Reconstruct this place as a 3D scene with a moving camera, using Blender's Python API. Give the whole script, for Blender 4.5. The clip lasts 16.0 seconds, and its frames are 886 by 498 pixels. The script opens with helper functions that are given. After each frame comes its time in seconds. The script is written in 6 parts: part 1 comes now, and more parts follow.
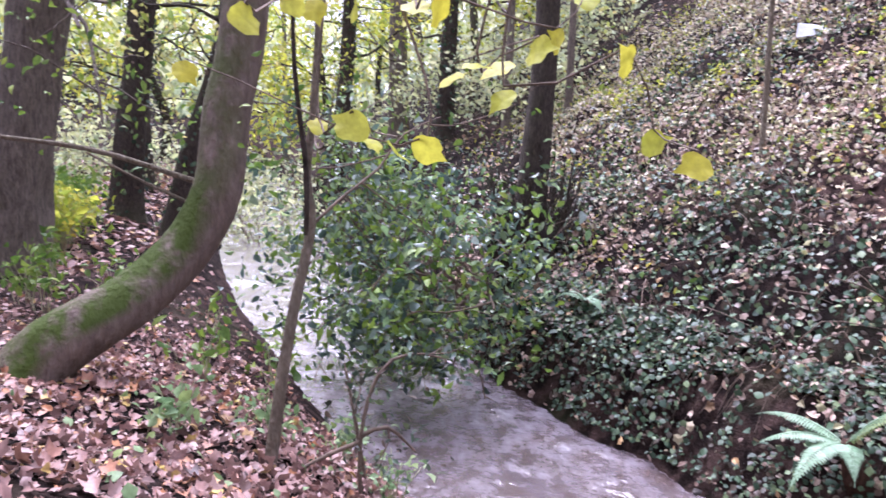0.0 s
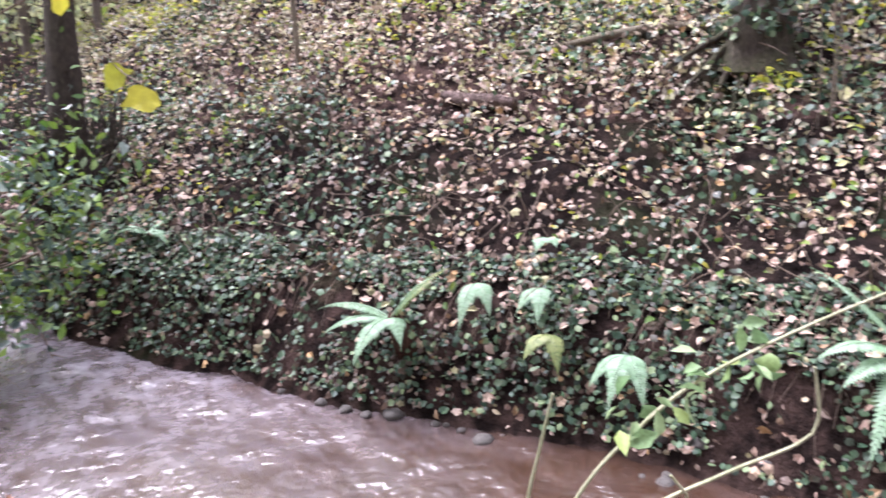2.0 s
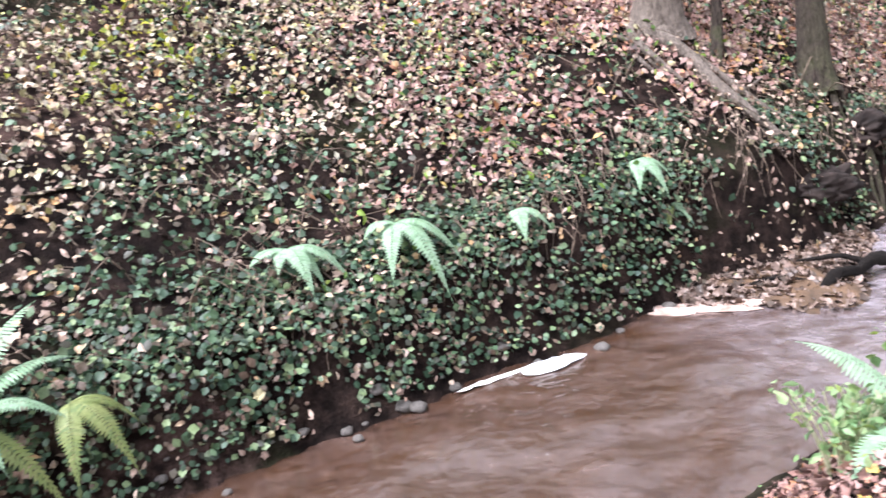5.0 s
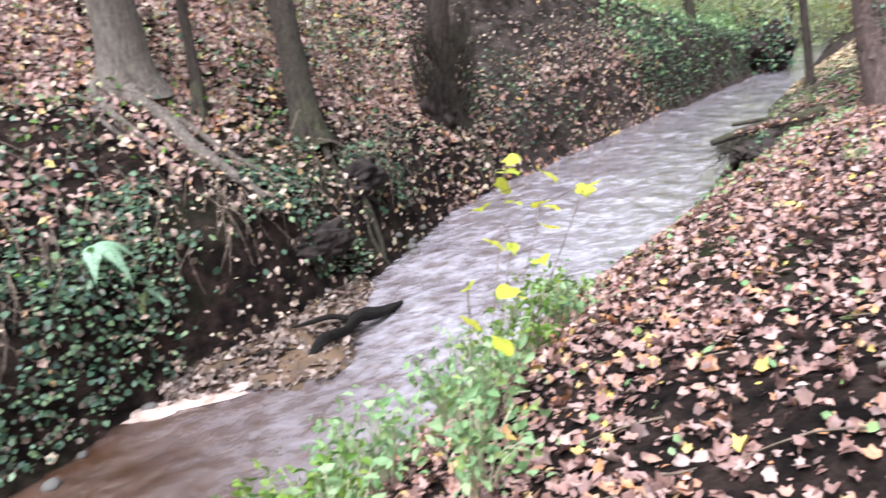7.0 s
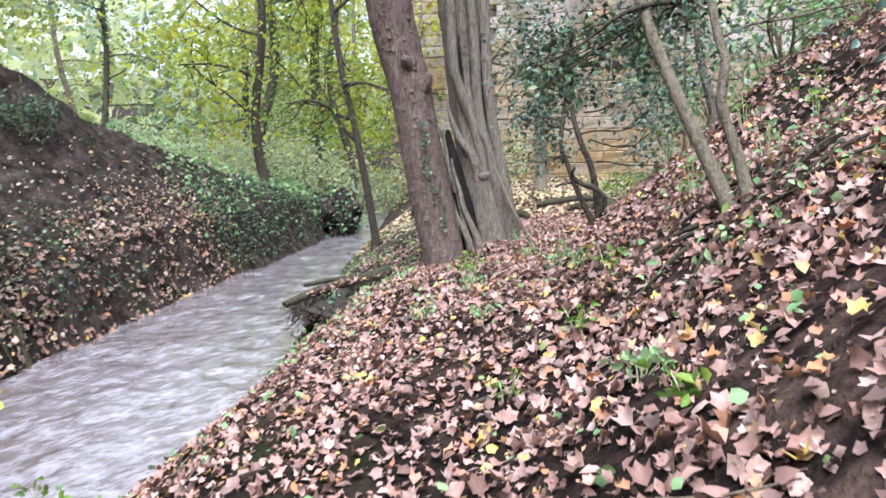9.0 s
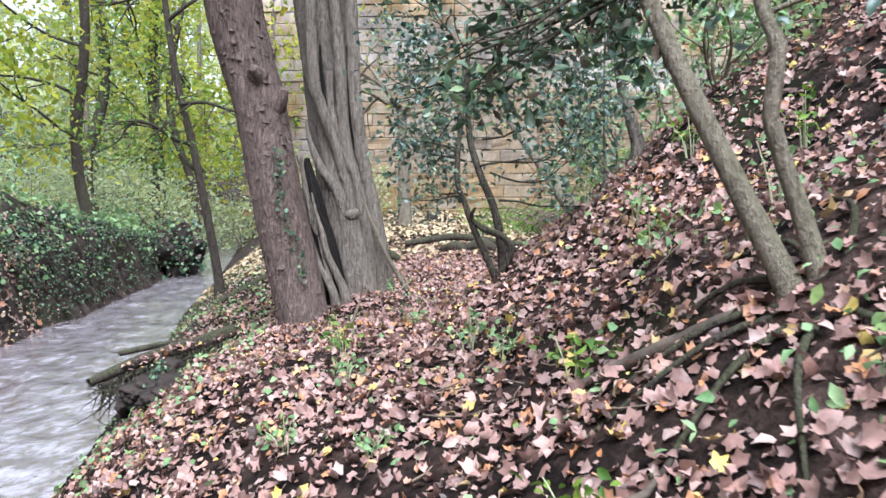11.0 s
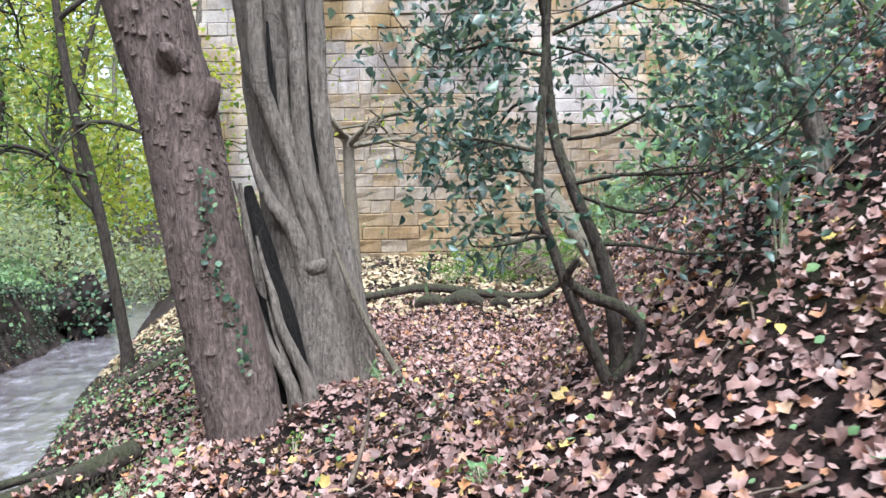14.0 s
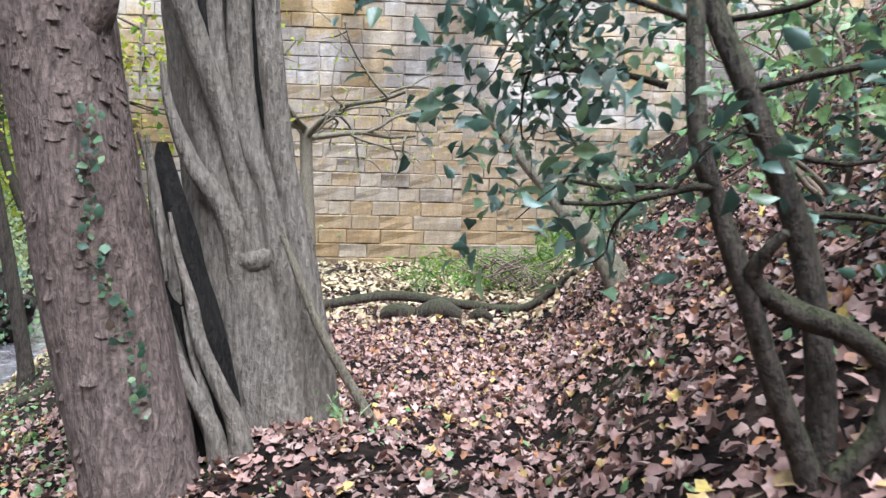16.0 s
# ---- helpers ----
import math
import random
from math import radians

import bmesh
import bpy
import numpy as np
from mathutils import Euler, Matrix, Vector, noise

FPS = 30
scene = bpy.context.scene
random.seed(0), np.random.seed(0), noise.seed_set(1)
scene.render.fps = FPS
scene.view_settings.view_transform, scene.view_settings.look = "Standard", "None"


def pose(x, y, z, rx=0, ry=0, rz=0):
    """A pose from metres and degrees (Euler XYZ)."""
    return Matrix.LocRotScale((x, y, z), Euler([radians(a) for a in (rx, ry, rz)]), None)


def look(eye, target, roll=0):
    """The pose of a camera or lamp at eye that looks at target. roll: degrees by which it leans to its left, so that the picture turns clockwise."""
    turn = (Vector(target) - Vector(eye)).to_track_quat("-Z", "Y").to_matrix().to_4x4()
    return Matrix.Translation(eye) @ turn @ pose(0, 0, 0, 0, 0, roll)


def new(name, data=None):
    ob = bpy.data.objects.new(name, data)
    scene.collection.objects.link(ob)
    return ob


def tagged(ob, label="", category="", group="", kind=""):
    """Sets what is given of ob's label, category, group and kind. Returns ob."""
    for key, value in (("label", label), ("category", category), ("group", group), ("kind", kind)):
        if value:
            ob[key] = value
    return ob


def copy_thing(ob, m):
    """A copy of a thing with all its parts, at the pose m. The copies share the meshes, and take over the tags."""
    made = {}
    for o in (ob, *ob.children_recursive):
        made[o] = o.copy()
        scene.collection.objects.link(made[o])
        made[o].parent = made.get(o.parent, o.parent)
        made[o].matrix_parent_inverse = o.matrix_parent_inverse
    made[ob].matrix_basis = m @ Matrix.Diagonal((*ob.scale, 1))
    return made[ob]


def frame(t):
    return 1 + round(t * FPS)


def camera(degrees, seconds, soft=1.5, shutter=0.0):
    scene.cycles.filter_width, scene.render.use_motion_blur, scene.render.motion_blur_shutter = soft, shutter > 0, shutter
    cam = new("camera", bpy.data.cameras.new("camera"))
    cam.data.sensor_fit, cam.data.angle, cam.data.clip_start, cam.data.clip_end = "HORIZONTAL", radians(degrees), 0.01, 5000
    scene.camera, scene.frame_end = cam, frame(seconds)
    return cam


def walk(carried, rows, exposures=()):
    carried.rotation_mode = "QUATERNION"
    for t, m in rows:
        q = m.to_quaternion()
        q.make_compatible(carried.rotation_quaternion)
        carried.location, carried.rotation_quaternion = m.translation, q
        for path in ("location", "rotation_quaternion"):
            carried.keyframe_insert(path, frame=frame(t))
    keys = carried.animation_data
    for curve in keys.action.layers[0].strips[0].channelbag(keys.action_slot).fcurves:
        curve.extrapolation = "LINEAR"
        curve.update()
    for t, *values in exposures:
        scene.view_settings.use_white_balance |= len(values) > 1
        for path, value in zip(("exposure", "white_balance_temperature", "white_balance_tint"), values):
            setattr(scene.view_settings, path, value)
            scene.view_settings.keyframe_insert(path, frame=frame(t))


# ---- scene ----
cam = camera(61.0, 16.0, soft=1.5, shutter=0.3)
PATH = [
    (0.0, pose(0.501, 1.768, 2.946, 83.35, -1.80, 0.56)),
    (0.5, pose(0.518, 1.741, 2.946, 81.79, -0.92, -5.80)),
    (1.0, pose(0.584, 1.673, 2.960, 80.13, 0.13, -13.12)),
    (1.5, pose(0.620, 1.605, 2.976, 78.59, 1.14, -21.66)),
    (2.0, pose(0.663, 1.562, 2.968, 77.27, 2.02, -31.63)),
    (2.5, pose(0.710, 1.509, 2.962, 76.31, 2.61, -43.02)),
    (3.0, pose(0.749, 1.465, 2.982, 75.75, 2.78, -55.11)),
    (3.5, pose(0.789, 1.460, 2.974, 75.85, 3.11, -67.28)),
    (4.0, pose(0.808, 1.476, 2.991, 76.01, 3.85, -78.94)),
    (4.2, pose(0.832, 1.419, 3.004, 75.89, 4.53, -83.43)),
    (6.3, pose(1.245, -0.565, 3.511, 69.69, 7.29, -109.68)),
    (6.5, pose(1.284, -0.704, 3.491, 69.95, 6.82, -113.60)),
    (7.0, pose(1.351, -1.033, 3.456, 71.42, 5.46, -123.81)),
    (7.5, pose(1.498, -1.287, 3.376, 73.25, 4.19, -133.86)),
    (8.0, pose(1.670, -1.576, 3.331, 75.47, 2.74, -142.94)),
    (8.5, pose(1.786, -1.882, 3.263, 78.89, 1.62, -149.39)),
    (9.0, pose(2.013, -2.221, 3.187, 81.96, 0.97, -153.94)),
    (9.5, pose(2.241, -2.591, 3.195, 83.56, 0.64, -157.70)),
    (9.7, pose(2.328, -2.802, 3.163, 84.02, 0.55, -159.06)),
    (11.8, pose(3.354, -4.608, 3.198, 84.16, -0.02, -166.37)),
    (12.0, pose(3.463, -4.786, 3.167, 84.18, 0.07, -166.56)),
    (12.5, pose(3.680, -5.283, 3.134, 84.58, -0.03, -167.16)),
    (13.0, pose(3.896, -5.781, 3.143, 85.25, 0.39, -167.20)),
    (13.5, pose(4.150, -6.247, 3.142, 86.77, 0.56, -169.21)),
    (14.0, pose(4.357, -6.676, 3.107, 87.43, 0.70, -170.27)),
    (14.5, pose(4.572, -7.118, 3.012, 87.66, 0.69, -171.27)),
    (15.0, pose(4.753, -7.578, 3.022, 88.31, 0.12, -173.79)),
    (15.5, pose(4.808, -8.016, 2.963, 88.42, -0.39, -174.07)),
    (16.0, pose(4.899, -8.463, 2.901, 88.24, -1.04, -173.60)),
]
walk(cam, PATH, ((0.0, 1.32, 5450, 34), (1.5, 1.38, 5700, 29), (3.0, 1.42, 5800, 21), (4.2, 1.4, 5800, 19), (7.0, 1.15, 5600, 11), (9.0, 1.05, 5500, 8), (12.0, 1.05, 5350, 7), (16.0, 1.07, 5300, 5)))

# ---- light ----
world = bpy.data.worlds.new("overcast")
world.use_nodes = True
wn = world.node_tree
sky = wn.nodes.new("ShaderNodeTexSky")
sky.sky_type, sky.sun_disc = "NISHITA", False
sky.sun_elevation, sky.sun_rotation = radians(61), radians(335)
sky.air_density, sky.dust_density = 1.0, 4.0
pale = wn.nodes.new("ShaderNodeMixRGB")
pale.inputs[0].default_value = 0.75
pale.inputs[2].default_value = (9.2, 9.1, 9.3, 1)
wn.links.new(sky.outputs[0], pale.inputs[1])
wn.links.new(pale.outputs[0], wn.nodes["Background"].inputs[0])
wn.nodes["Background"].inputs[1].default_value = 0.095
scene.world = world
sun = new("sun", bpy.data.lights.new("sun", "SUN"))
sun.data.energy, sun.data.angle, sun.data.color = 5.0, radians(45), (1.0, 0.97, 0.93)
sun.matrix_world = look((-14, 30, 60), (0, 0, 0))

# ---- lie of the land ----
EDGE_W = ((45, -11.5), (25, -6.4), (19, -4.7), (15, -3.2), (12, -1.8), (9, -0.4), (5, 2.0), (2, 3.4), (-1, 5.0), (-3, 6.0),
          (-5, 6.8), (-7.5, 7.6), (-9.5, 8.3), (-11.7, 9.4), (-16.5, 11.8), (-19, 13.2), (-22.5, 14.6), (-45, 26.0))
EDGE_E = ((45, -9.0), (25, -3.6), (17, -1.2), (12.5, 0.6), (10.5, 1.75), (9, 2.5), (6.5, 4.15), (4, 5.45), (1.2, 7.0), (-0.5, 7.6),
          (-1.7, 8.3), (-4.0, 9.1), (-5.5, 10.2), (-7.8, 11.8), (-12, 13.4), (-17, 14.9), (-22.5, 16.6), (-45, 28.5))


def hash_noise(x, y, scale, seed=0.0):
    """Smooth noise between -1 and 1, for arrays."""
    x, y = np.asarray(x, float) / scale + seed * 17.3, np.asarray(y, float) / scale + seed * 9.1
    xi, yi = np.floor(x), np.floor(y)
    fx, fy = x - xi, y - yi
    fx, fy = fx * fx * (3 - 2 * fx), fy * fy * (3 - 2 * fy)

    def corner(a, b):
        s = np.sin(a * 127.1 + b * 311.7 + seed * 74.7) * 43758.5453
        return (s - np.floor(s)) * 2 - 1
    top = corner(xi, yi) * (1 - fx) + corner(xi + 1, yi) * fx
    low = corner(xi, yi + 1) * (1 - fx) + corner(xi + 1, yi + 1) * fx
    return top * (1 - fy) + low * fy


def bend(pairs, y):
    ys, xs = zip(*pairs[::-1])
    return np.interp(y, ys, xs)


def edge_w(y):
    return sum(bend(EDGE_W, y + k) for k in (-0.8, 0, 0.8)) / 3


def edge_e(y):
    return sum(bend(EDGE_E, y + k) for k in (-0.5, 0, 0.5)) / 3 + 0.15 * hash_noise(y, 0 * y, 1.1, 3)


def water_level(y):
    y = np.asarray(y, float)
    return 0.05 * np.clip(y - 9, 0, 40)


def land(x, y):
    """Height of the ground."""
    x, y = np.asarray(x, float), np.asarray(y, float)
    lean = 0.87
    xw, xe = edge_w(y), edge_e(y)
    dw, de = (xw - x) * lean, (x - xe) * lean
    # west side: bank, bench with the path, hillside
    bench = np.interp(dw, (0, 0.5, 1.1, 1.7, 2.5, 3.3, 4.0, 4.7, 7, 20, 60), (0, 0.5, 1.05, 1.45, 1.75, 2.0, 2.45, 3.0, 4.4, 13, 20))
    north = np.interp(dw, (0, 0.5, 1.1, 1.9, 3, 8, 20, 60), (0, 0.45, 0.85, 1.15, 1.3, 1.35, 2.6, 12))
    flat = np.interp(dw, (0, 0.6, 1.2, 2.2, 3.2, 60), (0, 0.5, 0.88, 1.28, 1.55, 1.8))
    hill = np.clip(4.75 - x, 0, 4) + np.clip(0.9 - x, 0, 12) * 0.6
    south = flat + hill * np.clip(dw, 0, 1)
    s = np.clip((-9.0 - y) / 3, 0, 1)
    n = np.clip((y - 3.5) / 5, 0, 1)
    west = bench * (1 - s) * (1 - n) + south * s + north * n
    # east side: undercut bank, long hillside that runs out to the south
    steep = np.interp(de, (0, 0.12, 0.4, 0.8, 1.4, 4, 16, 30, 90), (0, 0.2, 0.85, 1.15, 1.55, 3.4, 12.2, 17, 24))
    steep = steep * (1 + 0.4 * np.exp(-((y + 3.5) / 3.5) ** 2) + 0.75 * np.clip((-9 - y) / 4, 0, 1))
    cap = np.interp(y, (-60, -25, -23, -18, -14.5, -11, -8, -4), (1.1, 1.2, 1.3, 2.6, 3.8, 6, 9, 40))
    over = np.clip(steep - cap, 0, None)
    east = np.where(steep > cap, cap + over * 0.06, steep)
    bed = -0.22 * np.clip(np.minimum(-dw, -de) / 0.5, 0, 1) - 0.02
    z = np.where(dw > 0, west, np.where(de > 0, east, bed))
    far = np.clip((np.hypot(x - 5, y) - 45) / 60, 0, 1)
    z = z + far * 9
    rough = np.clip(np.maximum(dw, de) / 0.5, 0, 1)
    z = z + rough * (0.07 * hash_noise(x, y, 0.9, 1) + 0.1 * hash_noise(x, y, 2.3, 2) * np.clip(np.maximum(dw, de) / 3, 0, 1))
    z = z + rough * (0.03 + 0.05 * np.clip(de - 0.6, 0, 1)) * hash_noise(x, y, 0.35, 5)
    z = z + 0.12 * np.clip(de - 0.9, 0, 1) * hash_noise(x, y, 0.7, 14) * np.clip((y + 9) / 3, 0.2, 1)
    return z + water_level(y) * 0.9

# ---- materials ----
def shader(name, rough=0.8, spec=0.3):
    m = bpy.data.materials.new(name)
    m.use_nodes = True
    b = m.node_tree.nodes["Principled BSDF"]
    b.inputs["Roughness"].default_value = rough
    b.inputs["Specular IOR Level"].default_value = spec
    return m, m.node_tree, b


def ramp(nt, source, stops, x=0):
    r = nt.nodes.new("ShaderNodeValToRGB")
    r.color_ramp.elements[0].position, r.color_ramp.elements[0].color = stops[0][0], (*stops[0][1], 1)
    r.color_ramp.elements[1].position, r.color_ramp.elements[1].color = stops[-1][0], (*stops[-1][1], 1)
    for p, c in stops[1:-1]:
        r.color_ramp.elements.new(p).color = (*c, 1)
    nt.links.new(source, r.inputs[0])
    return r.outputs[0]


def noise_of(nt, scale, detail=5.0, stretch=(1, 1, 1), rough=0.6):
    tc = nt.nodes.new("ShaderNodeTexCoord")
    mp = nt.nodes.new("ShaderNodeMapping")
    mp.inputs["Scale"].default_value = stretch
    n = nt.nodes.new("ShaderNodeTexNoise")
    n.inputs["Scale"].default_value, n.inputs["Detail"].default_value, n.inputs["Roughness"].default_value = scale, detail, rough
    nt.links.new(tc.outputs["Object"], mp.inputs[0])
    nt.links.new(mp.outputs[0], n.inputs["Vector"])
    return n.outputs["Fac"]


def mix(nt, fac, a, b, kind="MIX"):
    m = nt.nodes.new("ShaderNodeMixRGB")
    m.blend_type = kind
    for k, v in enumerate((fac, a, b)):
        if hasattr(v, "is_linked"):
            nt.links.new(v, m.inputs[k])
        else:
            m.inputs[k].default_value = v if k == 0 else (*v, 1)
    return m.outputs[0]


def bump(nt, b, height, strength=0.5, distance=0.02):
    n = nt.nodes.new("ShaderNodeBump")
    n.inputs["Strength"].default_value, n.inputs["Distance"].default_value = strength, distance
    nt.links.new(height, n.inputs["Height"])
    nt.links.new(n.outputs[0], b.inputs["Normal"])


def plain_mat(name, a, b_, scale=8, rough=0.85, stretch=(1, 1, 1), depth=0.6, spec=0.25):
    m, nt, b = shader(name, rough, spec)
    big, fine = noise_of(nt, scale, 6, stretch), noise_of(nt, scale * 7, 4, stretch)
    c = ramp(nt, big, ((0.3, a), (0.7, b_)))
    c = mix(nt, 0.5, c, ramp(nt, fine, ((0.3, (0.45, 0.45, 0.45)), (0.7, (1, 1, 1)))), "MULTIPLY")
    nt.links.new(c, b.inputs["Base Color"])
    bump(nt, b, mix(nt, 0.5, big, fine), depth)
    return m


def noise_rgb(nt, scale):
    n = nt.nodes.new("ShaderNodeTexNoise")
    n.inputs["Scale"].default_value = scale
    n.inputs["Detail"].default_value = 4
    return n.outputs["Color"]


def bark_mat(name, dark, pale, moss=0.0, scale=3.0, strip=0.3, crack=0):
    m, nt, b = shader(name, 0.9, 0.2)
    strips = ramp(nt, noise_of(nt, scale * 7, 5, (2.2, 2.2, 0.5), 0.6), ((0.36, (0, 0, 0)), (0.6, (1, 1, 1))))
    plates = mix(nt, strip, noise_of(nt, scale * 3, 6, (2.2, 2.2, 0.6), 0.65), strips)
    fine = noise_of(nt, scale * 14, 5, (1, 1, 0.6))
    broad = noise_of(nt, 1.1, 3)
    if crack:      # thin plates that lift, with dark gaps between them
        tc = nt.nodes.new("ShaderNodeTexCoord")
        mp = nt.nodes.new("ShaderNodeMapping")
        mp.inputs["Scale"].default_value = (1, 1, 0.3)
        nt.links.new(tc.outputs["Object"], mp.inputs[0])
        vor = nt.nodes.new("ShaderNodeTexVoronoi")
        vor.feature = "DISTANCE_TO_EDGE"
        vor.inputs["Scale"].default_value = crack
        nt.links.new(mix(nt, 0.16, mp.outputs[0], noise_rgb(nt, 6)), vor.inputs["Vector"])
        gaps = ramp(nt, vor.outputs["Distance"], ((0.0, (0.4, 0.4, 0.4)), (0.14, (1, 1, 1))))
        plates = mix(nt, 0.38, plates, gaps, "MULTIPLY")
    c = ramp(nt, plates, ((0.25, dark), (0.55, tuple((p + d) / 2 for p, d in zip(pale, dark))), (0.85, pale)))
    c = mix(nt, 0.42, c, ramp(nt, fine, ((0.3, (0.4, 0.38, 0.36)), (0.65, (1, 1, 1)))), "MULTIPLY")
    c = mix(nt, 0.35, c, ramp(nt, broad, ((0.35, (0.6, 0.55, 0.5)), (0.65, (1, 1, 1)))), "MULTIPLY")
    if moss:
        geo = nt.nodes.new("ShaderNodeNewGeometry")
        sep = nt.nodes.new("ShaderNodeSeparateXYZ")
        nt.links.new(geo.outputs["Normal"], sep.inputs[0])
        up = ramp(nt, sep.outputs[2], ((0.02, (0, 0, 0)), (0.4, (1, 1, 1))))
        patch = ramp(nt, noise_of(nt, 4.0, 6), ((0.34, (0, 0, 0)), (0.5, (moss, moss, moss))))
        c = mix(nt, mix(nt, 1.0, up, patch, "MULTIPLY"), c, (0.055, 0.08, 0.014))
    nt.links.new(c, b.inputs["Base Color"])
    bump(nt, b, mix(nt, 0.4, plates, fine), 1.0, 0.06)
    return m


def leaf_mat(name, stops, rough=0.6, glow=0.3, spec=0.3, vein=True):
    """A leaf that lets light through; each leaf takes its own colour."""
    m, nt, b = shader(name, rough, spec)
    geo = nt.nodes.new("ShaderNodeNewGeometry")
    n = len(stops)
    info = nt.nodes.new("ShaderNodeObjectInfo")
    both, part_of = nt.nodes.new("ShaderNodeMath"), nt.nodes.new("ShaderNodeMath")
    part_of.operation = "FRACT"
    nt.links.new(geo.outputs["Random Per Island"], both.inputs[0])
    nt.links.new(info.outputs["Random"], both.inputs[1])
    nt.links.new(both.outputs[0], part_of.inputs[0])
    c = ramp(nt, part_of.outputs[0], tuple((k / (n - 1), s) for k, s in enumerate(stops)))
    c = mix(nt, 0.6, c, ramp(nt, noise_of(nt, 45, 4), ((0.3, (0.4, 0.37, 0.34)), (0.68, (1.0, 1.0, 1.0)))), "MULTIPLY")
    nt.links.new(c, b.inputs["Base Color"])
    t = nt.nodes.new("ShaderNodeBsdfTranslucent")
    nt.links.new(c, t.inputs[0])
    s = nt.nodes.new("ShaderNodeMixShader")
    s.inputs[0].default_value = glow
    nt.links.new(b.outputs[0], s.inputs[1])
    nt.links.new(t.outputs[0], s.inputs[2])
    nt.links.new(s.outputs[0], nt.nodes["Material Output"].inputs[0])
    return m


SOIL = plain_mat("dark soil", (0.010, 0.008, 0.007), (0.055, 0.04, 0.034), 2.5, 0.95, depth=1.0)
MUD = plain_mat("wet mud", (0.05, 0.035, 0.025), (0.16, 0.10, 0.06), 5, 0.45)
STONE = plain_mat("wet stone", (0.07, 0.065, 0.06), (0.2, 0.18, 0.16), 9, 0.5)
BARK_TWIN = bark_mat("flaking red-brown bark", (0.06, 0.043, 0.038), (0.28, 0.2, 0.175), 0.0, 2.4, 0.2, 15)
BARK_GREY = bark_mat("grey furrowed bark", (0.075, 0.062, 0.05), (0.33, 0.275, 0.235), 0.0, 2.6, 0.2)
BARK_MOSS = bark_mat("smooth grey bark with moss", (0.11, 0.08, 0.065), (0.34, 0.27, 0.235), 1.0, 2.0, 0.08)
BARK_DARK = bark_mat("dark damp bark", (0.025, 0.02, 0.018), (0.14, 0.11, 0.09), 0.3, 3.5, 0.25)
BARK_PALE = bark_mat("pale sapling bark", (0.14, 0.115, 0.085), (0.38, 0.32, 0.25), 0.2, 4.0, 0.15)
# near-black: driftwood, and the shade painted into the twin tree's hollow
DRIFTWOOD_AND_SHADE = bark_mat("black driftwood and painted hollow shade", (0.004, 0.0035, 0.003), (0.024, 0.018, 0.015), 0.0, 3.0)
TWIG = plain_mat("brown twig", (0.08, 0.06, 0.045), (0.26, 0.19, 0.14), 14, 0.8)
CANE = plain_mat("pale green cane", (0.34, 0.37, 0.20), (0.56, 0.54, 0.36), 10, 0.6)
DEADWOOD = plain_mat("weathered deadwood", (0.03, 0.024, 0.019), (0.15, 0.115, 0.09), 6, 0.9, (1, 1, 1))
LITTER = leaf_mat("fallen leaves", ((0.08, 0.042, 0.036), (0.377, 0.217, 0.184), (0.479, 0.294, 0.255), (0.171, 0.095, 0.077), (0.57, 0.389, 0.339), (0.274, 0.147, 0.118), (0.457, 0.276, 0.244), (0.068, 0.041, 0.036), (0.502, 0.317, 0.285), (0.525, 0.235, 0.096), (0.389, 0.235, 0.202), (0.217, 0.118, 0.096), (0.593, 0.423, 0.38), (0.125, 0.07, 0.06), (0.434, 0.258, 0.226), (0.631, 0.47, 0.118)), 0.45, 0.12)
LITTER_DULL = leaf_mat("old leaves and debris", ((0.118, 0.077, 0.059), (0.62, 0.437, 0.354), (0.26, 0.177, 0.13), (0.614, 0.448, 0.366), (0.401, 0.389, 0.201), (0.62, 0.46, 0.378), (0.083, 0.059, 0.047), (0.62, 0.484, 0.389), (0.189, 0.13, 0.094), (0.62, 0.389, 0.177), (0.62, 0.496, 0.401), (0.448, 0.283, 0.212)), 0.5, 0.1)
STRAW = leaf_mat("bleached leaf debris", ((0.264, 0.198, 0.132), (0.607, 0.488, 0.356), (0.502, 0.488, 0.211), (0.62, 0.568, 0.436), (0.198, 0.145, 0.106), (0.62, 0.594, 0.475), (0.475, 0.475, 0.185), (0.62, 0.502, 0.37)), 0.55, 0.1)
WETLEAF = leaf_mat("wet brown leaves", ((0.10, 0.07, 0.055), (0.22, 0.155, 0.125), (0.32, 0.24, 0.2), (0.06, 0.045, 0.035), (0.16, 0.11, 0.09)), 0.4, 0.05)
IVY = leaf_mat("ivy leaves", ((0.016, 0.032, 0.019), (0.176, 0.121, 0.088), (0.034, 0.041, 0.027), (0.054, 0.108, 0.061), (0.027, 0.061, 0.034), (0.108, 0.189, 0.095), (0.041, 0.074, 0.054), (0.27, 0.365, 0.176), (0.027, 0.047, 0.03), (0.162, 0.257, 0.135)), 0.48, 0.15, 0.35)
# the palest teal tones are highlights put into the leaf colour
HOLLY = leaf_mat("holly leaves", ((0.03, 0.06, 0.045), (0.08, 0.14, 0.10), (0.045, 0.085, 0.07), (0.18, 0.27, 0.21), (0.20, 0.27, 0.12), (0.06, 0.11, 0.08), (0.36, 0.44, 0.39)), 0.32, 0.35, 0.6)
GREEN = leaf_mat("fresh green leaves", ((0.07, 0.14, 0.025), (0.14, 0.25, 0.04), (0.24, 0.36, 0.05), (0.10, 0.19, 0.05), (0.30, 0.38, 0.06)), 0.5, 0.35)
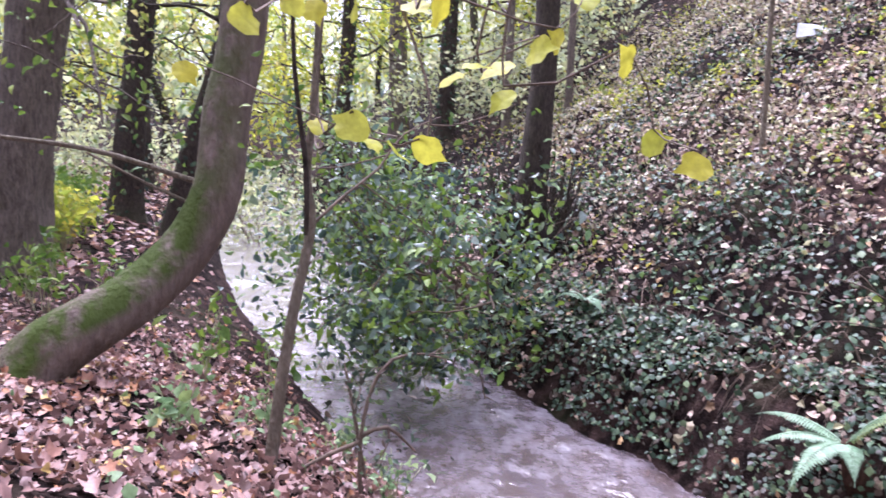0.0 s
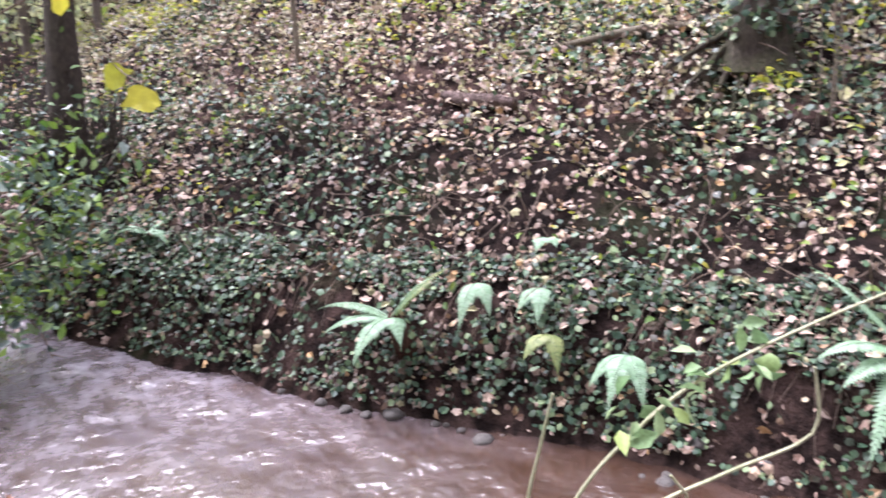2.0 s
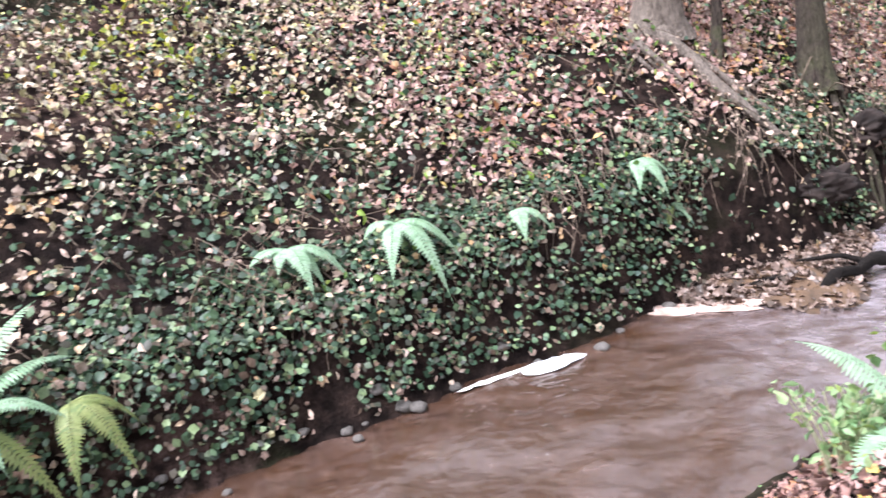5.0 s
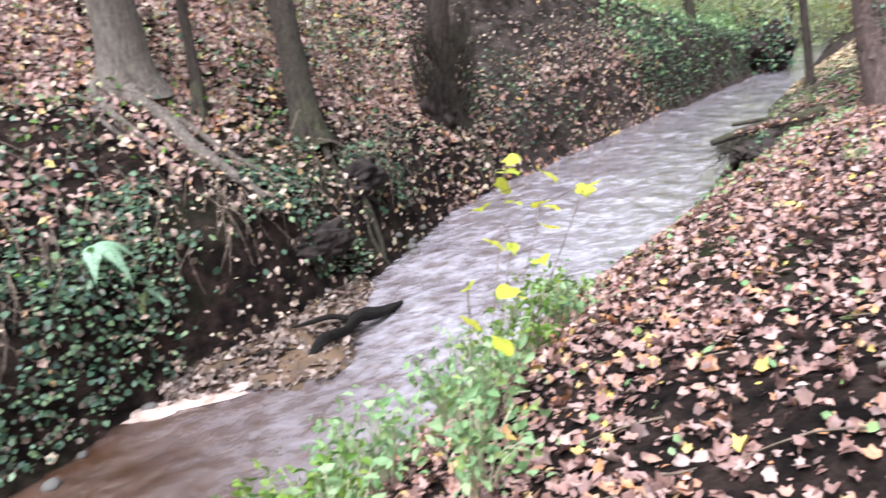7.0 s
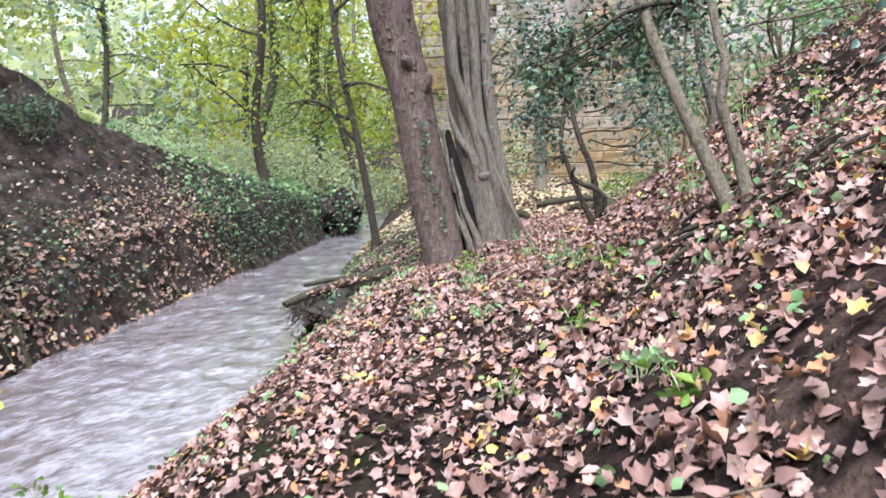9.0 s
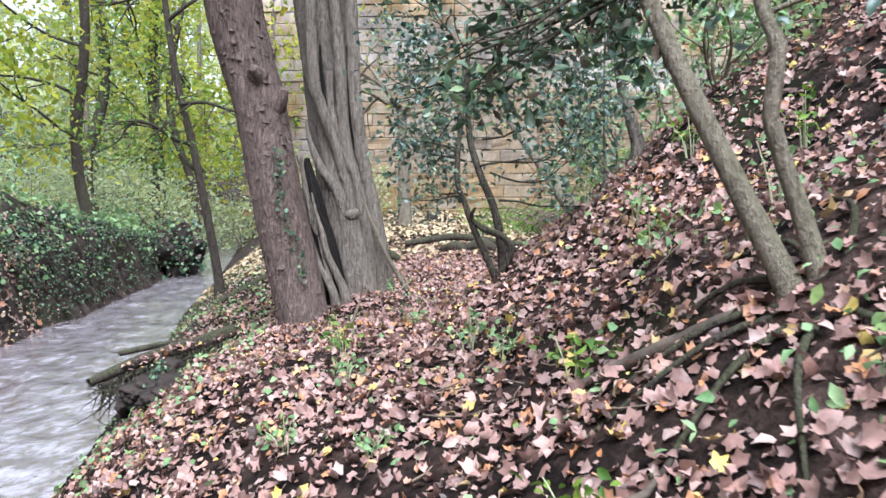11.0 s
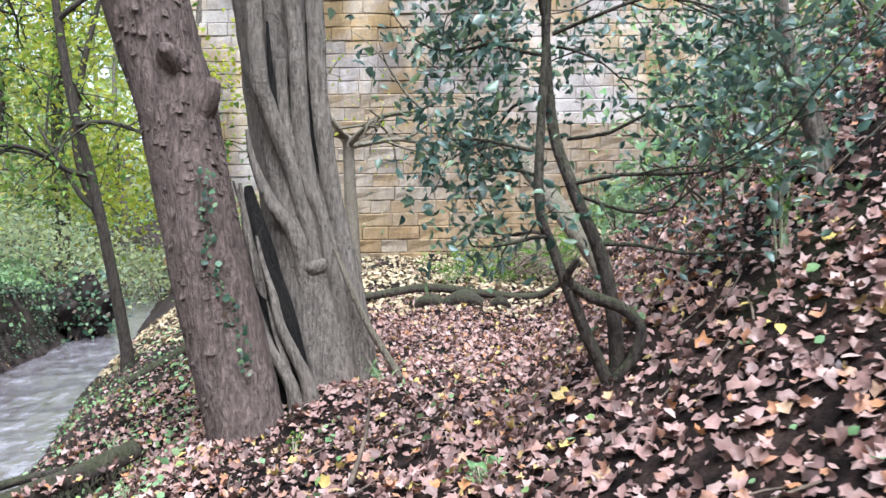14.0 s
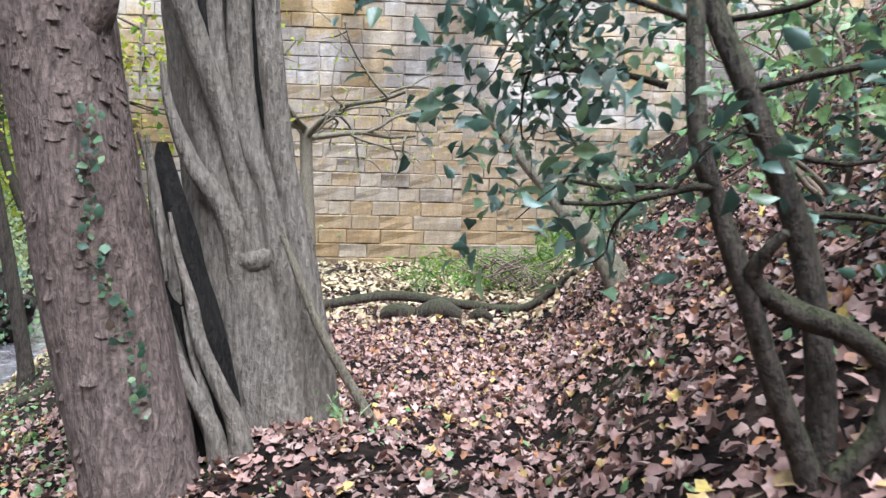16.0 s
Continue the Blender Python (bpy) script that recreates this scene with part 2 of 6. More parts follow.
WEED = leaf_mat("pale weeds", ((0.16, 0.29, 0.11), (0.28, 0.43, 0.20), (0.40, 0.52, 0.26), (0.20, 0.35, 0.16), (0.36, 0.46, 0.14)), 0.5, 0.35)
LIME = leaf_mat("yellow-green autumn leaves", ((0.30, 0.40, 0.04), (0.48, 0.52, 0.06), (0.60, 0.60, 0.08), (0.24, 0.36, 0.05), (0.62, 0.52, 0.07)), 0.5, 0.62)
MIXED = leaf_mat("thinning woodland leaves", ((0.20, 0.30, 0.07), (0.38, 0.45, 0.10), (0.54, 0.54, 0.15), (0.15, 0.24, 0.08), (0.56, 0.47, 0.16), (0.30, 0.40, 0.13)), 0.5, 0.6)
DUSK = leaf_mat("grey-green understorey", ((0.10, 0.17, 0.09), (0.18, 0.27, 0.14), (0.26, 0.36, 0.19), (0.13, 0.20, 0.12)), 0.45, 0.45)
FROND = leaf_mat("fern frond", ((0.24, 0.40, 0.23), (0.38, 0.54, 0.37), (0.30, 0.47, 0.28)), 0.5, 0.3)
# pale tones carry the bright haze of the background
FARLEAF = leaf_mat("leaves with painted haze", ((0.44, 0.52, 0.25), (0.57, 0.62, 0.29), (0.68, 0.68, 0.38), (0.38, 0.48, 0.29), (0.60, 0.64, 0.44)), 0.6, 0.62)
CARPET = leaf_mat("yellowed leaf carpet", ((0.40, 0.30, 0.17), (0.56, 0.44, 0.27), (0.62, 0.52, 0.34), (0.34, 0.25, 0.15), (0.58, 0.40, 0.22)), 0.6, 0.1)
FROND_DRY = leaf_mat("yellowing fern frond", ((0.22, 0.28, 0.09), (0.30, 0.34, 0.13), (0.18, 0.25, 0.09)), 0.5, 0.3)
YELLOW = leaf_mat("bright yellow leaf", ((0.62, 0.58, 0.05), (0.66, 0.66, 0.08), (0.52, 0.60, 0.06)), 0.5, 0.45)
TWIGGY = leaf_mat("fine dry twigs", ((0.09, 0.06, 0.05), (0.22, 0.15, 0.12), (0.14, 0.1, 0.08)), 0.8, 0.0)
FOAM = plain_mat("stream foam", (0.75, 0.72, 0.70), (0.86, 0.84, 0.82), 20, 0.6)
PINKFOAM = plain_mat("foam with leaf scum", (0.26, 0.16, 0.12), (0.60, 0.46, 0.40), 9, 0.6)
PLASTIC = plain_mat("white plastic sheet", (0.72, 0.74, 0.78), (0.85, 0.86, 0.88), 5, 0.4)
ROOTSTOCK = plain_mat("rusty fern rootstock", (0.025, 0.014, 0.01), (0.11, 0.055, 0.035), 30, 0.95, (1, 1, 0.3))

# ground: soil, with leaf mould and moss in patches
GROUND, nt, b = shader("woodland floor", 1.0, 0.06)
big, mid, fine = noise_of(nt, 0.55, 5), noise_of(nt, 4.5, 6), noise_of(nt, 38, 5)
c = ramp(nt, mid, ((0.32, (0.004, 0.003, 0.0028)), (0.5, (0.013, 0.010, 0.009)), (0.7, (0.042, 0.031, 0.026))))
vor = nt.nodes.new("ShaderNodeTexVoronoi")      # crumbled leaf mould, but for the bare slope beyond the stream
vor.inputs["Scale"].default_value = 30
sep = nt.nodes.new("ShaderNodeSeparateXYZ")
nt.links.new(vor.outputs["Color"], sep.inputs[0])
crumb = ramp(nt, sep.outputs[0], ((0.0, (0.008, 0.006, 0.005)), (0.35, (0.07, 0.042, 0.034)), (0.6, (0.02, 0.013, 0.011)), (0.8, (0.17, 0.105, 0.088)), (1.0, (0.08, 0.05, 0.04))))
tc = nt.nodes.new("ShaderNodeTexCoord")
sep = nt.nodes.new("ShaderNodeSeparateXYZ")
nt.links.new(tc.outputs["Object"], sep.inputs[0])
bare_x, bare_y = nt.nodes.new("ShaderNodeMapRange"), nt.nodes.new("ShaderNodeMapRange")
bare_x.inputs[1].default_value, bare_x.inputs[2].default_value = 9.5, 10.5
bare_y.inputs[1].default_value, bare_y.inputs[2].default_value = -8.5, -10.5
nt.links.new(sep.outputs[0], bare_x.inputs[0])
nt.links.new(sep.outputs[1], bare_y.inputs[0])
bare = mix(nt, 1.0, bare_x.outputs[0], bare_y.outputs[0], "MULTIPLY")
leafy = ramp(nt, mid, ((0.42, (0.05, 0.05, 0.05)), (0.62, (0.5, 0.5, 0.5))))
c = mix(nt, mix(nt, bare, leafy, (0.05, 0.05, 0.05)), c, crumb)
c = mix(nt, bare, c, ramp(nt, noise_of(nt, 3.2, 8, (1, 1, 1), 0.75), ((0.36, (0.012, 0.009, 0.008)), (0.5, (0.055, 0.042, 0.037)), (0.68, (0.13, 0.10, 0.088)))))
c = mix(nt, ramp(nt, big, ((0.55, (0, 0, 0)), (0.7, (0.5, 0.5, 0.5)))), c, (0.04, 0.05, 0.02))
c = mix(nt, 0.7, c, ramp(nt, fine, ((0.35, (0.4, 0.38, 0.36)), (0.65, (1.0, 1.0, 1.0)))), "MULTIPLY")
nt.links.new(c, b.inputs["Base Color"])
bump(nt, b, mix(nt, 0.5, mid, fine), 1.0, 0.05)

# stream: clear brown water with ripples
WATER, nt, b = shader("brown stream water with painted sky sheen", 0.2, 0.5)
rip = noise_of(nt, 2.4, 2, (1.1, 0.9, 1.0), 0.5)
rip2 = noise_of(nt, 5.0, 2, (1.0, 0.9, 1.0))
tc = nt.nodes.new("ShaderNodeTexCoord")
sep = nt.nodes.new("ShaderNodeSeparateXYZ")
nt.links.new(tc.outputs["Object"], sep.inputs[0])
run = nt.nodes.new("ShaderNodeMapRange")     # brown pool at the bend; above and below, sky reflection painted in pale lilac
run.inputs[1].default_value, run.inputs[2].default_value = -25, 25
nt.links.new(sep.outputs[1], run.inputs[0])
sky_sheen = ramp(nt, run.outputs[0], ((0.40, (0.8, 0.8, 0.8)), (0.47, (0.05, 0.05, 0.05)), (0.615, (0.05, 0.05, 0.05)), (0.715, (0.85, 0.85, 0.85))))
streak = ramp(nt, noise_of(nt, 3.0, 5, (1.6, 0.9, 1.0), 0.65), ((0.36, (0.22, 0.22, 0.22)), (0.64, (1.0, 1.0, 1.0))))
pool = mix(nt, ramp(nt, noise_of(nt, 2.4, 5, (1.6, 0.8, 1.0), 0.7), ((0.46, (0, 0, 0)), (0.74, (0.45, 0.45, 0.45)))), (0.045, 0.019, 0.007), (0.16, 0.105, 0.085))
# streaky pale reflection goes into the base colour
c = mix(nt, mix(nt, 1.0, sky_sheen, streak, "MULTIPLY"), pool, (0.42, 0.385, 0.425))
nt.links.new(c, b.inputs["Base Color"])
b.inputs["IOR"].default_value = 1.5
b.inputs["Coat Weight"].default_value, b.inputs["Coat Roughness"].default_value, b.inputs["Coat IOR"].default_value = 1.0, 0.22, 1.6
b.inputs["Transmission Weight"].default_value = 0.1
bump(nt, b, mix(nt, 0.4, rip, rip2), 0.65, 0.2)

# sandstone, each block its own tone
BLOCK, nt, b = shader("sandstone block", 0.9, 0.2)
info = nt.nodes.new("ShaderNodeObjectInfo")
geo = nt.nodes.new("ShaderNodeNewGeometry")
tone = nt.nodes.new("ShaderNodeMath")
tone.operation = "FRACT"
add = nt.nodes.new("ShaderNodeMath")
nt.links.new(info.outputs["Random"], add.inputs[0])
nt.links.new(geo.outputs["Random Per Island"], add.inputs[1])
nt.links.new(add.outputs[0], tone.inputs[0])
c = ramp(nt, tone.outputs[0], ((0, (0.40, 0.25, 0.11)), (0.3, (0.52, 0.35, 0.17)), (0.6, (0.44, 0.31, 0.17)), (0.92, (0.54, 0.43, 0.31)), (1, (0.2, 0.14, 0.08))))
wash = ramp(nt, noise_of(nt, 0.5, 5), ((0.38, (0, 0, 0)), (0.58, (0.85, 0.85, 0.85))))
tc = nt.nodes.new("ShaderNodeTexCoord")
sep = nt.nodes.new("ShaderNodeSeparateXYZ")
nt.links.new(geo.outputs["Position"], sep.inputs[0])
high = nt.nodes.new("ShaderNodeMapRange")      # lime bloom on the upper courses
high.inputs[1].default_value, high.inputs[2].default_value, high.inputs[3].default_value = 2.2, 4.6, 0.25
nt.links.new(sep.outputs[2], high.inputs[0])
c = mix(nt, mix(nt, 1.0, wash, high.outputs[0], "MULTIPLY"), c, (0.52, 0.46, 0.44))
stain = ramp(nt, noise_of(nt, 0.3, 6, (1.4, 1.4, 0.6)), ((0.40, (0.28, 0.265, 0.26)), (0.6, (1, 1, 1))))
c = mix(nt, 0.85, c, stain, "MULTIPLY")
grit = noise_of(nt, 14, 6)
c = mix(nt, 0.5, c, ramp(nt, grit, ((0.3, (0.5, 0.48, 0.45)), (0.6, (1, 1, 1)))), "MULTIPLY")
nt.links.new(c, b.inputs["Base Color"])
bump(nt, b, grit, 0.7, 0.03)
MORTAR = plain_mat("sandy mortar", (0.30, 0.22, 0.13), (0.46, 0.36, 0.25), 8, 0.95)


# ---- tools for meshes ----
rng = np.random.default_rng(7)


class Geo:
    """Gathers vertices, triangles and quads for one mesh."""

    def __init__(self):
        self.v, self.f, self.n = [], {3: [], 4: []}, 0

    def add(self, verts, faces):
        verts, faces = np.asarray(verts, float).reshape(-1, 3), np.asarray(faces, int)
        self.v.append(verts)
        self.f[faces.shape[1]].append(faces + self.n)
        self.n += len(verts)
        return self

    def mesh(self, name, mat, smooth=True, origin=(0, 0, 0)):
        v = np.concatenate(self.v) - np.asarray(origin, float)
        loops, sizes = [], []
        for k in (3, 4):
            if self.f[k]:
                f = np.concatenate(self.f[k])
                loops.append(f.ravel())
                sizes.append(np.full(len(f), k))
        loops, sizes = np.concatenate(loops), np.concatenate(sizes)
        me = bpy.data.meshes.new(name)
        me.vertices.add(len(v))
        me.vertices.foreach_set("co", v.ravel())
        me.loops.add(len(loops))
        me.loops.foreach_set("vertex_index", loops.astype(np.int32))
        me.polygons.add(len(sizes))
        me.polygons.foreach_set("loop_start", np.concatenate(([0], np.cumsum(sizes)[:-1])).astype(np.int32))
        me.polygons.foreach_set("use_smooth", np.full(len(sizes), smooth))
        me.update(calc_edges=True)
        me.materials.append(mat)
        return me


def thing(name, base, label, category, group="", kind=""):
    ob = new(name)
    ob.location = base
    ob.empty_display_size = 0.1
    return tagged(ob, label, category, group, kind)


def part(name, geo, mat, parent, label="", smooth=True):
    """One mesh under a thing; the vertices are given in world metres."""
    base = parent.location.copy()
    up = parent.parent
    while up:
        base += up.location
        up = up.parent
    ob = new(name, geo.mesh(name, mat, smooth, base))
    ob.parent = parent
    return tagged(ob, label)


def solo(name, geo, mat, label, category, group="", kind="", smooth=True, origin=(0, 0, 0)):
    ob = new(name, geo.mesh(name, mat, smooth, origin))
    ob.location = origin
    return tagged(ob, label, category, group, kind)


def spline(points, step=0.15):
    """A smooth line through the points."""
    p = np.asarray(points, float)
    p = np.vstack((2 * p[0] - p[1], p, 2 * p[-1] - p[-2]))
    out = []
    for i in range(1, len(p) - 2):
        n = max(2, int(np.linalg.norm(p[i + 1] - p[i]) / step))
        t = (np.arange(n) / n)[:, None]
        a, b_, c_, d = p[i - 1], p[i], p[i + 1], p[i + 2]
        out.append(0.5 * (2 * b_ + (c_ - a) * t + (2 * a - 5 * b_ + 4 * c_ - d) * t ** 2 + (3 * b_ - a - 3 * c_ + d) * t ** 3))
    return np.vstack(out + [p[-2:-1]])


def tube(geo, points, radii, seg=8, step=0.2, rough=0.0, flare=0.0, seed=0, ridges=0.0):
    """A tapered limb along a line; radii at even steps; rough: uneven bark; flare: a wider foot."""
    c = spline(points, step)
    n = len(c)
    s = np.linspace(0, 1, n)
    r = np.interp(s, np.linspace(0, 1, len(radii)), radii)
    run = np.concatenate(([0], np.cumsum(np.linalg.norm(np.diff(c, axis=0), axis=1))))
    tan = np.gradient(c, axis=0)
    tan /= np.linalg.norm(tan, axis=1)[:, None] + 1e-9
    ref = np.array((0.31, 0.95, 0.05)) if abs(tan[0, 1]) < 0.8 else np.array((1.0, 0, 0))
    u = np.cross(tan, ref)
    u /= np.linalg.norm(u, axis=1)[:, None] + 1e-9
    w = np.cross(tan, u)
    a = np.linspace(0, 2 * np.pi, seg, endpoint=False)
    ca, sa = np.cos(a), np.sin(a)
    k = np.ones((n, seg))
    if rough:
        A, L = np.meshgrid(ca * 2 + sa, run)
        B = np.meshgrid(sa * 2 - ca, run)[0]
        k += rough * (hash_noise(A * 1.2 + seed, L * 1.1 + B, 0.8, 2) * 0.6 + hash_noise(A * 3, L * 2.5 + B * 3 + seed, 0.5, 4) * 0.4)
    if ridges:
        k += ridges * np.sin(a[None, :] * 5 + 2.2 * np.sin(run[:, None] * 0.9 + seed) + run[:, None] * 0.6)
    if flare:
        lobes = 1 + 0.35 * np.cos(a * 4 + seed)[None, :]
        k += flare * np.exp(-run / 0.28)[:, None] * lobes
    v = c[:, None, :] + (r[:, None] * k)[..., None] * (u[:, None, :] * ca[None, :, None] + w[:, None, :] * sa[None, :, None])
    i, j = np.meshgrid(np.arange(n - 1), np.arange(seg), indexing="ij")
    q = np.stack((i * seg + j, i * seg + (j + 1) % seg, (i + 1) * seg + (j + 1) % seg, (i + 1) * seg + j), -1).reshape(-1, 4)
    geo.add(v, q)
    tip = np.vstack((v[-1], c[-1:] + tan[-1:] * r[-1] * 0.6))
    geo.add(tip, [(j, (j + 1) % seg, seg) for j in range(seg)])
    return c


def lobed_leaf(curl):
    ang = np.radians((-90, -35, -8, 24, 58, 90, 122, 154, 190, 216))
    rad = np.array((0.64, 0.90, 0.70, 1.02, 0.76, 1.14, 0.73, 1.0, 0.69, 0.88)) * 0.55
    x, y = rad * np.cos(ang), rad * np.sin(ang)
    z = curl * (x * x * 1.3 + 0.6 * y * y * np.sign(y)) + 0.10 * np.sin(ang * 2 + curl * 5) + 0.05 * np.sin(ang * 5 + curl)
    v = np.vstack(((0, 0, 0.0), np.stack((x, y, z), 1)))
    n = len(ang)
    return v, np.array([(0, 1 + k, 1 + (k + 1) % n) for k in range(n)])


def oval_leaf(width=0.5, fold=0.12, droop=0.12):
    v = np.array(((0, -0.5, 0), (0, 0.05, -0.0), (0, 0.5, -droop), (-width / 2, -0.1, fold), (width / 2, -0.1, fold), (-width * 0.36, 0.24, fold * 0.7 - droop * 0.3), (width * 0.36, 0.24, fold * 0.7 - droop * 0.3)))
    return v, np.array(((0, 4, 1), (0, 1, 3), (1, 4, 6), (1, 6, 2), (1, 2, 5), (1, 5, 3)))


def broad_leaf(curl=0.2):
    """A heart-shaped leaf with a drip tip."""
    t = np.linspace(0, 2 * np.pi, 18, endpoint=False)
    x = 0.42 * np.sin(t) * (1 + 0.06 * np.sin(7 * t))
    y = 0.42 * np.cos(t) + 0.12 * np.exp(-((t - np.pi + np.pi) % (2 * np.pi)) * 6) - 0.05 * np.cos(2 * t)
    y[0] = 0.62
    z = 0.5 * curl * np.abs(x) - curl * y * y + 0.03 * np.sin(5 * t)
    v = np.vstack(((0, 0, 0.0), np.stack((x, y, z), 1)))
    return v, np.array([(0, 1 + (k + 1) % 18, 1 + k) for k in range(18)])


LOBED = [lobed_leaf(k) for k in (1.0, -0.9, 0.4, 1.9)]
KITE = [(np.array(((0, -0.5, 0), (-0.3, 0, 0.1), (0.3, 0, 0.1), (0, 0.5, -0.1))), np.array(((0, 2, 3), (0, 3, 1)))), (np.array(((0, -0.5, 0), (-0.24, 0.1, -0.1), (0.28, 0, 0.12), (0.05, 0.5, 0.1))), np.array(((0, 2, 3), (0, 3, 1))))]
OVAL = [oval_leaf(), oval_leaf(0.62, 0.2, 0.2), oval_leaf(0.4, 0.05, 0.3)]
IVYLEAF = [oval_leaf(0.85, 0.1, 0.1), oval_leaf(0.75, -0.08, 0.15)]


def turns(n, normal=None, tilt=0.5):
    """n random turns of a leaf, whose face is about the given normals (or any)."""
    if normal is None:
        z = rng.normal(size=(n, 3)) + np.array((0, 0, 0.5))
    else:
        z = normal + rng.normal(size=(n, 3)) * tilt
    z /= np.linalg.norm(z, axis=1)[:, None]
    x = np.cross(z, rng.normal(size=(n, 3)))
    x /= np.linalg.norm(x, axis=1)[:, None]
    return np.stack((x, np.cross(z, x), z), 2)


def scatter(geo, spots, R, size, templates):
    pick = rng.integers(0, len(templates), len(spots))
    for k, (tv, tf) in enumerate(templates):
        m = pick == k
        if not m.any():
            continue
        v = np.einsum("nij,vj->nvi", R[m], tv) * size[m, None, None] + spots[m, None, :]
        f = tf[None] + (np.arange(m.sum()) * len(tv))[:, None, None]
        geo.add(v, f.reshape(-1, 3))


def normals(x, y, h=0.06):
    n = np.stack((land(x - h, y) - land(x + h, y), land(x, y - h) - land(x, y + h), np.full(np.shape(x), 2 * h)), -1)
    return n / np.linalg.norm(n, axis=1)[:, None]


def lie(geo, x, y, size, templates, tilt=0.35, lift=0.012, spread=0.03):
    """Leaves that lie on the ground."""
    n = normals(x, y)
    p = np.stack((x, y, land(x, y)), -1) + n * (lift + rng.random(len(x)) * spread)[:, None]
    scatter(geo, p, turns(len(x), n, tilt), size, templates)


def cloud(geo, centres, spread, count, size, templates=None, flat=0.7):
    """Leaves in uneven clumps round the centres."""
    centres = np.asarray(centres, float).reshape(-1, 3)
    k = rng.integers(0, len(centres), count)
    p = centres[k] + rng.normal(size=(count, 3)) * np.array((spread, spread, spread * flat))
    scatter(geo, p, turns(count), size * (0.6 + 0.8 * rng.random(count)), templates or OVAL)


def branchy(geo, start, heading, length, radius, depth=2, seed=0, sag=0.0, seg=5, fine=None):
    """A limb that forks, its forks in a mesh of their own if fine is given; gives the tips."""
    r = np.random.default_rng(seed)
    heading = np.asarray(heading, float) / np.linalg.norm(heading)
    p, q = np.asarray(start, float), heading
    pts = [p]
    for k in range(4):
        q = q + r.normal(size=3) * 0.22 + np.array((0, 0, -sag))
        q /= np.linalg.norm(q)
        pts.append(pts[-1] + q * length / 4)
    tube(geo, pts, (radius, radius * 0.45), seg, max(0.1, length / 8))
    tips = [pts[-1], pts[-2]]
    if depth > 0:
        for k in range(3):
            side = pts[1 + k] + (pts[2 + k] - pts[1 + k]) * r.random()
            h = q + r.normal(size=3) * 0.8
            tips += branchy(fine or geo, side, h, length * 0.6, radius * 0.5, depth - 1, seed * 7 + k + 1, sag, seg)
    return tips


def foot(x, y, sink=0.1):
    return float(x), float(y), float(land(x, y)) - sink

# ---- the ground and the stream ----
def axis(lo, hi, step, reach):
    inner = np.arange(lo, hi + step / 2, step)
    out = np.geomspace(step * 2, reach, 26)
    return np.concatenate((lo - out[::-1], inner, hi + out))


gx, gy = axis(-10, 24, 0.17, 220), axis(-34, 22, 0.2, 220)
GX, GY = np.meshgrid(gx, gy, indexing="ij")
g = Geo()
ii, jj = np.meshgrid(np.arange(len(gx) - 1), np.arange(len(gy) - 1), indexing="ij")
cols = len(gy)
g.add(np.stack((GX, GY, land(GX, GY)), -1), np.stack((ii * cols + jj, (ii + 1) * cols + jj, (ii + 1) * cols + jj + 1, ii * cols + jj + 1), -1).reshape(-1, 4))
solo("ground", g, GROUND, "dark leaf-strewn woodland floor with stream banks", "ground", kind="structure")

wy = np.arange(-45, 45.01, 0.15)
g = Geo()
across = np.linspace(0, 1, 34)
L, Rr = edge_w(wy) - 0.3, edge_e(wy) + 0.3
WX = L[:, None] + (Rr - L)[:, None] * across[None, :]
WY = np.repeat(wy[:, None], len(across), 1)
WZ = water_level(WY) + 0.03 * hash_noise(WX, WY, 0.6, 8) + 0.014 * hash_noise(WX, WY, 0.28, 9)
ii, jj = np.meshgrid(np.arange(len(wy) - 1), np.arange(len(across) - 1), indexing="ij")
n = len(across)
g.add(np.stack((WX, WY, WZ), -1), np.stack((ii * n + jj, ii * n + jj + 1, (ii + 1) * n + jj + 1, (ii + 1) * n + jj), -1).reshape(-1, 4))
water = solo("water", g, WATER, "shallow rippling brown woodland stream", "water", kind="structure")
water.visible_shadow = False


# ---- the stone viaduct behind the trees ----
def block_mesh(w, h, d, seed):
    """A rock-faced block with chamfered edges, its face towards -y."""
    r = np.random.default_rng(seed)
    e = 0.03
    xs, zs = np.array((0, e, w / 2, w - e, w)), np.array((0, e, h / 2, h - e, h))
    v = []
    for k, z in enumerate(zs):
        for i, x in enumerate(xs):
            rim = k in (0, 4) or i in (0, 4)
            v.append((x + r.normal() * 0.005, 0.02 if rim else r.normal() * 0.016, z + r.normal() * 0.006))
    f = [(k * 5 + i, k * 5 + i + 1, k * 5 + i + 6, k * 5 + i + 5) for k in range(4) for i in range(4)]
    return Geo().add(v, f).add([(0, 0.028, 0), (w, 0.028, 0), (w, d, 0), (0, d, 0), (0, 0.028, h), (w, 0.028, h), (w, d, h), (0, d, h)],
                               [(0, 3, 2, 1), (4, 5, 6, 7), (0, 4, 7, 3), (1, 2, 6, 5)])


viaduct = thing("stone_viaduct", (7.3, -34.3, 0.9), "tall weathered golden sandstone viaduct wall with a buttress", "viaduct")
shapes = {}
rest = Geo()
count = 0
course = 0.46


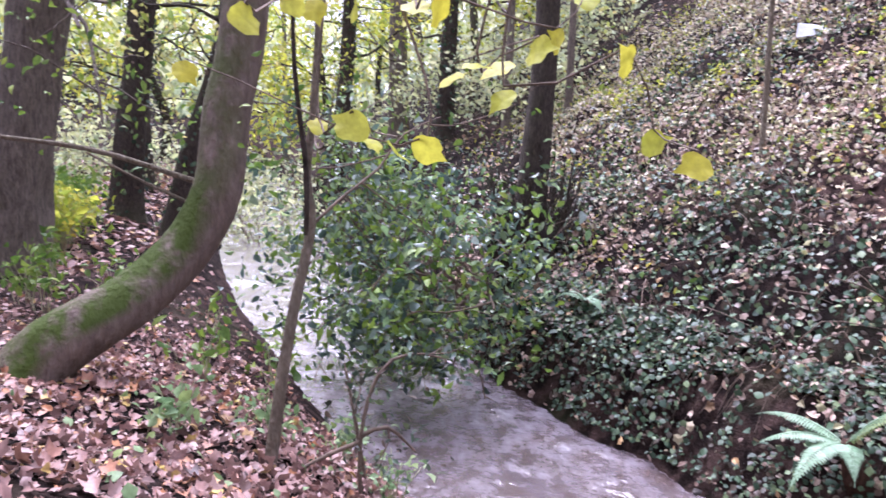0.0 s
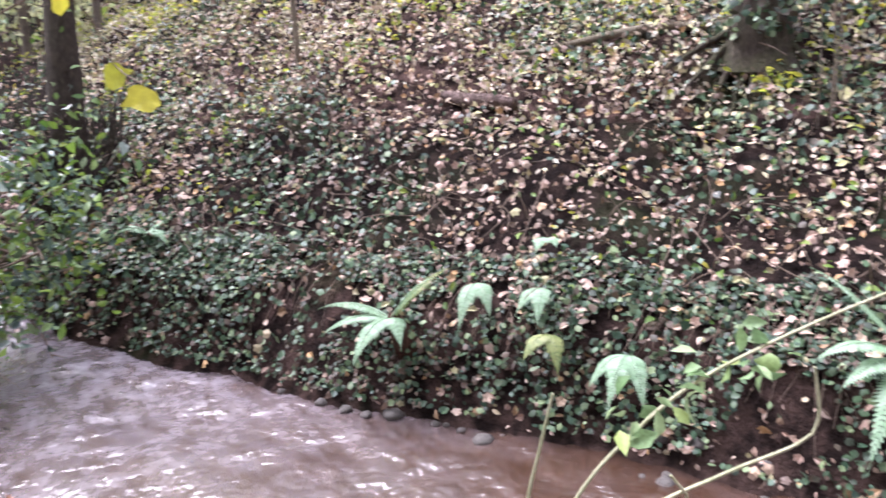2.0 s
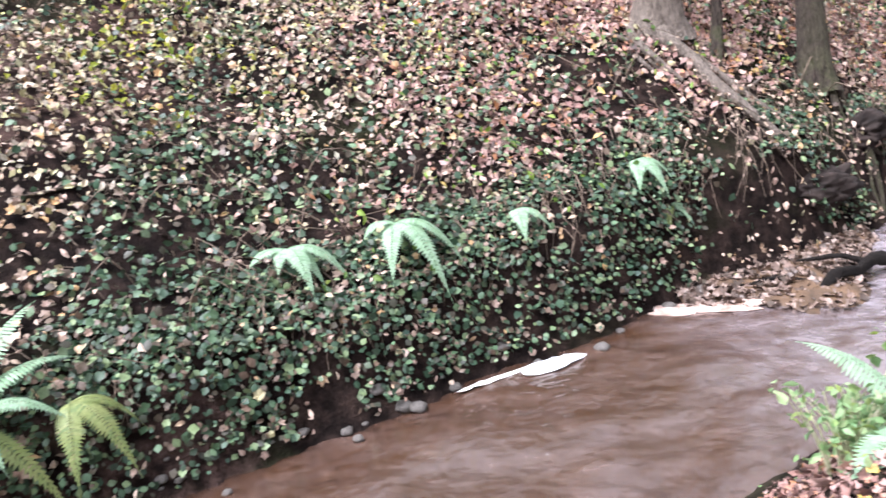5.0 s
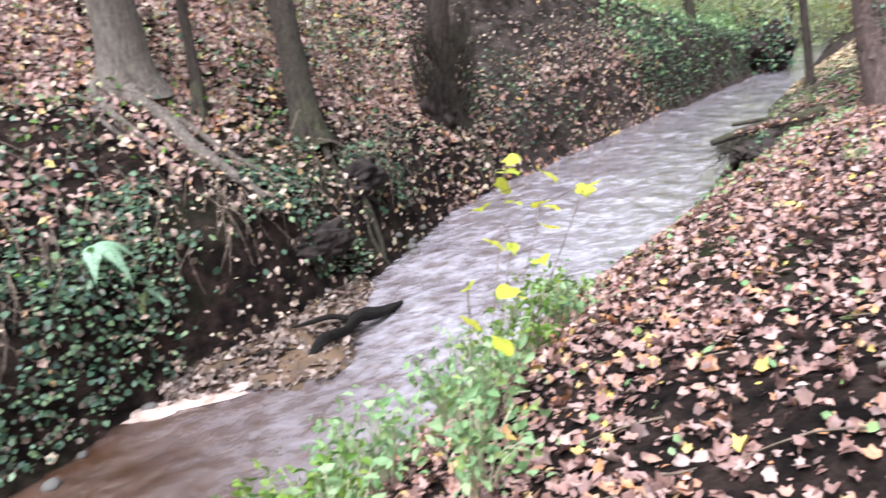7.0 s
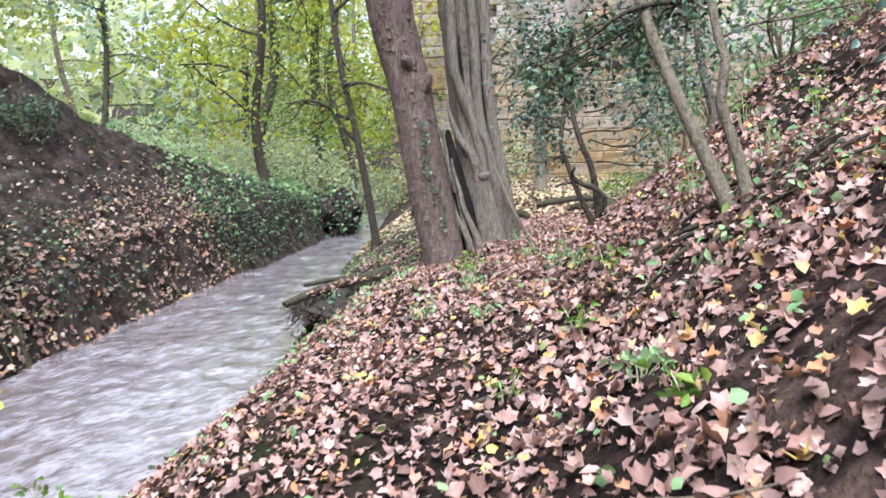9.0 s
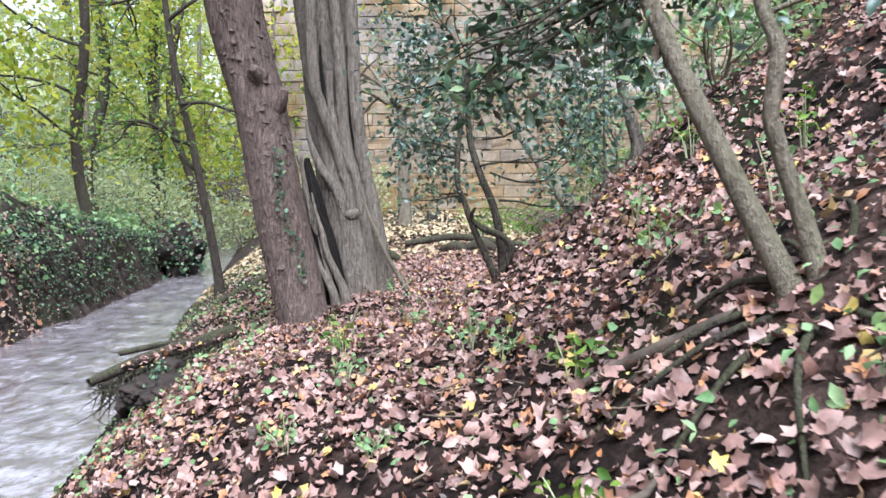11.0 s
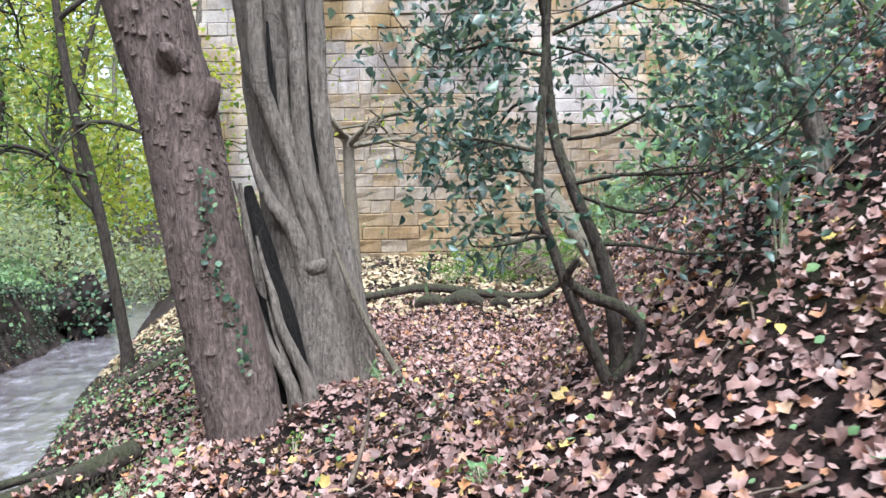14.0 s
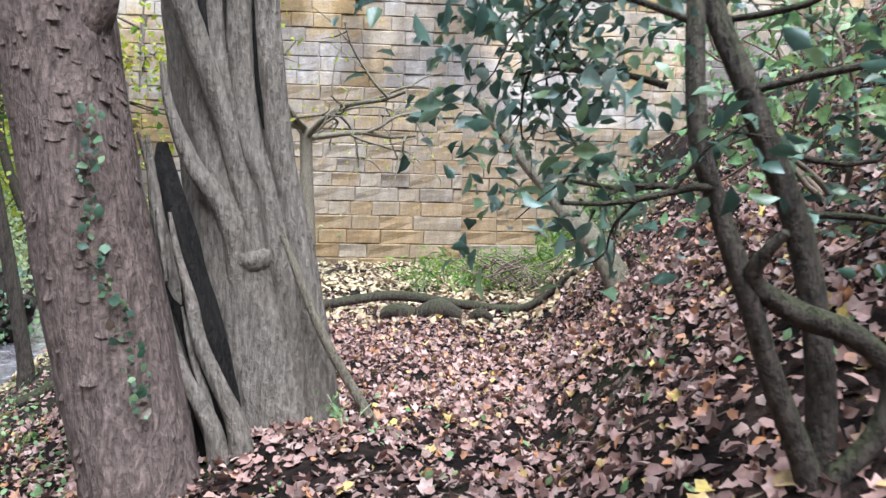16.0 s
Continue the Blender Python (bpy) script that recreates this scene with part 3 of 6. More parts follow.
def lay(x0, x1, out, z0, rows, turn_deg, near):
    """Courses of blocks along a face through the viaduct's foot."""
    global count
    m = pose(0, 0, 0, 0, 0, turn_deg)
    r = np.random.default_rng(int(abs(x0 * 10) + rows))
    for k in range(rows):
        x = x0 - (0.45 if k % 2 else 0.0) * (x0 < -3)
        while x < x1 - 0.05:
            w = min(r.choice((0.7, 0.9, 1.1, 1.4)), x1 - x)
            if x1 - x - w < 0.3:
                w = x1 - x
            key = (round(w, 1), int(r.integers(0, 2)))
            if key not in shapes:
                shapes[key] = block_mesh(key[0] - 0.009, course - 0.009, 0.5, len(shapes)).mesh("block", BLOCK, False)
            place = m @ pose(x, out + r.normal() * 0.012, z0 + k * course)
            if k < near and count < 300:
                ob = new("block", shapes[key])
                ob.parent = viaduct
                ob.matrix_basis = place @ Matrix.Diagonal((w / key[0], 1, 1, 1))
                count += 1
            else:
                gb = block_mesh(w - 0.009, course - 0.009, 0.5, key[1])
                vv = np.concatenate(gb.v)
                world_m = np.array(Matrix.Translation(viaduct.location) @ place)
                vv = vv @ world_m[:3, :3].T + world_m[:3, 3]
                base_n = rest.n
                rest.v.append(vv)
                for size in (3, 4):
                    for face in gb.f[size]:
                        rest.f[size].append(face + base_n)
                rest.n += len(vv)
            x += w


TURN = 192
lay(-7.0, 0.0, -1.2, 0.0, 24, TURN, 14)
lay(-11.5, -7.0, 0.0, 0.0, 26, TURN, 6)
lay(0.0, 9.0, 0.15, 0.0, 26, TURN, 12)
lay(9.0, 24.0, 0.15, 0.0, 26, TURN, 0)
upper = part("upper_masonry", rest, BLOCK, viaduct, "", False)
tagged(upper, kind="stuff")
core = Geo()
mcore = np.array(Matrix.Translation(viaduct.location) @ pose(0, 0, 0, 0, 0, TURN))
for a, b_, out, top in ((-11.45, 23.9, 0.2, 11.8), (-6.97, -0.004, -1.05, 10.9)):
    box = np.array([(x, y, z) for z in (-1.5, top) for x, y in ((a, out), (b_, out), (b_, out + 2.0), (a, out + 2.0))])
    core.add(box @ mcore[:3, :3].T + mcore[:3, 3], [(0, 1, 5, 4), (1, 2, 6, 5), (2, 3, 7, 6), (3, 0, 4, 7), (4, 5, 6, 7)])
part("wall_core", core, MORTAR, viaduct, "", False)


# ---- trees ----
def trunk_tree(name, label, path, radii, mat, seg=12, rough=0.12, flare=0.5, limbs=0, crown=None, size=0.09, leaves=0, spread=0.7,
               ridges=0.0, ivy=0, seed=1, group="", reach=2.0, low=0.55, limb_radius=0.05, shapes_of=None, forks=2):
    base = path[0]
    ob = thing(name, base, label, "tree", group)
    gt = Geo()
    c = tube(gt, path, radii, seg, 0.12 if seg > 14 else 0.25, rough, flare, seed, ridges)
    part("trunk", gt, mat, ob)
    tips = []
    r = np.random.default_rng(seed)
    for k in range(limbs):
        at_ = c[int(len(c) * (low + (0.97 - low) * (k + 0.5) / limbs))]
        gl, forks_geo = Geo(), Geo()
        a = r.random() * 6.28
        tips += branchy(gl, at_, (math.cos(a), math.sin(a), 0.35), reach * (0.7 + 0.6 * r.random()), limb_radius, forks, seed * 31 + k, 0.02, fine=forks_geo)
        tagged(part("branchwork", forks_geo, mat, part("limb", gl, mat, ob)), kind="stuff")
    if leaves and tips:
        gc = Geo()
        cloud(gc, tips, spread, leaves, size, shapes_of)
        part("crown", gc, crown, ob)
    if ivy:
        gi = Geo()
        rr = np.interp(np.linspace(0, 1, len(c)), np.linspace(0, 1, len(radii)), radii)
        k = rng.integers(0, int(len(c) * 0.85), ivy)
        a = rng.random(ivy) * 6.28
        d = np.stack((np.cos(a), np.sin(a), 0 * a), -1)
        scatter(gi, c[k] + d * (rr[k] * 1.1 + 0.08 * rng.random(ivy))[:, None] + rng.normal(size=(ivy, 3)) * 0.05, turns(ivy, d, 0.5), 0.07 + 0.06 * rng.random(ivy), IVYLEAF)
        part("ivy", gi, IVY, ob, "dark climbing ivy")
    return ob


# twin old tree beside the path, hollow between its stems
twin = thing("twin_stemmed_tree", (6.85, -12.8, float(land(6.85, -12.8)) - 0.1), "old twin-stemmed tree with flaking bark and a hollow between", "tree")
gt = Geo()
left_path = ((6.85, -12.33, 0.9), (7.0, -12.36, 1.6), (7.13, -12.38, 2.13), (7.33, -12.40, 2.98), (7.54, -12.42, 4.04), (7.69, -12.36, 4.66), (7.85, -12.3, 5.6), (8.1, -12.2, 8.5))
tube(gt, left_path, (0.32, 0.315, 0.31, 0.315, 0.325, 0.345, 0.32, 0.25), 34, 0.06, 0.10, 0.05, 1)
tube(gt, ((7.5, -12.35, 4.3), (7.44, -12.12, 4.38), (7.42, -12.04, 4.42)), (0.2, 0.13, 0.05), 14, 0.04, 0.2)
tube(gt, ((7.5, -12.40, 3.8), (7.25, -12.35, 4.05), (7.17, -12.33, 4.2)), (0.22, 0.13, 0.06), 14, 0.04, 0.15)
part("trunk", gt, BARK_TWIN, twin, "reddish trunk with flaking plates and burrs")
gt = Geo()
right_path = ((6.52, -13.3, 0.9), (6.57, -13.3, 1.7), (6.76, -13.34, 2.72), (6.97, -13.37, 3.94), (7.08, -13.33, 4.9), (7.2, -13.3, 6.2), (7.3, -13.2, 9.0))
tube(gt, right_path, (0.44, 0.36, 0.34, 0.32, 0.32, 0.30, 0.25), 36, 0.06, 0.10, 0.25, 4, 0.05)
part("trunk", gt, BARK_GREY, twin, "grey trunk of twisted fused strands")
STRANDS = (((7.13, -12.85, 3.87), (7.09, -12.87, 3.6), (6.97, -12.93, 3.26), (6.76, -13.02, 2.88), (6.65, -13.06, 2.16), (6.54, -13.1, 1.3)),
           ((6.85, -13.03, 6.0), (6.73, -13.03, 4.5), (6.71, -13.04, 3.94), (6.66, -13.06, 3.41), (6.56, -13.1, 3.13), (6.43, -13.14, 2.45), (6.28, -13.18, 1.3)),
           ((7.1, -12.92, 6.0), (7.04, -12.89, 4.46), (6.96, -12.93, 4.06), (6.8, -13.0, 3.58), (6.69, -13.05, 3.13), (6.6, -13.08, 2.7), (6.52, -13.11, 2.3), (6.35, -13.16, 1.3)),
           ((7.12, -12.66, 3.4), (7.05, -12.7, 2.8), (6.92, -12.76, 2.33), (6.87, -12.78, 2.06), (6.68, -12.86, 1.2)),
           ((6.62, -13.1, 6.0), (6.57, -13.09, 4.45), (6.53, -13.1, 3.88), (6.46, -13.13, 3.24), (6.33, -13.17, 2.59), (6.15, -13.21, 1.3)),
           ((6.86, -12.98, 4.48), (6.84, -12.99, 4.0), (6.74, -13.03, 3.62), (6.62, -13.07, 3.24), (6.5, -13.1, 2.6)),
           ((6.72, -13.05, 2.7), (6.62, -13.04, 2.65), (6.5, -13.1, 2.72)))
INNER = ((((7.24, -12.62, 3.7), (7.22, -12.6, 3.5), (7.13, -12.6, 2.97), (7.0, -12.58, 2.46), (6.87, -12.57, 2.07), (6.66, -12.55, 1.71), (6.6, -12.55, 1.4)), (0.02, 0.04, 0.05, 0.045, 0.07)),
         (((6.98, -12.66, 2.95), (6.91, -12.62, 2.71), (6.82, -12.6, 2.46), (6.74, -12.58, 2.17), (6.54, -12.6, 1.74), (6.48, -12.6, 1.4)), (0.01, 0.035, 0.045, 0.08)),
         (((7.0, -12.64, 2.1), (6.92, -12.6, 1.95), (6.86, -12.55, 1.7), (6.8, -12.5, 1.35)), (0.03, 0.06, 0.07, 0.08)),
         (((7.18, -12.66, 3.42), (7.08, -12.68, 3.1), (7.02, -12.64, 2.8), (6.98, -12.62, 2.55)), (0.01, 0.025, 0.02, 0.01)),
         (((7.1, -12.66, 2.75), (7.0, -12.6, 2.35), (6.93, -12.56, 2.0), (6.84, -12.52, 1.6), (6.8, -12.5, 1.35)), (0.008, 0.02, 0.028, 0.035)),
         (((6.9, -12.66, 2.4), (6.8, -12.6, 2.1), (6.7, -12.58, 1.85), (6.62, -12.58, 1.4)), (0.008, 0.022, 0.03, 0.04)),
         (((7.2, -12.64, 3.2), (7.12, -12.6, 2.8), (7.06, -12.56, 2.45), (6.98, -12.52, 2.1)), (0.01, 0.018, 0.02, 0.012)))
for k, (line, radii_) in enumerate(INNER):
    gs = Geo()
    tube(gs, line, radii_, 12, 0.04, 0.25, 0.0, k + 9)
    part("strand", gs, BARK_GREY, twin)
for k, line in enumerate(STRANDS):
    gs = Geo()
    tube(gs, line, ((0.015, 0.07, 0.085, 0.13), (0.06, 0.08, 0.09, 0.14), (0.07, 0.08, 0.075, 0.14), (0.012, 0.08, 0.13), (0.08, 0.085, 0.09, 0.15), (0.05, 0.06, 0.04), (0.05, 0.09, 0.05))[k], 14, 0.05, 0.16, 0.1, k)
    part("strand", gs, BARK_GREY, twin)
# thin black tubes stand for the shade in the grooves
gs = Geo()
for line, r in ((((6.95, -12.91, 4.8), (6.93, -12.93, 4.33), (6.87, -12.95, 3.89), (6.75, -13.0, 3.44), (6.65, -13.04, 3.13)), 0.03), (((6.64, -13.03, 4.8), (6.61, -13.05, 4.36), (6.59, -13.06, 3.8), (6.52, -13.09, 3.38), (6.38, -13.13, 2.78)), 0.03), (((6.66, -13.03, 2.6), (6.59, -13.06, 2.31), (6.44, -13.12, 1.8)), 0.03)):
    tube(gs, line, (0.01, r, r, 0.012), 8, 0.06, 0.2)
part("crevice", gs, DRIFTWOOD_AND_SHADE, twin, "black strips painted as shade between the strands")
# solid tube, coloured black to pass for the shaded opening between the stems
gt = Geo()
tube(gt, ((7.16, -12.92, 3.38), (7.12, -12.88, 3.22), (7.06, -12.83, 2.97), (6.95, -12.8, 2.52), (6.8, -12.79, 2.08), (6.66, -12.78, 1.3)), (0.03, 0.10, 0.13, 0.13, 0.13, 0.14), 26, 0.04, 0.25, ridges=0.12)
part("hollow", gt, DRIFTWOOD_AND_SHADE, twin, "black tube painted as the shade of the hollow")
gf = Geo()
plate = np.array([(sx * 0.32, sy, 0.16 * (sy < 0) * sy * sy * 4 - 0.10 * abs(sx)) for sy in (-0.5, 0.0, 0.5) for sx in (-1, 0, 1)])
plate[0, 1], plate[8, 1] = -0.36, 0.4
nf = 230
zz = 1.2 + 4.2 * rng.random(nf)
lp = spline(left_path, 0.05)
a = 1.9 + 1.5 * (rng.random(nf) * 2 - 1)
out_ = np.stack((np.cos(a), np.sin(a), 0 * a), -1)
axis_ = np.tile(np.array((0.17, 0.0, 0.98)), (nf, 1)) + rng.normal(size=(nf, 3)) * 0.06
side_ = np.cross(axis_, out_)
side_ /= np.linalg.norm(side_, axis=1)[:, None]
spot = np.stack([np.interp(zz, lp[:, 2], lp[:, q]) for q in (0, 1)] + [zz], -1) + out_ * (np.interp(zz, (0.9, 1.3, 1.7, 5.5), (0.315, 0.312, 0.308, 0.325)))[:, None]
scatter(gf, spot, np.stack((side_, np.cross(out_, side_), out_), 2), 0.03 + 0.10 * rng.random(nf) ** 1.6, [(plate, np.array([t for r in (0, 3) for q in (0, 1) for t in ((r + q, r + q + 1, r + q + 4), (r + q, r + q + 4, r + q + 3))]))])
tagged(part("flaking_bark", gf, BARK_TWIN, twin, "curling flakes of bark"), kind="stuff")
gt = Geo()
zz = np.linspace(1.9, 3.5, 110)
wave = 0.05 * np.sin(zz * 5)
lp = spline(left_path, 0.05)
cx, cy = np.interp(zz, lp[:, 2], lp[:, 0]), np.interp(zz, lp[:, 2], lp[:, 1])
sp = np.stack((cx - 0.22 + wave + rng.normal(size=110) * 0.03, cy + 0.30 + rng.normal(size=110) * 0.02, zz), -1)
scatter(gt, sp, turns(110, np.array((-0.4, 0.9, 0.1)), 0.5), 0.025 + 0.05 * rng.random(110) ** 2, IVYLEAF)
part("ivy", gt, IVY, twin, "thin strand of climbing ivy")
gt = Geo()
tips = []
for k, (p, h) in enumerate((((8.1, -12.2, 8.2), (0.6, 0.5, 0.5)), ((7.3, -13.2, 8.6), (-0.6, 0.2, 0.6)), ((8.0, -12.2, 7.4), (0.2, -0.8, 0.5)), ((7.3, -13.2, 7.6), (-0.4, 0.8, 0.3)))):
    tips += branchy(gt, p, h, 3.0, 0.12, 2, 60 + k)
part("limb", gt, BARK_GREY, twin)
gt = Geo()
cloud(gt, tips, 0.8, 1500, 0.12)
part("crown", gt, LIME, twin)

# leaning mossy tree at the start
# its crown, above the view, is added to shade the litter below
trunk_tree("leaning_tree", "smooth grey tree bent over the stream with mossy foot", ((-2.02, 5.95, 1.40), (-1.9, 6.1, 1.69), (-1.74, 6.2, 1.84), (-1.52, 6.5, 2.0), (-1.36, 6.75, 2.19), (-1.24, 6.9, 2.38), (-1.11, 7.02, 2.72), (-1.09, 7.15, 3.24), (-1.02, 7.3, 3.81), (-0.99, 7.48, 4.9), (-0.9, 7.8, 8.0)),
           (0.2, 0.18, 0.17, 0.165, 0.165, 0.16, 0.145, 0.13, 0.118, 0.11, 0.07), BARK_MOSS, 22, 0.05, 0.25, 7, MIXED, 0.10, 3200, 0.9, seed=3, low=0.75, reach=2.6)
gt = Geo()
tube(gt, ((-1.25, 7.0, 2.75), (-1.9, 6.8, 2.95), (-2.7, 6.6, 3.05), (-3.4, 6.5, 3.2)), (0.022, 0.018, 0.012, 0.006), 6, 0.1, 0.1)
tube(gt, ((-1.3, 7.0, 2.6), (-1.55, 6.8, 2.75), (-1.9, 6.75, 2.93)), (0.014, 0.01, 0.008), 6, 0.1)
solo("dead_branch", gt, BARK_PALE, "thin pale bare branch hanging beside the mossy tree", "branch")

# old gnarled tree by the far path
old = trunk_tree("gnarled_tree", "old gnarled dark tree with deep furrowed trunk", ((-5.0, 11.1, 1.1), (-4.9, 11.11, 1.7), (-4.86, 11.14, 2.68), (-4.69, 11.24, 4.08), (-4.55, 11.3, 5.3), (-4.4, 11.5, 8.5)), (0.42, 0.36, 0.34, 0.36, 0.38, 0.25), BARK_GREY, 24, 0.14, 0.4, 5, GREEN, 0.10, 1600, 0.6, 0.07, 0, 5, low=0.5, reach=2.4)
for k, (x, y, r0, lean, ivy) in enumerate(((-6.6, 18.2, 0.36, 0.5, 420), (-5.2, 17.0, 0.22, 1.6, 300), (0.3, 24.0, 0.28, 0.1, 900), (-1.4, 29.5, 0.40, -0.2, 0), (1.9, 21.5, 0.11, 0.1, 0), (3.2, 19.6, 0.09, 0.05, 0), (-3.3, 27, 0.3, 0.4, 500), (-8.5, 24, 0.3, -0.3, 600))):
    b0 = foot(x, y)
    trunk_tree("woodland_tree", "ivy-clad woodland tree beside the stream" if ivy else "slender bare woodland tree trunk", (b0, (x + lean * 0.3, y, b0[2] + 2), (x + lean * 0.7, y + 0.2, b0[2] + 4.5), (x + lean, y + 0.3, b0[2] + 9)), (r0, r0 * 0.85, r0 * 0.75, r0 * 0.45), BARK_DARK if ivy else BARK_GREY, 12, 0.12, 0.4, 5, MIXED if k % 2 else LIME, 0.13, 1100, 0.8, ivy=ivy, seed=20 + k, low=0.3, reach=2.4, group="trees upstream")

# alder on the far bank with a skirt of roots and shoots
trunk_tree("alder_tree", "dark alder on the bank with roots and dry shoots", ((1.62, 12.9, 0.7), (1.67, 12.91, 1.44), (1.73, 12.9, 2.87), (1.83, 12.99, 4.51), (1.85, 13.09, 5.9), (1.9, 13.2, 9)), (0.26, 0.23, 0.19, 0.17, 0.15, 0.09), BARK_DARK, 16, 0.14, 0.9, 3, MIXED, 0.1, 500, 0.7, seed=9, low=0.8)
gt = Geo()
for k in range(260):
    a, r = rng.random() * 6.28, 0.15 + 0.35 * rng.random()
    x, y = 1.75 + r * math.cos(a), 12.75 + r * math.sin(a)
    z = 0.6 + 1.7 * rng.random()
    tube(gt, ((x, y, z), (x + 0.15 * math.cos(a), y + 0.15 * math.sin(a), z + 0.25), (x + 0.22 * math.cos(a), y + 0.2 * math.sin(a), z + 0.5 + 0.4 * rng.random())), (0.014, 0.007), 4, 0.3)
for k in range(9):
    a = 3.4 + 2.6 * k / 9
    x, y = 1.65 + 0.2 * math.cos(a), 12.85 + 0.2 * math.sin(a)
    tube(gt, ((x, y, 1.5), (x + 0.3 * math.cos(a), y + 0.3 * math.sin(a), 1.0), (x + 0.4 * math.cos(a), y + 0.42 * math.sin(a), 0.3)), (0.05, 0.02), 6, 0.2, 0.1)
solo("root_tangle", gt, BARK_DARK, "tangle of roots and dry shoots round the alder foot", "roots", kind="stuff")

# three trees on the far bank downstream, with bared roots
for k, (x, y, r0, lean, lab) in enumerate(((11.2, -2.95, 0.25, (-0.35, 0.3), "stout grey tree on the far bank with bared roots"), (11.1, -3.75, 0.06, (0.1, 0.0), "thin dark stem on the far bank"),
                                           (11.1, -5.15, 0.17, (0.6, 0.0), "slim dark tree leaning out over bared roots"), (13.2, -8.8, 0.2, (-0.2, 0.1), "tree on the far bank with a skirt of twigs"))):
    b0 = foot(x, y, 0.15)
    bank_tree = trunk_tree("bank_tree", lab, (b0, (x + lean[0] * 0.25, y, b0[2] + 0.9), (x + lean[0] * 0.6, y + lean[1] * 0.5, b0[2] + 2.6), (x + lean[0], y + lean[1], b0[2] + 8)), (r0 * 1.15, r0, r0 * 0.9, r0 * 0.5), BARK_GREY if k == 0 else BARK_DARK, 14, 0.12, 0.8, 4, MIXED, 0.1, 700, 0.7, seed=40 + k, low=0.75, group="trees on the far bank")
    for q in range(7 if r0 > 0.1 else 2):
        a = 2.0 + 2.9 * q / 7 + 0.25 * rng.random()
        L_ = 0.6 + 0.7 * rng.random()
        px_, py_ = x + r0 * 0.7 * math.cos(a), y + r0 * 0.7 * math.sin(a)
        line = [(px_, py_, b0[2] + 0.45)]
        for s in (0.25, 0.5, 0.75, 1.0):
            bend_ = a + 0.45 * math.sin(s * 5 + q * 1.7)
            xx, yy = px_ + L_ * s * math.cos(bend_), py_ + L_ * s * math.sin(bend_)
            line.append((xx, yy, float(land(xx, yy)) + 0.06 - 0.05 * s))
        gt = Geo()
        tube(gt, line, (0.06, 0.05, 0.035, 0.015), 8, 0.06, 0.25)
        part("root", gt, BARK_GREY if k == 0 else BARK_DARK, bank_tree, "bared twisting root")
    if k == 0:
        for pts, r1 in ((((11.15, -2.9), (10.77, -2.9), (10.51, -3.15), (10.15, -3.37), (9.91, -3.64), (9.75, -3.9)), 0.10), (((11.2, -2.75), (10.9, -2.5), (10.5, -2.6), (10.2, -2.9)), 0.06), (((10.77, -2.92), (10.55, -3.45), (10.3, -3.8), (10.15, -4.1)), 0.06)):
            gt = Geo()
            tube(gt, [(xx, yy, float(land(xx, yy)) + 0.1) for xx, yy in pts], (r1, r1, r1 * 0.8, r1 * 0.4), 10, 0.06, 0.25)
            part("root", gt, BARK_GREY, bank_tree, "thick arching root")
gt = Geo()
for k in range(380):
    a, r = rng.random() * 6.28, 0.15 + 0.25 * rng.random()
    x, y, z = 13.1 + r * math.cos(a), -8.75 + r * math.sin(a), 1.2 + 1.6 * rng.random()
    tube(gt, ((x, y, z), (x + 0.2 * math.cos(a), y + 0.2 * math.sin(a), z + 0.2), (x + 0.3 * math.cos(a), y + 0.25 * math.sin(a), z + 0.55)), (0.013, 0.006), 3, 0.4)
solo("twig_skirt", gt, BARK_DARK, "dark brush of epicormic twigs round the trunk", "twigs", kind="stuff")

# holly by the path
holly = thing("holly_tree", foot(4.13, -10.5), "small many-stemmed holly tree with sparse glossy leaves", "tree")
for line, radii_ in ((((4.15, -10.42, 1.95), (4.18, -10.4, 2.24), (4.30, -10.35, 2.54), (4.38, -10.3, 2.75), (4.45, -10.3, 2.95), (4.51, -10.28, 3.15), (4.50, -10.38, 3.6), (4.45, -10.55, 4.4)), (0.045, 0.034, 0.028, 0.025, 0.023, 0.021, 0.016, 0.007)),
                     (((4.12, -10.45, 1.95), (4.14, -10.46, 2.3), (4.16, -10.45, 2.6), (4.22, -10.44, 2.9), (4.36, -10.42, 3.25), (4.46, -10.5, 3.62), (4.5, -10.6, 4.5)), (0.05, 0.04, 0.035, 0.031, 0.027, 0.021, 0.009)),
                     (((4.15, -10.40, 1.95), (4.16, -10.37, 2.26), (4.07, -10.33, 2.42), (4.04, -10.32, 2.56), (4.13, -10.31, 2.66), (4.26, -10.3, 2.71), (4.37, -10.29, 2.78), (4.37, -10.24, 2.84), (4.33, -10.2, 2.9)), (0.05, 0.036, 0.033, 0.03, 0.029, 0.029, 0.031, 0.025, 0.012))):
    gt = Geo()
    tube(gt, line, radii_, 12, 0.03, 0.15)
    part("stem", gt, BARK_DARK, holly)
tips = []
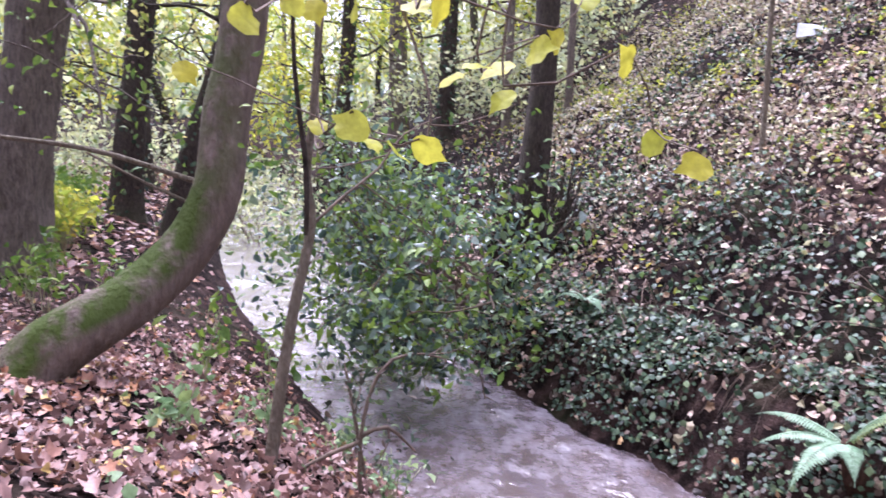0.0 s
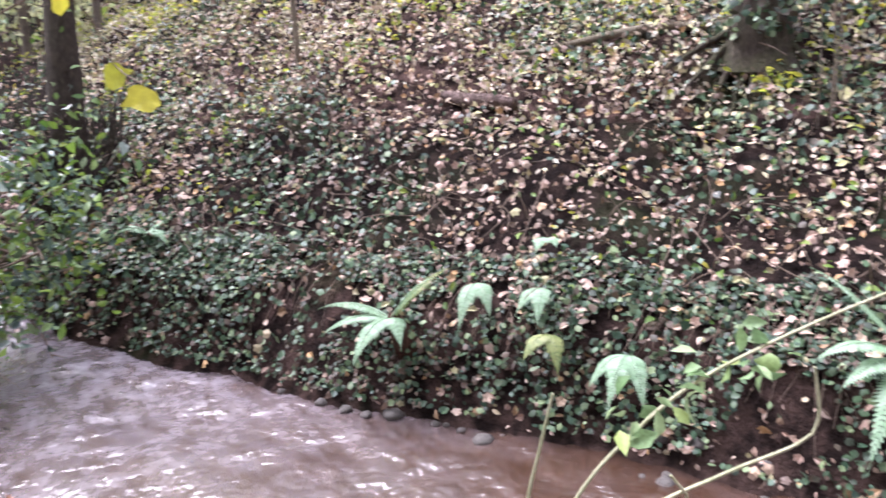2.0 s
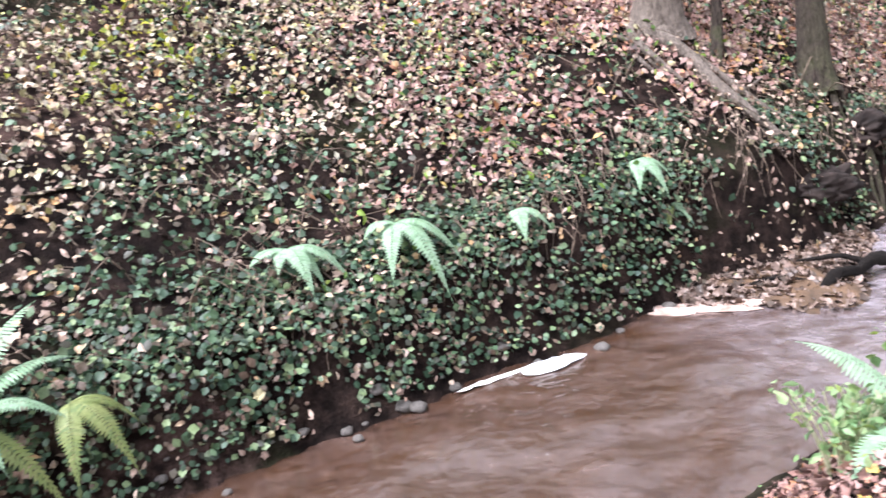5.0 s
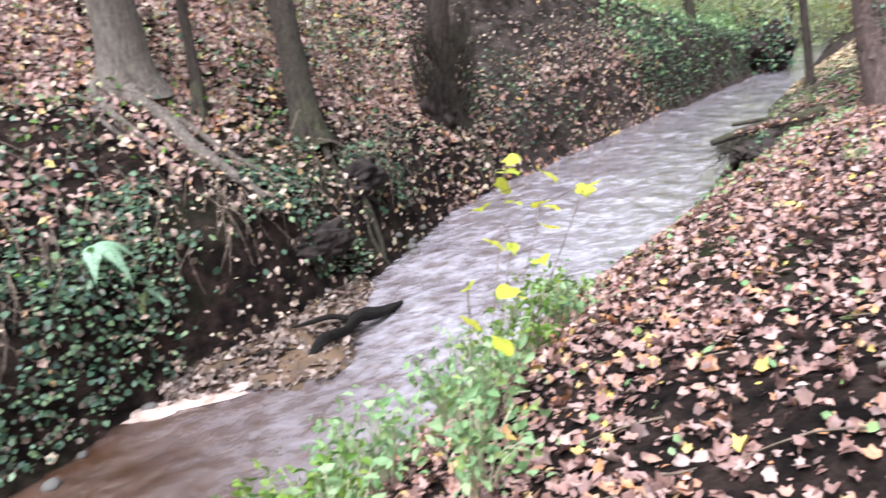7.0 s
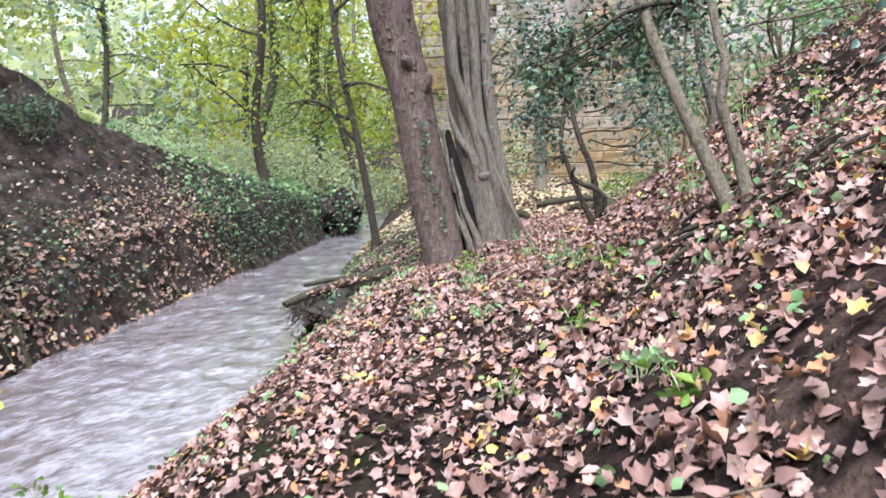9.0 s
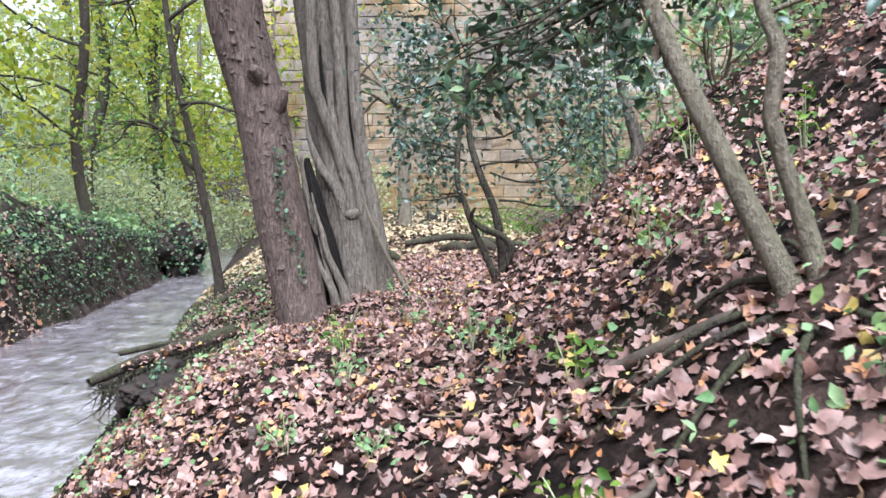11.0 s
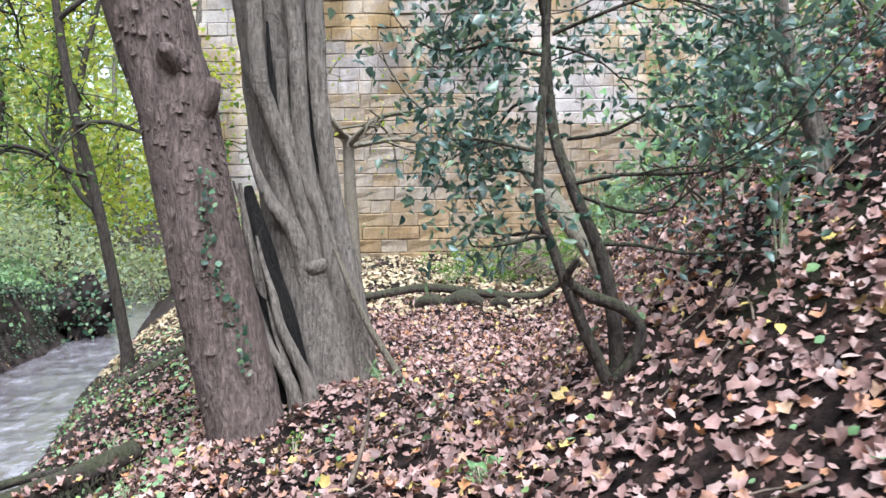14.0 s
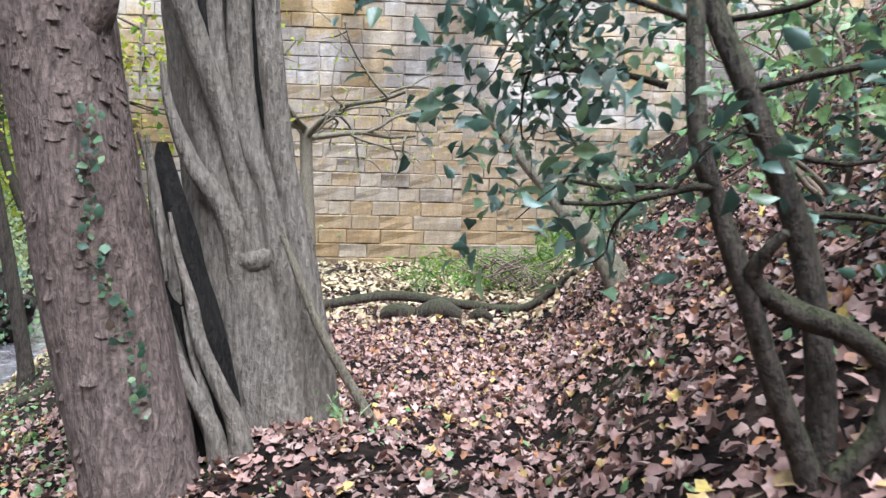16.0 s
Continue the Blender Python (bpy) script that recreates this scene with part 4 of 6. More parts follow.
for k, (p, h, l) in enumerate((((4.52, -10.62, 3.3), (0.9, 0.1, 0.3), 1.0), ((4.56, -10.62, 3.7), (0.9, -0.3, 0.2), 1.1), ((4.31, -10.71, 3.2), (-0.9, -0.2, 0.2), 1.1), ((4.38, -10.71, 3.5), (-0.8, 0.5, 0.3), 1.0), ((4.2, -10.6, 2.95), (-0.7, 0.3, 0.0), 0.8),
                               ((4.47, -10.52, 3.0), (0.8, 0.5, 0.05), 0.8), ((4.43, -10.8, 4.0), (0.1, -0.9, 0.3), 1.0), ((4.65, -10.6, 4.2), (0.4, 0.9, 0.2), 1.1), ((4.4, -10.9, 4.3), (-0.9, 0.1, 0.3), 1.3), ((4.6, -10.6, 4.0), (1, 0.2, 0.1), 1.2), ((4.4, -10.9, 4.5), (-0.6, -0.6, 0.2), 1.2),
                               ((4.36, -10.42, 3.25), (-0.9, 0.3, 0.15), 1.1), ((4.45, -10.5, 4.0), (-1, 0.3, 0.05), 1.5), ((4.46, -10.3, 3.0), (0.8, 0.6, 0.1), 0.9), ((4.5, -10.35, 3.4), (0.9, 0.5, 0.2), 1.0), ((4.5, -10.5, 3.9), (0.6, -0.3, 0.4), 1.2), ((4.46, -10.5, 4.2), (-0.7, -0.2, 0.2), 1.2), ((4.5, -10.5, 4.1), (0.2, 0.5, 0.3), 0.7))):
    gl, forks_geo = Geo(), Geo()
    tips += branchy(gl, p, h, l * (0.45 if h[0] > 0.3 else 0.95), 0.011, 2, 300 + k, 0.03, 4, forks_geo)
    tagged(part("branchwork", forks_geo, BARK_DARK, part("limb", gl, BARK_DARK, holly)), kind="stuff")
gt = Geo()
cloud(gt, [t for t in tips if t[0] < 5.0 and t[2] > 2.9 and t[1] < -10.0], 0.15, 2500, 0.056)
cloud(gt, [t for t in tips if t[0] < 5.1 and t[2] > 3.5 and t[1] < -10.0], 0.2, 2000, 0.062)
part("crown", gt, HOLLY, holly)

# hanging spray near the path, above
spray = thing("holly_spray", (3.3, -7.4, 4.2), "overhanging dark holly branch with glossy leaves", "branch")
tips = []
for k, line in enumerate((((1.85, -7.7, 4.4), (2.55, -7.35, 4.15), (3.15, -7.15, 3.85), (3.55, -6.95, 3.55)), ((2.35, -7.45, 4.25), (2.85, -7.4, 4.05), (3.35, -7.35, 3.85), (3.75, -7.3, 3.7)), ((2.75, -7.3, 4.05), (3.05, -6.9, 3.95), (3.35, -6.7, 3.7)))):
    gt, forks_geo = Geo(), Geo()
    c_ = tube(gt, line, (0.022, 0.015, 0.006), 6, 0.08, 0.1)
    for q in (2, 3, 4, 5, 6, 7):
        at_ = c_[min(len(c_) - 1, q * len(c_) // 8)]
        tips += branchy(forks_geo, at_, (0.6, 0.3 * (-1) ** q, -0.35), 0.45, 0.006, 1, 75 + k * 10 + q, 0.04, 4)
    tagged(part("branchwork", forks_geo, BARK_DARK, part("stem", gt, BARK_DARK, spray)), kind="stuff")
gt = Geo()
cloud(gt, [t for t in tips if t[0] < 3.75 and t[1] < -6.95 and t[2] > 3.45], 0.09, 950, 0.062)
part("leaves", gt, IVY, spray)

# saplings on the slope by the path
for k, (line, r0, mat) in enumerate(((((2.36, -6.8, 2.4), (2.36, -6.8, 2.62), (2.59, -6.89, 3.1), (2.84, -6.97, 3.61), (3.03, -7.04, 4.08), (3.4, -7.2, 5.2)), 0.05, BARK_PALE), (((2.31, -6.8, 2.5), (2.31, -6.8, 2.71), (2.4, -6.9, 3.07), (2.51, -6.9, 3.39), (2.49, -6.9, 3.64), (2.59, -6.99, 3.97), (2.6, -7.1, 5)), 0.038, BARK_PALE),
                                     (((3.02, -11.12, 3.3), (3.02, -11.12, 3.48), (3.16, -11.15, 3.93), (3.23, -11.16, 4.38), (3.3, -11.2, 5.5)), 0.055, BARK_GREY), (((3.3, -10.9, 2.9), (3.3, -10.9, 3.3), (3.32, -10.9, 4.2), (3.3, -10.9, 5.2)), 0.014, BARK_GREY),
                                     (((5.35, -9.9, 1.9), (5.3, -10.0, 2.1), (5.28, -10, 2.3)), 0.01, TWIG))):
    trunk_tree("sapling", "thin leaning pale sapling on the leafy slope", line, (r0, r0 * 0.85, r0 * 0.7, r0 * 0.4), mat, 9, 0.08, 0.5, 3 if r0 > 0.03 else 0, HOLLY, 0.06, 260 if r0 > 0.03 else 0, 0.25, seed=80 + k, low=0.6, reach=0.9, limb_radius=0.012, group="saplings by the path")
first_sapling = bpy.data.objects["sapling"]
for k in range(12):
    a = k * 0.55
    gt = Geo()
    tube(gt, ((2.3, -6.75, 2.75), (2.3 + 0.4 * math.cos(a), -6.7 + 0.4 * math.sin(a), float(land(2.3 + 0.4 * math.cos(a), -6.7 + 0.4 * math.sin(a))) + 0.06), (2.3 + 0.9 * math.cos(a + 0.2), -6.7 + 0.9 * math.sin(a + 0.2), float(land(2.3 + 0.9 * math.cos(a + 0.2), -6.7 + 0.9 * math.sin(a + 0.2))) - 0.02)), (0.02, 0.006), 6, 0.1, 0.25)
    part("root", gt, BARK_DARK, first_sapling, "dark spreading root")

# multi-stem sapling and shrub at the start
shrub = thing("streamside_sapling", foot(-0.35, 5.35), "slender streamside sapling with thin mottled stems", "sapling")
gt = Geo()
tube(gt, ((-0.36, 5.35, 1.15), (-0.35, 5.37, 1.4), (-0.28, 5.49, 2.09), (-0.2, 5.6, 2.6), (-0.23, 5.62, 2.85), (-0.2, 5.65, 3.3), (-0.16, 5.7, 4.6)), (0.035, 0.033, 0.028, 0.022, 0.014, 0.010, 0.005), 10, 0.08, 0.12)
part("stem", gt, BARK_PALE, shrub)
gt = Geo()
tube(gt, ((-0.22, 5.58, 2.55), (-0.23, 5.6, 2.88), (-0.27, 5.59, 3.2), (-0.3, 5.59, 3.55), (-0.32, 5.6, 4.6)), (0.016, 0.014, 0.012, 0.01, 0.005), 7, 0.1, 0.1)
part("stem", gt, BARK_DARK, shrub)
gt = Geo()
tips = branchy(gt, (-0.2, 5.6, 2.6), (0.5, 0.6, 0.4), 1.1, 0.01, 2, 5, 0, 4) + branchy(gt, (-0.15, 5.65, 3.0), (-0.4, 0.5, 0.4), 1.1, 0.01, 2, 6, 0, 4)
tagged(part("limb", gt, TWIG, shrub), kind="stuff")
gt = Geo()
cloud(gt, tips, 0.14, 170, 0.05)
part("leaves", gt, GREEN, shrub)

low_shrub = thing("bank_shrub", foot(0.05, 5.72), "low straggling shrub with arching twigs and small leaves", "shrub")
gt = Geo()
tips = []
for k, line in enumerate((((0.07, 5.74, 0.95), (0.06, 5.74, 1.44), (0.14, 5.85, 1.76), (0.3, 5.95, 1.85), (0.52, 6.07, 1.80)), ((0.05, 5.74, 1.4), (-0.1, 5.66, 1.36), (-0.3, 5.55, 1.28)), ((0.06, 5.74, 1.44), (0.2, 5.8, 1.47), (0.35, 5.9, 1.3)), ((0.08, 5.76, 1.2), (0.02, 5.8, 1.5), (-0.06, 5.9, 1.8)))):
    c_ = tube(gt, line, (0.014, 0.012, 0.006), 6, 0.08, 0.1)
    tips += list(c_[len(c_) // 3:])
    tips += branchy(gt, line[-2], np.array(line[-1]) - np.array(line[-2]) + np.array((0, 0.05, 0.05)), 0.35, 0.006, 1, 90 + k, 0.02, 4)
part("stem", gt, TWIG, low_shrub)
gt = Geo()
cloud(gt, tips, 0.10, 330, 0.045)
part("leaves", gt, IVY, low_shrub)

bush = thing("holly_bush", foot(0.9, 12.2), "dense dark green holly bush overhanging the stream", "bush")
gt = Geo()
tips = []
for k in range(16):
    a = 2.2 + 2.6 * k / 15
    tips += branchy(gt, (1.0, 12.3, 0.9), (math.cos(a) * 0.9, math.sin(a) * 0.5 - 0.3, 0.05 + 0.9 * rng.random()), 1.9 + 0.7 * rng.random(), 0.03, 2, 500 + k, 0.06, 4)
part("stem", gt, TWIG, bush)
gt = Geo()
tips = [t for t in tips if t[2] > 0.5]
cloud(gt, tips, 0.22, 3000, 0.12)
part("leaves", gt, HOLLY, bush)
gt = Geo()
cloud(gt, tips, 0.26, 2300, 0.12)
part("leaves", gt, GREEN, bush, "lighter fresh leaves")
# extra leaves in a pale colour stand for highlights on the foliage
gt = Geo()
cloud(gt, tips, 0.26, 900, 0.12)
part("leaves", gt, WEED, bush, "pale leaves painted as highlights of the bush")

# yellow leaves on twigs that hang over the stream, near the eye
def hanging(name, spots, size, seed, label, stem_from, level=0.0):
    ob = thing(name, spots[0], label, "branch")
    r = np.random.default_rng(seed)
    gs = Geo()
    for k in range(0, len(spots) - 1, 4):
        row = [np.array(s) + (0, 0, 0.03) for s in spots[k:k + 4]]
        tube(gs, [np.array(stem_from)] + row, (0.004, 0.003, 0.0015), 5, 0.1)
    part("twig", gs, TWIG, ob)
    for k, s in enumerate(spots):
        gl = Geo()
        scatter(gl, np.array([s]), turns(1, np.array((0.1, -0.7 + 0.6 * level, 0.6 + 0.4 * level)), 0.6 - 0.25 * level), np.array([size * (0.8 + 0.5 * r.random())]), [broad_leaf(0.15 + 0.25 * r.random())])
        part("leaf", gl, YELLOW, ob)
    return ob


hanging("lime_twig", ((0.12, 3.17, 3.19), (0.16, 3.38, 3.26), (0.17, 3.59, 3.29), (0.3, 3.31, 3.25), (0.41, 3.52, 3.29), (0.47, 3.22, 3.23), (0.73, 3.5, 3.22), (0.81, 3.59, 3.33)), 0.075, 1, "hanging twig with bright yellow-green leaves", (0.4, 3.6, 3.8))
hanging("lime_twig", ((0.55, 3.42, 3.15), (0.61, 3.61, 3.17), (0.67, 3.31, 3.17), (0.5, 3.22, 3.1), (0.61, 3.41, 3.08), (0.84, 3.28, 3.15), (0.95, 3.46, 3.0), (0.95, 3.15, 2.95)), 0.075, 2, "drooping twig with bright yellow-green leaves", (0.7, 3.5, 3.8))
hanging("lime_twig", ((0.18, 3.59, 3.02), (0.3, 3.3, 3.01), (0.32, 3.51, 2.98), (0.4, 3.21, 2.96), (0.45, 3.42, 2.97), (-0.11, 3.51, 3.13)), 0.07, 3, "low twig with yellow and browning leaves", (0.2, 3.7, 3.7))
hanging("lime_sapling", ((4.62, -3.54, 2.50), (4.5, -3.42, 2.46), (4.72, -3.66, 2.53), (4.4, -3.4, 2.56), (4.3, -3.5, 2.38), (4.55, -3.3, 2.36), (4.2, -3.25, 2.46), (4.05, -3.35, 2.6)), 0.10, 4, "slim sapling with flat tiers of yellow-green leaves", (4.25, -3.0, 1.35), 1.0)
hanging("lime_sapling", ((3.56, -3.14, 2.67), (3.64, -3.2, 2.62), (3.82, -3.17, 2.52), (3.74, -3.08, 2.47), (4.07, -3.12, 2.29), (3.97, -2.95, 2.37), (3.6, -2.9, 2.4), (3.7, -2.8, 2.26), (4.0, -2.8, 2.2), (3.85, -2.7, 2.1), (3.9, -3.0, 2.12), (3.66, -2.72, 2.05)), 0.10, 5, "slim sapling with yellow-green leaves over the stream", (4.0, -2.75, 1.2), 1.0)


# ---- ferns and other plants ----
def frond_geo(base, heading, length, rise, droop, width, pairs=30):
    """A feathered blade that arches up and over."""
    gf = Geo()
    h = np.array((math.cos(heading), math.sin(heading), 0))
    side = np.array((-h[1], h[0], 0))
    s = np.linspace(0, 1, pairs + 3)
    line = np.array(base) + np.outer(s * length * (0.55 + 0.35 * math.cos(rise)), h) + np.outer(length * (math.sin(rise) * s - droop * s ** 2.2), (0, 0, 1))
    tube(gf, line[::2], (0.006, 0.002), 4, 0.2)
    for k in range(2, len(s) - 1):
        w = width * (math.sin(math.pi * min(1, 0.12 + s[k] * 0.95)) ** 0.7) * (1.0 if s[k] < 0.6 else (1.3 - s[k] * 0.75))
        step = (line[k + 1] - line[k - 1]) * 0.5
        for q in (-1, 1):
            a = line[k]
            tip = a + q * side * w + step * 0.9 + np.array((0, 0, -0.25 * w))
            m_ = (a + tip) / 2
            o = step * 0.52
            gf.add([a - o * 0.6, m_ - o + (0, 0, 0.006), tip, m_ + o, a + o * 0.6], [(0, 1, 4), (1, 3, 4), (1, 2, 3)])
    return gf


def fern(x, y, z, count, length, label, seed, dry=0, face=None, stock=True, lean=0.0, fronds=()):
    """A fern; fronds: heading, length, rise and droop of each, where they are known."""
    r = np.random.default_rng(seed)
    ob = thing("fern", (x, y, z), label, "fern", "ferns on the banks")
    for k in range(0 if fronds else count):
        a = (face + (k / max(1, count - 1) - 0.5) * (5.6 if count > 6 else 4.0) if face is not None else 6.28 * k / count) + r.normal() * 0.12
        gf = frond_geo((x, y, z), a, length * (0.75 + 0.4 * r.random()), (1.35 if k % 2 else 0.9) - 0.35 * r.random() - lean, (0.35 if k % 2 else 0.6) + 0.3 * r.random(), length * 0.19)
        part("frond", gf, FROND_DRY if k < dry else FROND, ob)
    for k, (a, l, rise, droop) in enumerate(fronds):
        part("frond", frond_geo((x, y, z), a, l, rise, droop, 0.055 + 0.085 * l), FROND_DRY if k < dry else FROND, ob)
    if stock:
        gs = Geo()
        tube(gs, ((x + 0.28, y + 0.1, z - 0.45), (x + 0.12, y + 0.03, z - 0.22), (x, y, z + 0.03)), (0.12, 0.11, 0.05), 16, 0.04, 0.6, seed=seed)
        part("rootstock", gs, ROOTSTOCK, ob, "rusty fibrous rootstock")
    return ob


def ground_z(x, y):
    return float(max(land(x, y), 0.0))


fern(5.75, 3.95, 1.0, 0, 1.0, "large pale green fern on a rusty rootstock", 1, 2, fronds=((6.2, 0.8, 0.95, 0.42), (4.5, 0.8, 0.1, 1.0), (2.2, 1.0, 1.2, 0.3), (5.75, 1.15, 1.1, 0.35), (5.4, 1.1, 0.8, 0.55), (4.9, 0.9, 0.7, 0.8), (2.65, 0.9, 0.75, 0.62), (3.3, 0.8, 0.3, 0.95), (4.0, 0.85, 0.6, 0.75), (2.9, 0.75, 0.5, 0.6)))
fern(3.6, 7.35, 0.88, 0, 0.8, "pale green fern spreading over the stream bank", 2, 1, fronds=((5.9, 0.8, 1.15, 0.38), (2.5, 0.8, 0.6, 0.45), (2.9, 0.75, 0.4, 0.5), (3.6, 0.7, 0.35, 0.75), (5.1, 0.75, 1.25, 0.35), (4.4, 0.5, 0.5, 0.8)))
fern(4.8, 5.62, 0.78, 0, 0.55, "small drooping fern on the ivy bank", 3, stock=False, fronds=((3.6, 0.55, 0.35, 0.9), (4.2, 0.5, 0.3, 0.9), (3.0, 0.45, 0.3, 0.8)))
fern(4.95, 6.8, 1.5, 0, 0.3, "single pale leafy frond on the bank", 4, stock=False, fronds=((3.7, 0.4, 0.6, 0.7), (4.3, 0.35, 0.6, 0.6)))
fern(4.3, 7.0, 1.16, 0, 0.4, "small fern hanging on the bank", 5, stock=False, fronds=((3.7, 0.5, 0.3, 1.0), (4.4, 0.45, 0.4, 0.9)))
fern(4.65, 6.5, 1.16, 0, 0.4, "limp pale fern among the ivy", 15, stock=False, fronds=((3.9, 0.45, 0.4, 0.9), (3.3, 0.4, 0.4, 0.8)))
fern(4.5, 6.22, 0.85, 0, 0.4, "small yellowing fern low on the bank", 16, 2, stock=False, fronds=((3.4, 0.45, 0.4, 0.7), (4.2, 0.4, 0.3, 0.9)))
fern(7.65, 1.85, 1.42, 0, 0.72, "drooping fern on the bank top", 6, stock=False, fronds=((2.4, 0.55, 0.5, 0.6), (3.6, 0.65, 0.4, 0.95), (4.4, 0.7, 0.4, 0.95), (4.0, 0.5, 0.3, 1.0), (3.0, 0.45, 0.5, 0.8)))
fern(7.95, 0.85, 1.45, 0, 0.78, "drooping fern with one yellowed frond", 7, 1, stock=False, fronds=((4.8, 0.7, 0.3, 1.0), (3.0, 0.65, 0.3, 1.0), (3.8, 0.8, 0.3, 1.15), (4.4, 0.8, 0.4, 1.1), (2.3, 0.5, 0.6, 0.7)))
fern(8.2, -0.35, 1.35, 0, 0.4, "small fern on the ivy-covered bank", 8, stock=False, fronds=((3.2, 0.5, 0.4, 0.9), (4.2, 0.45, 0.4, 0.9)))
fern(9.1, -1.9, 1.5, 0, 0.42, "fern hanging from the dark bank", 9, stock=False, fronds=((2.9, 0.5, 0.3, 0.9), (3.6, 0.55, 0.3, 1.0), (4.2, 0.45, 0.4, 0.9)))
fern(9.15, -2.2, 1.0, 0, 0.4, "fern low on the dark bank", 10, 1, stock=False, fronds=((3.0, 0.45, 0.3, 1.0), (3.7, 0.5, 0.3, 0.9), (4.3, 0.4, 0.4, 0.8)))
fern(6.05, 3.3, 0.95, 0, 0.45, "limp hanging fern fronds on the bank", 14, 3, stock=False, fronds=((3.4, 0.55, 0.2, 1.1), (4.2, 0.6, 0.2, 1.1), (5.0, 0.5, 0.3, 1.0)))
fern(2.2, 10.9, 1.3, 4, 0.5, "fern at the foot of the alder", 12, face=4.4, stock=False, lean=0.3)
fern(3.85, -1.5, ground_z(3.85, -1.5) + 0.05, 7, 0.7, "broad pale fern on the near bank", 11, stock=False, lean=0.35)
fern(3.95, -1.95, ground_z(3.95, -1.95) + 0.1, 5, 0.6, "broad pale fern leaning over the water", 13, stock=False, lean=0.25)


def clump(name, x, y, count, size, height, mat, label, seed, templates=None, category="plant", group=""):
    """A small leafy plant with thin stems."""
    r = np.random.default_rng(seed)
    z = ground_z(x, y)
    ob = thing(name, (x, y, z), label, category, group)
    gs, gl = Geo(), Geo()
    tops = []
    for k in range(max(3, count // 7)):
        a, d = r.random() * 6.28, r.random() * height * 0.7
        top = (x + d * math.cos(a), y + d * math.sin(a), z + height * (0.5 + 0.6 * r.random()))
        tube(gs, ((x + 0.3 * d * math.cos(a), y + 0.3 * d * math.sin(a), z - 0.02), (x + 0.5 * d * math.cos(a), y + 0.5 * d * math.sin(a), z + height * 0.4), top), (0.006, 0.003), 4, 0.2)
        tops += [top, tuple((np.array(top) * 2 + (x, y, z)) / 3)]
    cloud(gl, tops, size * 0.9, count, size, templates, 0.5)
    part("stem", gs, CANE, ob)
    part("leaves", gl, mat, ob)
    return ob


weeds = ((4.15, -2.0), (4.3, -2.4), (4.5, -2.95), (4.75, -3.5), (4.05, -2.9), (5.1, -4.3), (4.9, -3.9), (4.4, -1.5), (4.6, -2.3), (4.3, -1.9), (3.75, -1.9), (3.6, -2.5), (5.6, -4.7), (4.0, -1.2))
for k, (x, y) in enumerate(weeds):
    clump("weed", x, y, 170, 0.06, 0.42, WEED if k % 3 else GREEN, "pale green leafy weeds along the near bank", 100 + k, group="weeds on the near bank")
for k, (x, y, s, hgt) in enumerate(((5.0, -8.9, 0.09, 0.22), (4.7, -8.2, 0.08, 0.2), (3.2, -7.2, 0.10, 0.2), (2.6, -5.2, 0.10, 0.14), (2.35, -4.7, 0.09, 0.12), (4.75, -9.9, 0.07, 0.15), (5.35, -9.6, 0.05, 0.14), (5.95, -12.9, 0.07, 0.25), (6.2, -11.4, 0.05, 0.12),
                                    (3.7, -8.1, 0.08, 0.16), (3.1, -6.1, 0.08, 0.16), (4.0, -8.6, 0.09, 0.2), (3.35, -5.6, 0.06, 0.16), (4.6, -7.2, 0.07, 0.16), (2.9, -8.6, 0.08, 0.22), (3.0, -9.3, 0.08, 0.26), (2.6, -9.9, 0.09, 0.3), (7.3, -11.2, 0.04, 0.12), (7.9, -12.2, 0.05, 0.16), (8.6, -13.0, 0.05, 0.2), (8.9, -14, 0.05, 0.2), (4.1, -7.0, 0.06, 0.14), (3.4, -10.4, 0.07, 0.4), (2.3, -7.9, 0.08, 0.3), (2.0, -9.0, 0.09, 0.35))):
    clump("seedling", x, y, 34, s * 0.62, hgt, WEED if k % 2 else GREEN, "small green seedling among fallen leaves", 140 + k, group="seedlings by the path")
for k, (x, y) in enumerate(((0.2, 6.3), (-0.2, 6.9), (-0.5, 6.1), (-0.9, 5.6), (-3.6, 9.3), (-3.3, 10.2), (-4.1, 10.4), (-3.9, 9.5), (-1.6, 8.0), (-1.2, 9.2))):
    clump("weed", x, y, 60, 0.07 if k < 4 else 0.11, 0.3 if k < 4 else 0.55, GREEN if k > 3 else WEED, "bright green undergrowth by the stream", 200 + k, group="undergrowth upstream")
for k, (x, y) in enumerate(((-6.5, 15.4), (-6.0, 14.6), (-6.9, 16.2), (-5.5, 13.4), (-5.9, 13.9), (-5.3, 12.7), (-6.2, 15.0))):
    clump("weed", x, y, 210, 0.15, 0.85, LIME if k % 2 else GREEN, "tall yellow-green weeds beside the far path", 215 + k, group="undergrowth upstream")
for k in range(26):
    x, y = 3.2 + 3.9 * rng.random(), -22 - 6 * rng.random()
    clump("grass_tuft", x, y, 80, 0.28, 0.55, GREEN, "tuft of green grass and weeds before the wall", 230 + k, [oval_leaf(0.12, 0.02, 0.3)], group="grass before the wall")
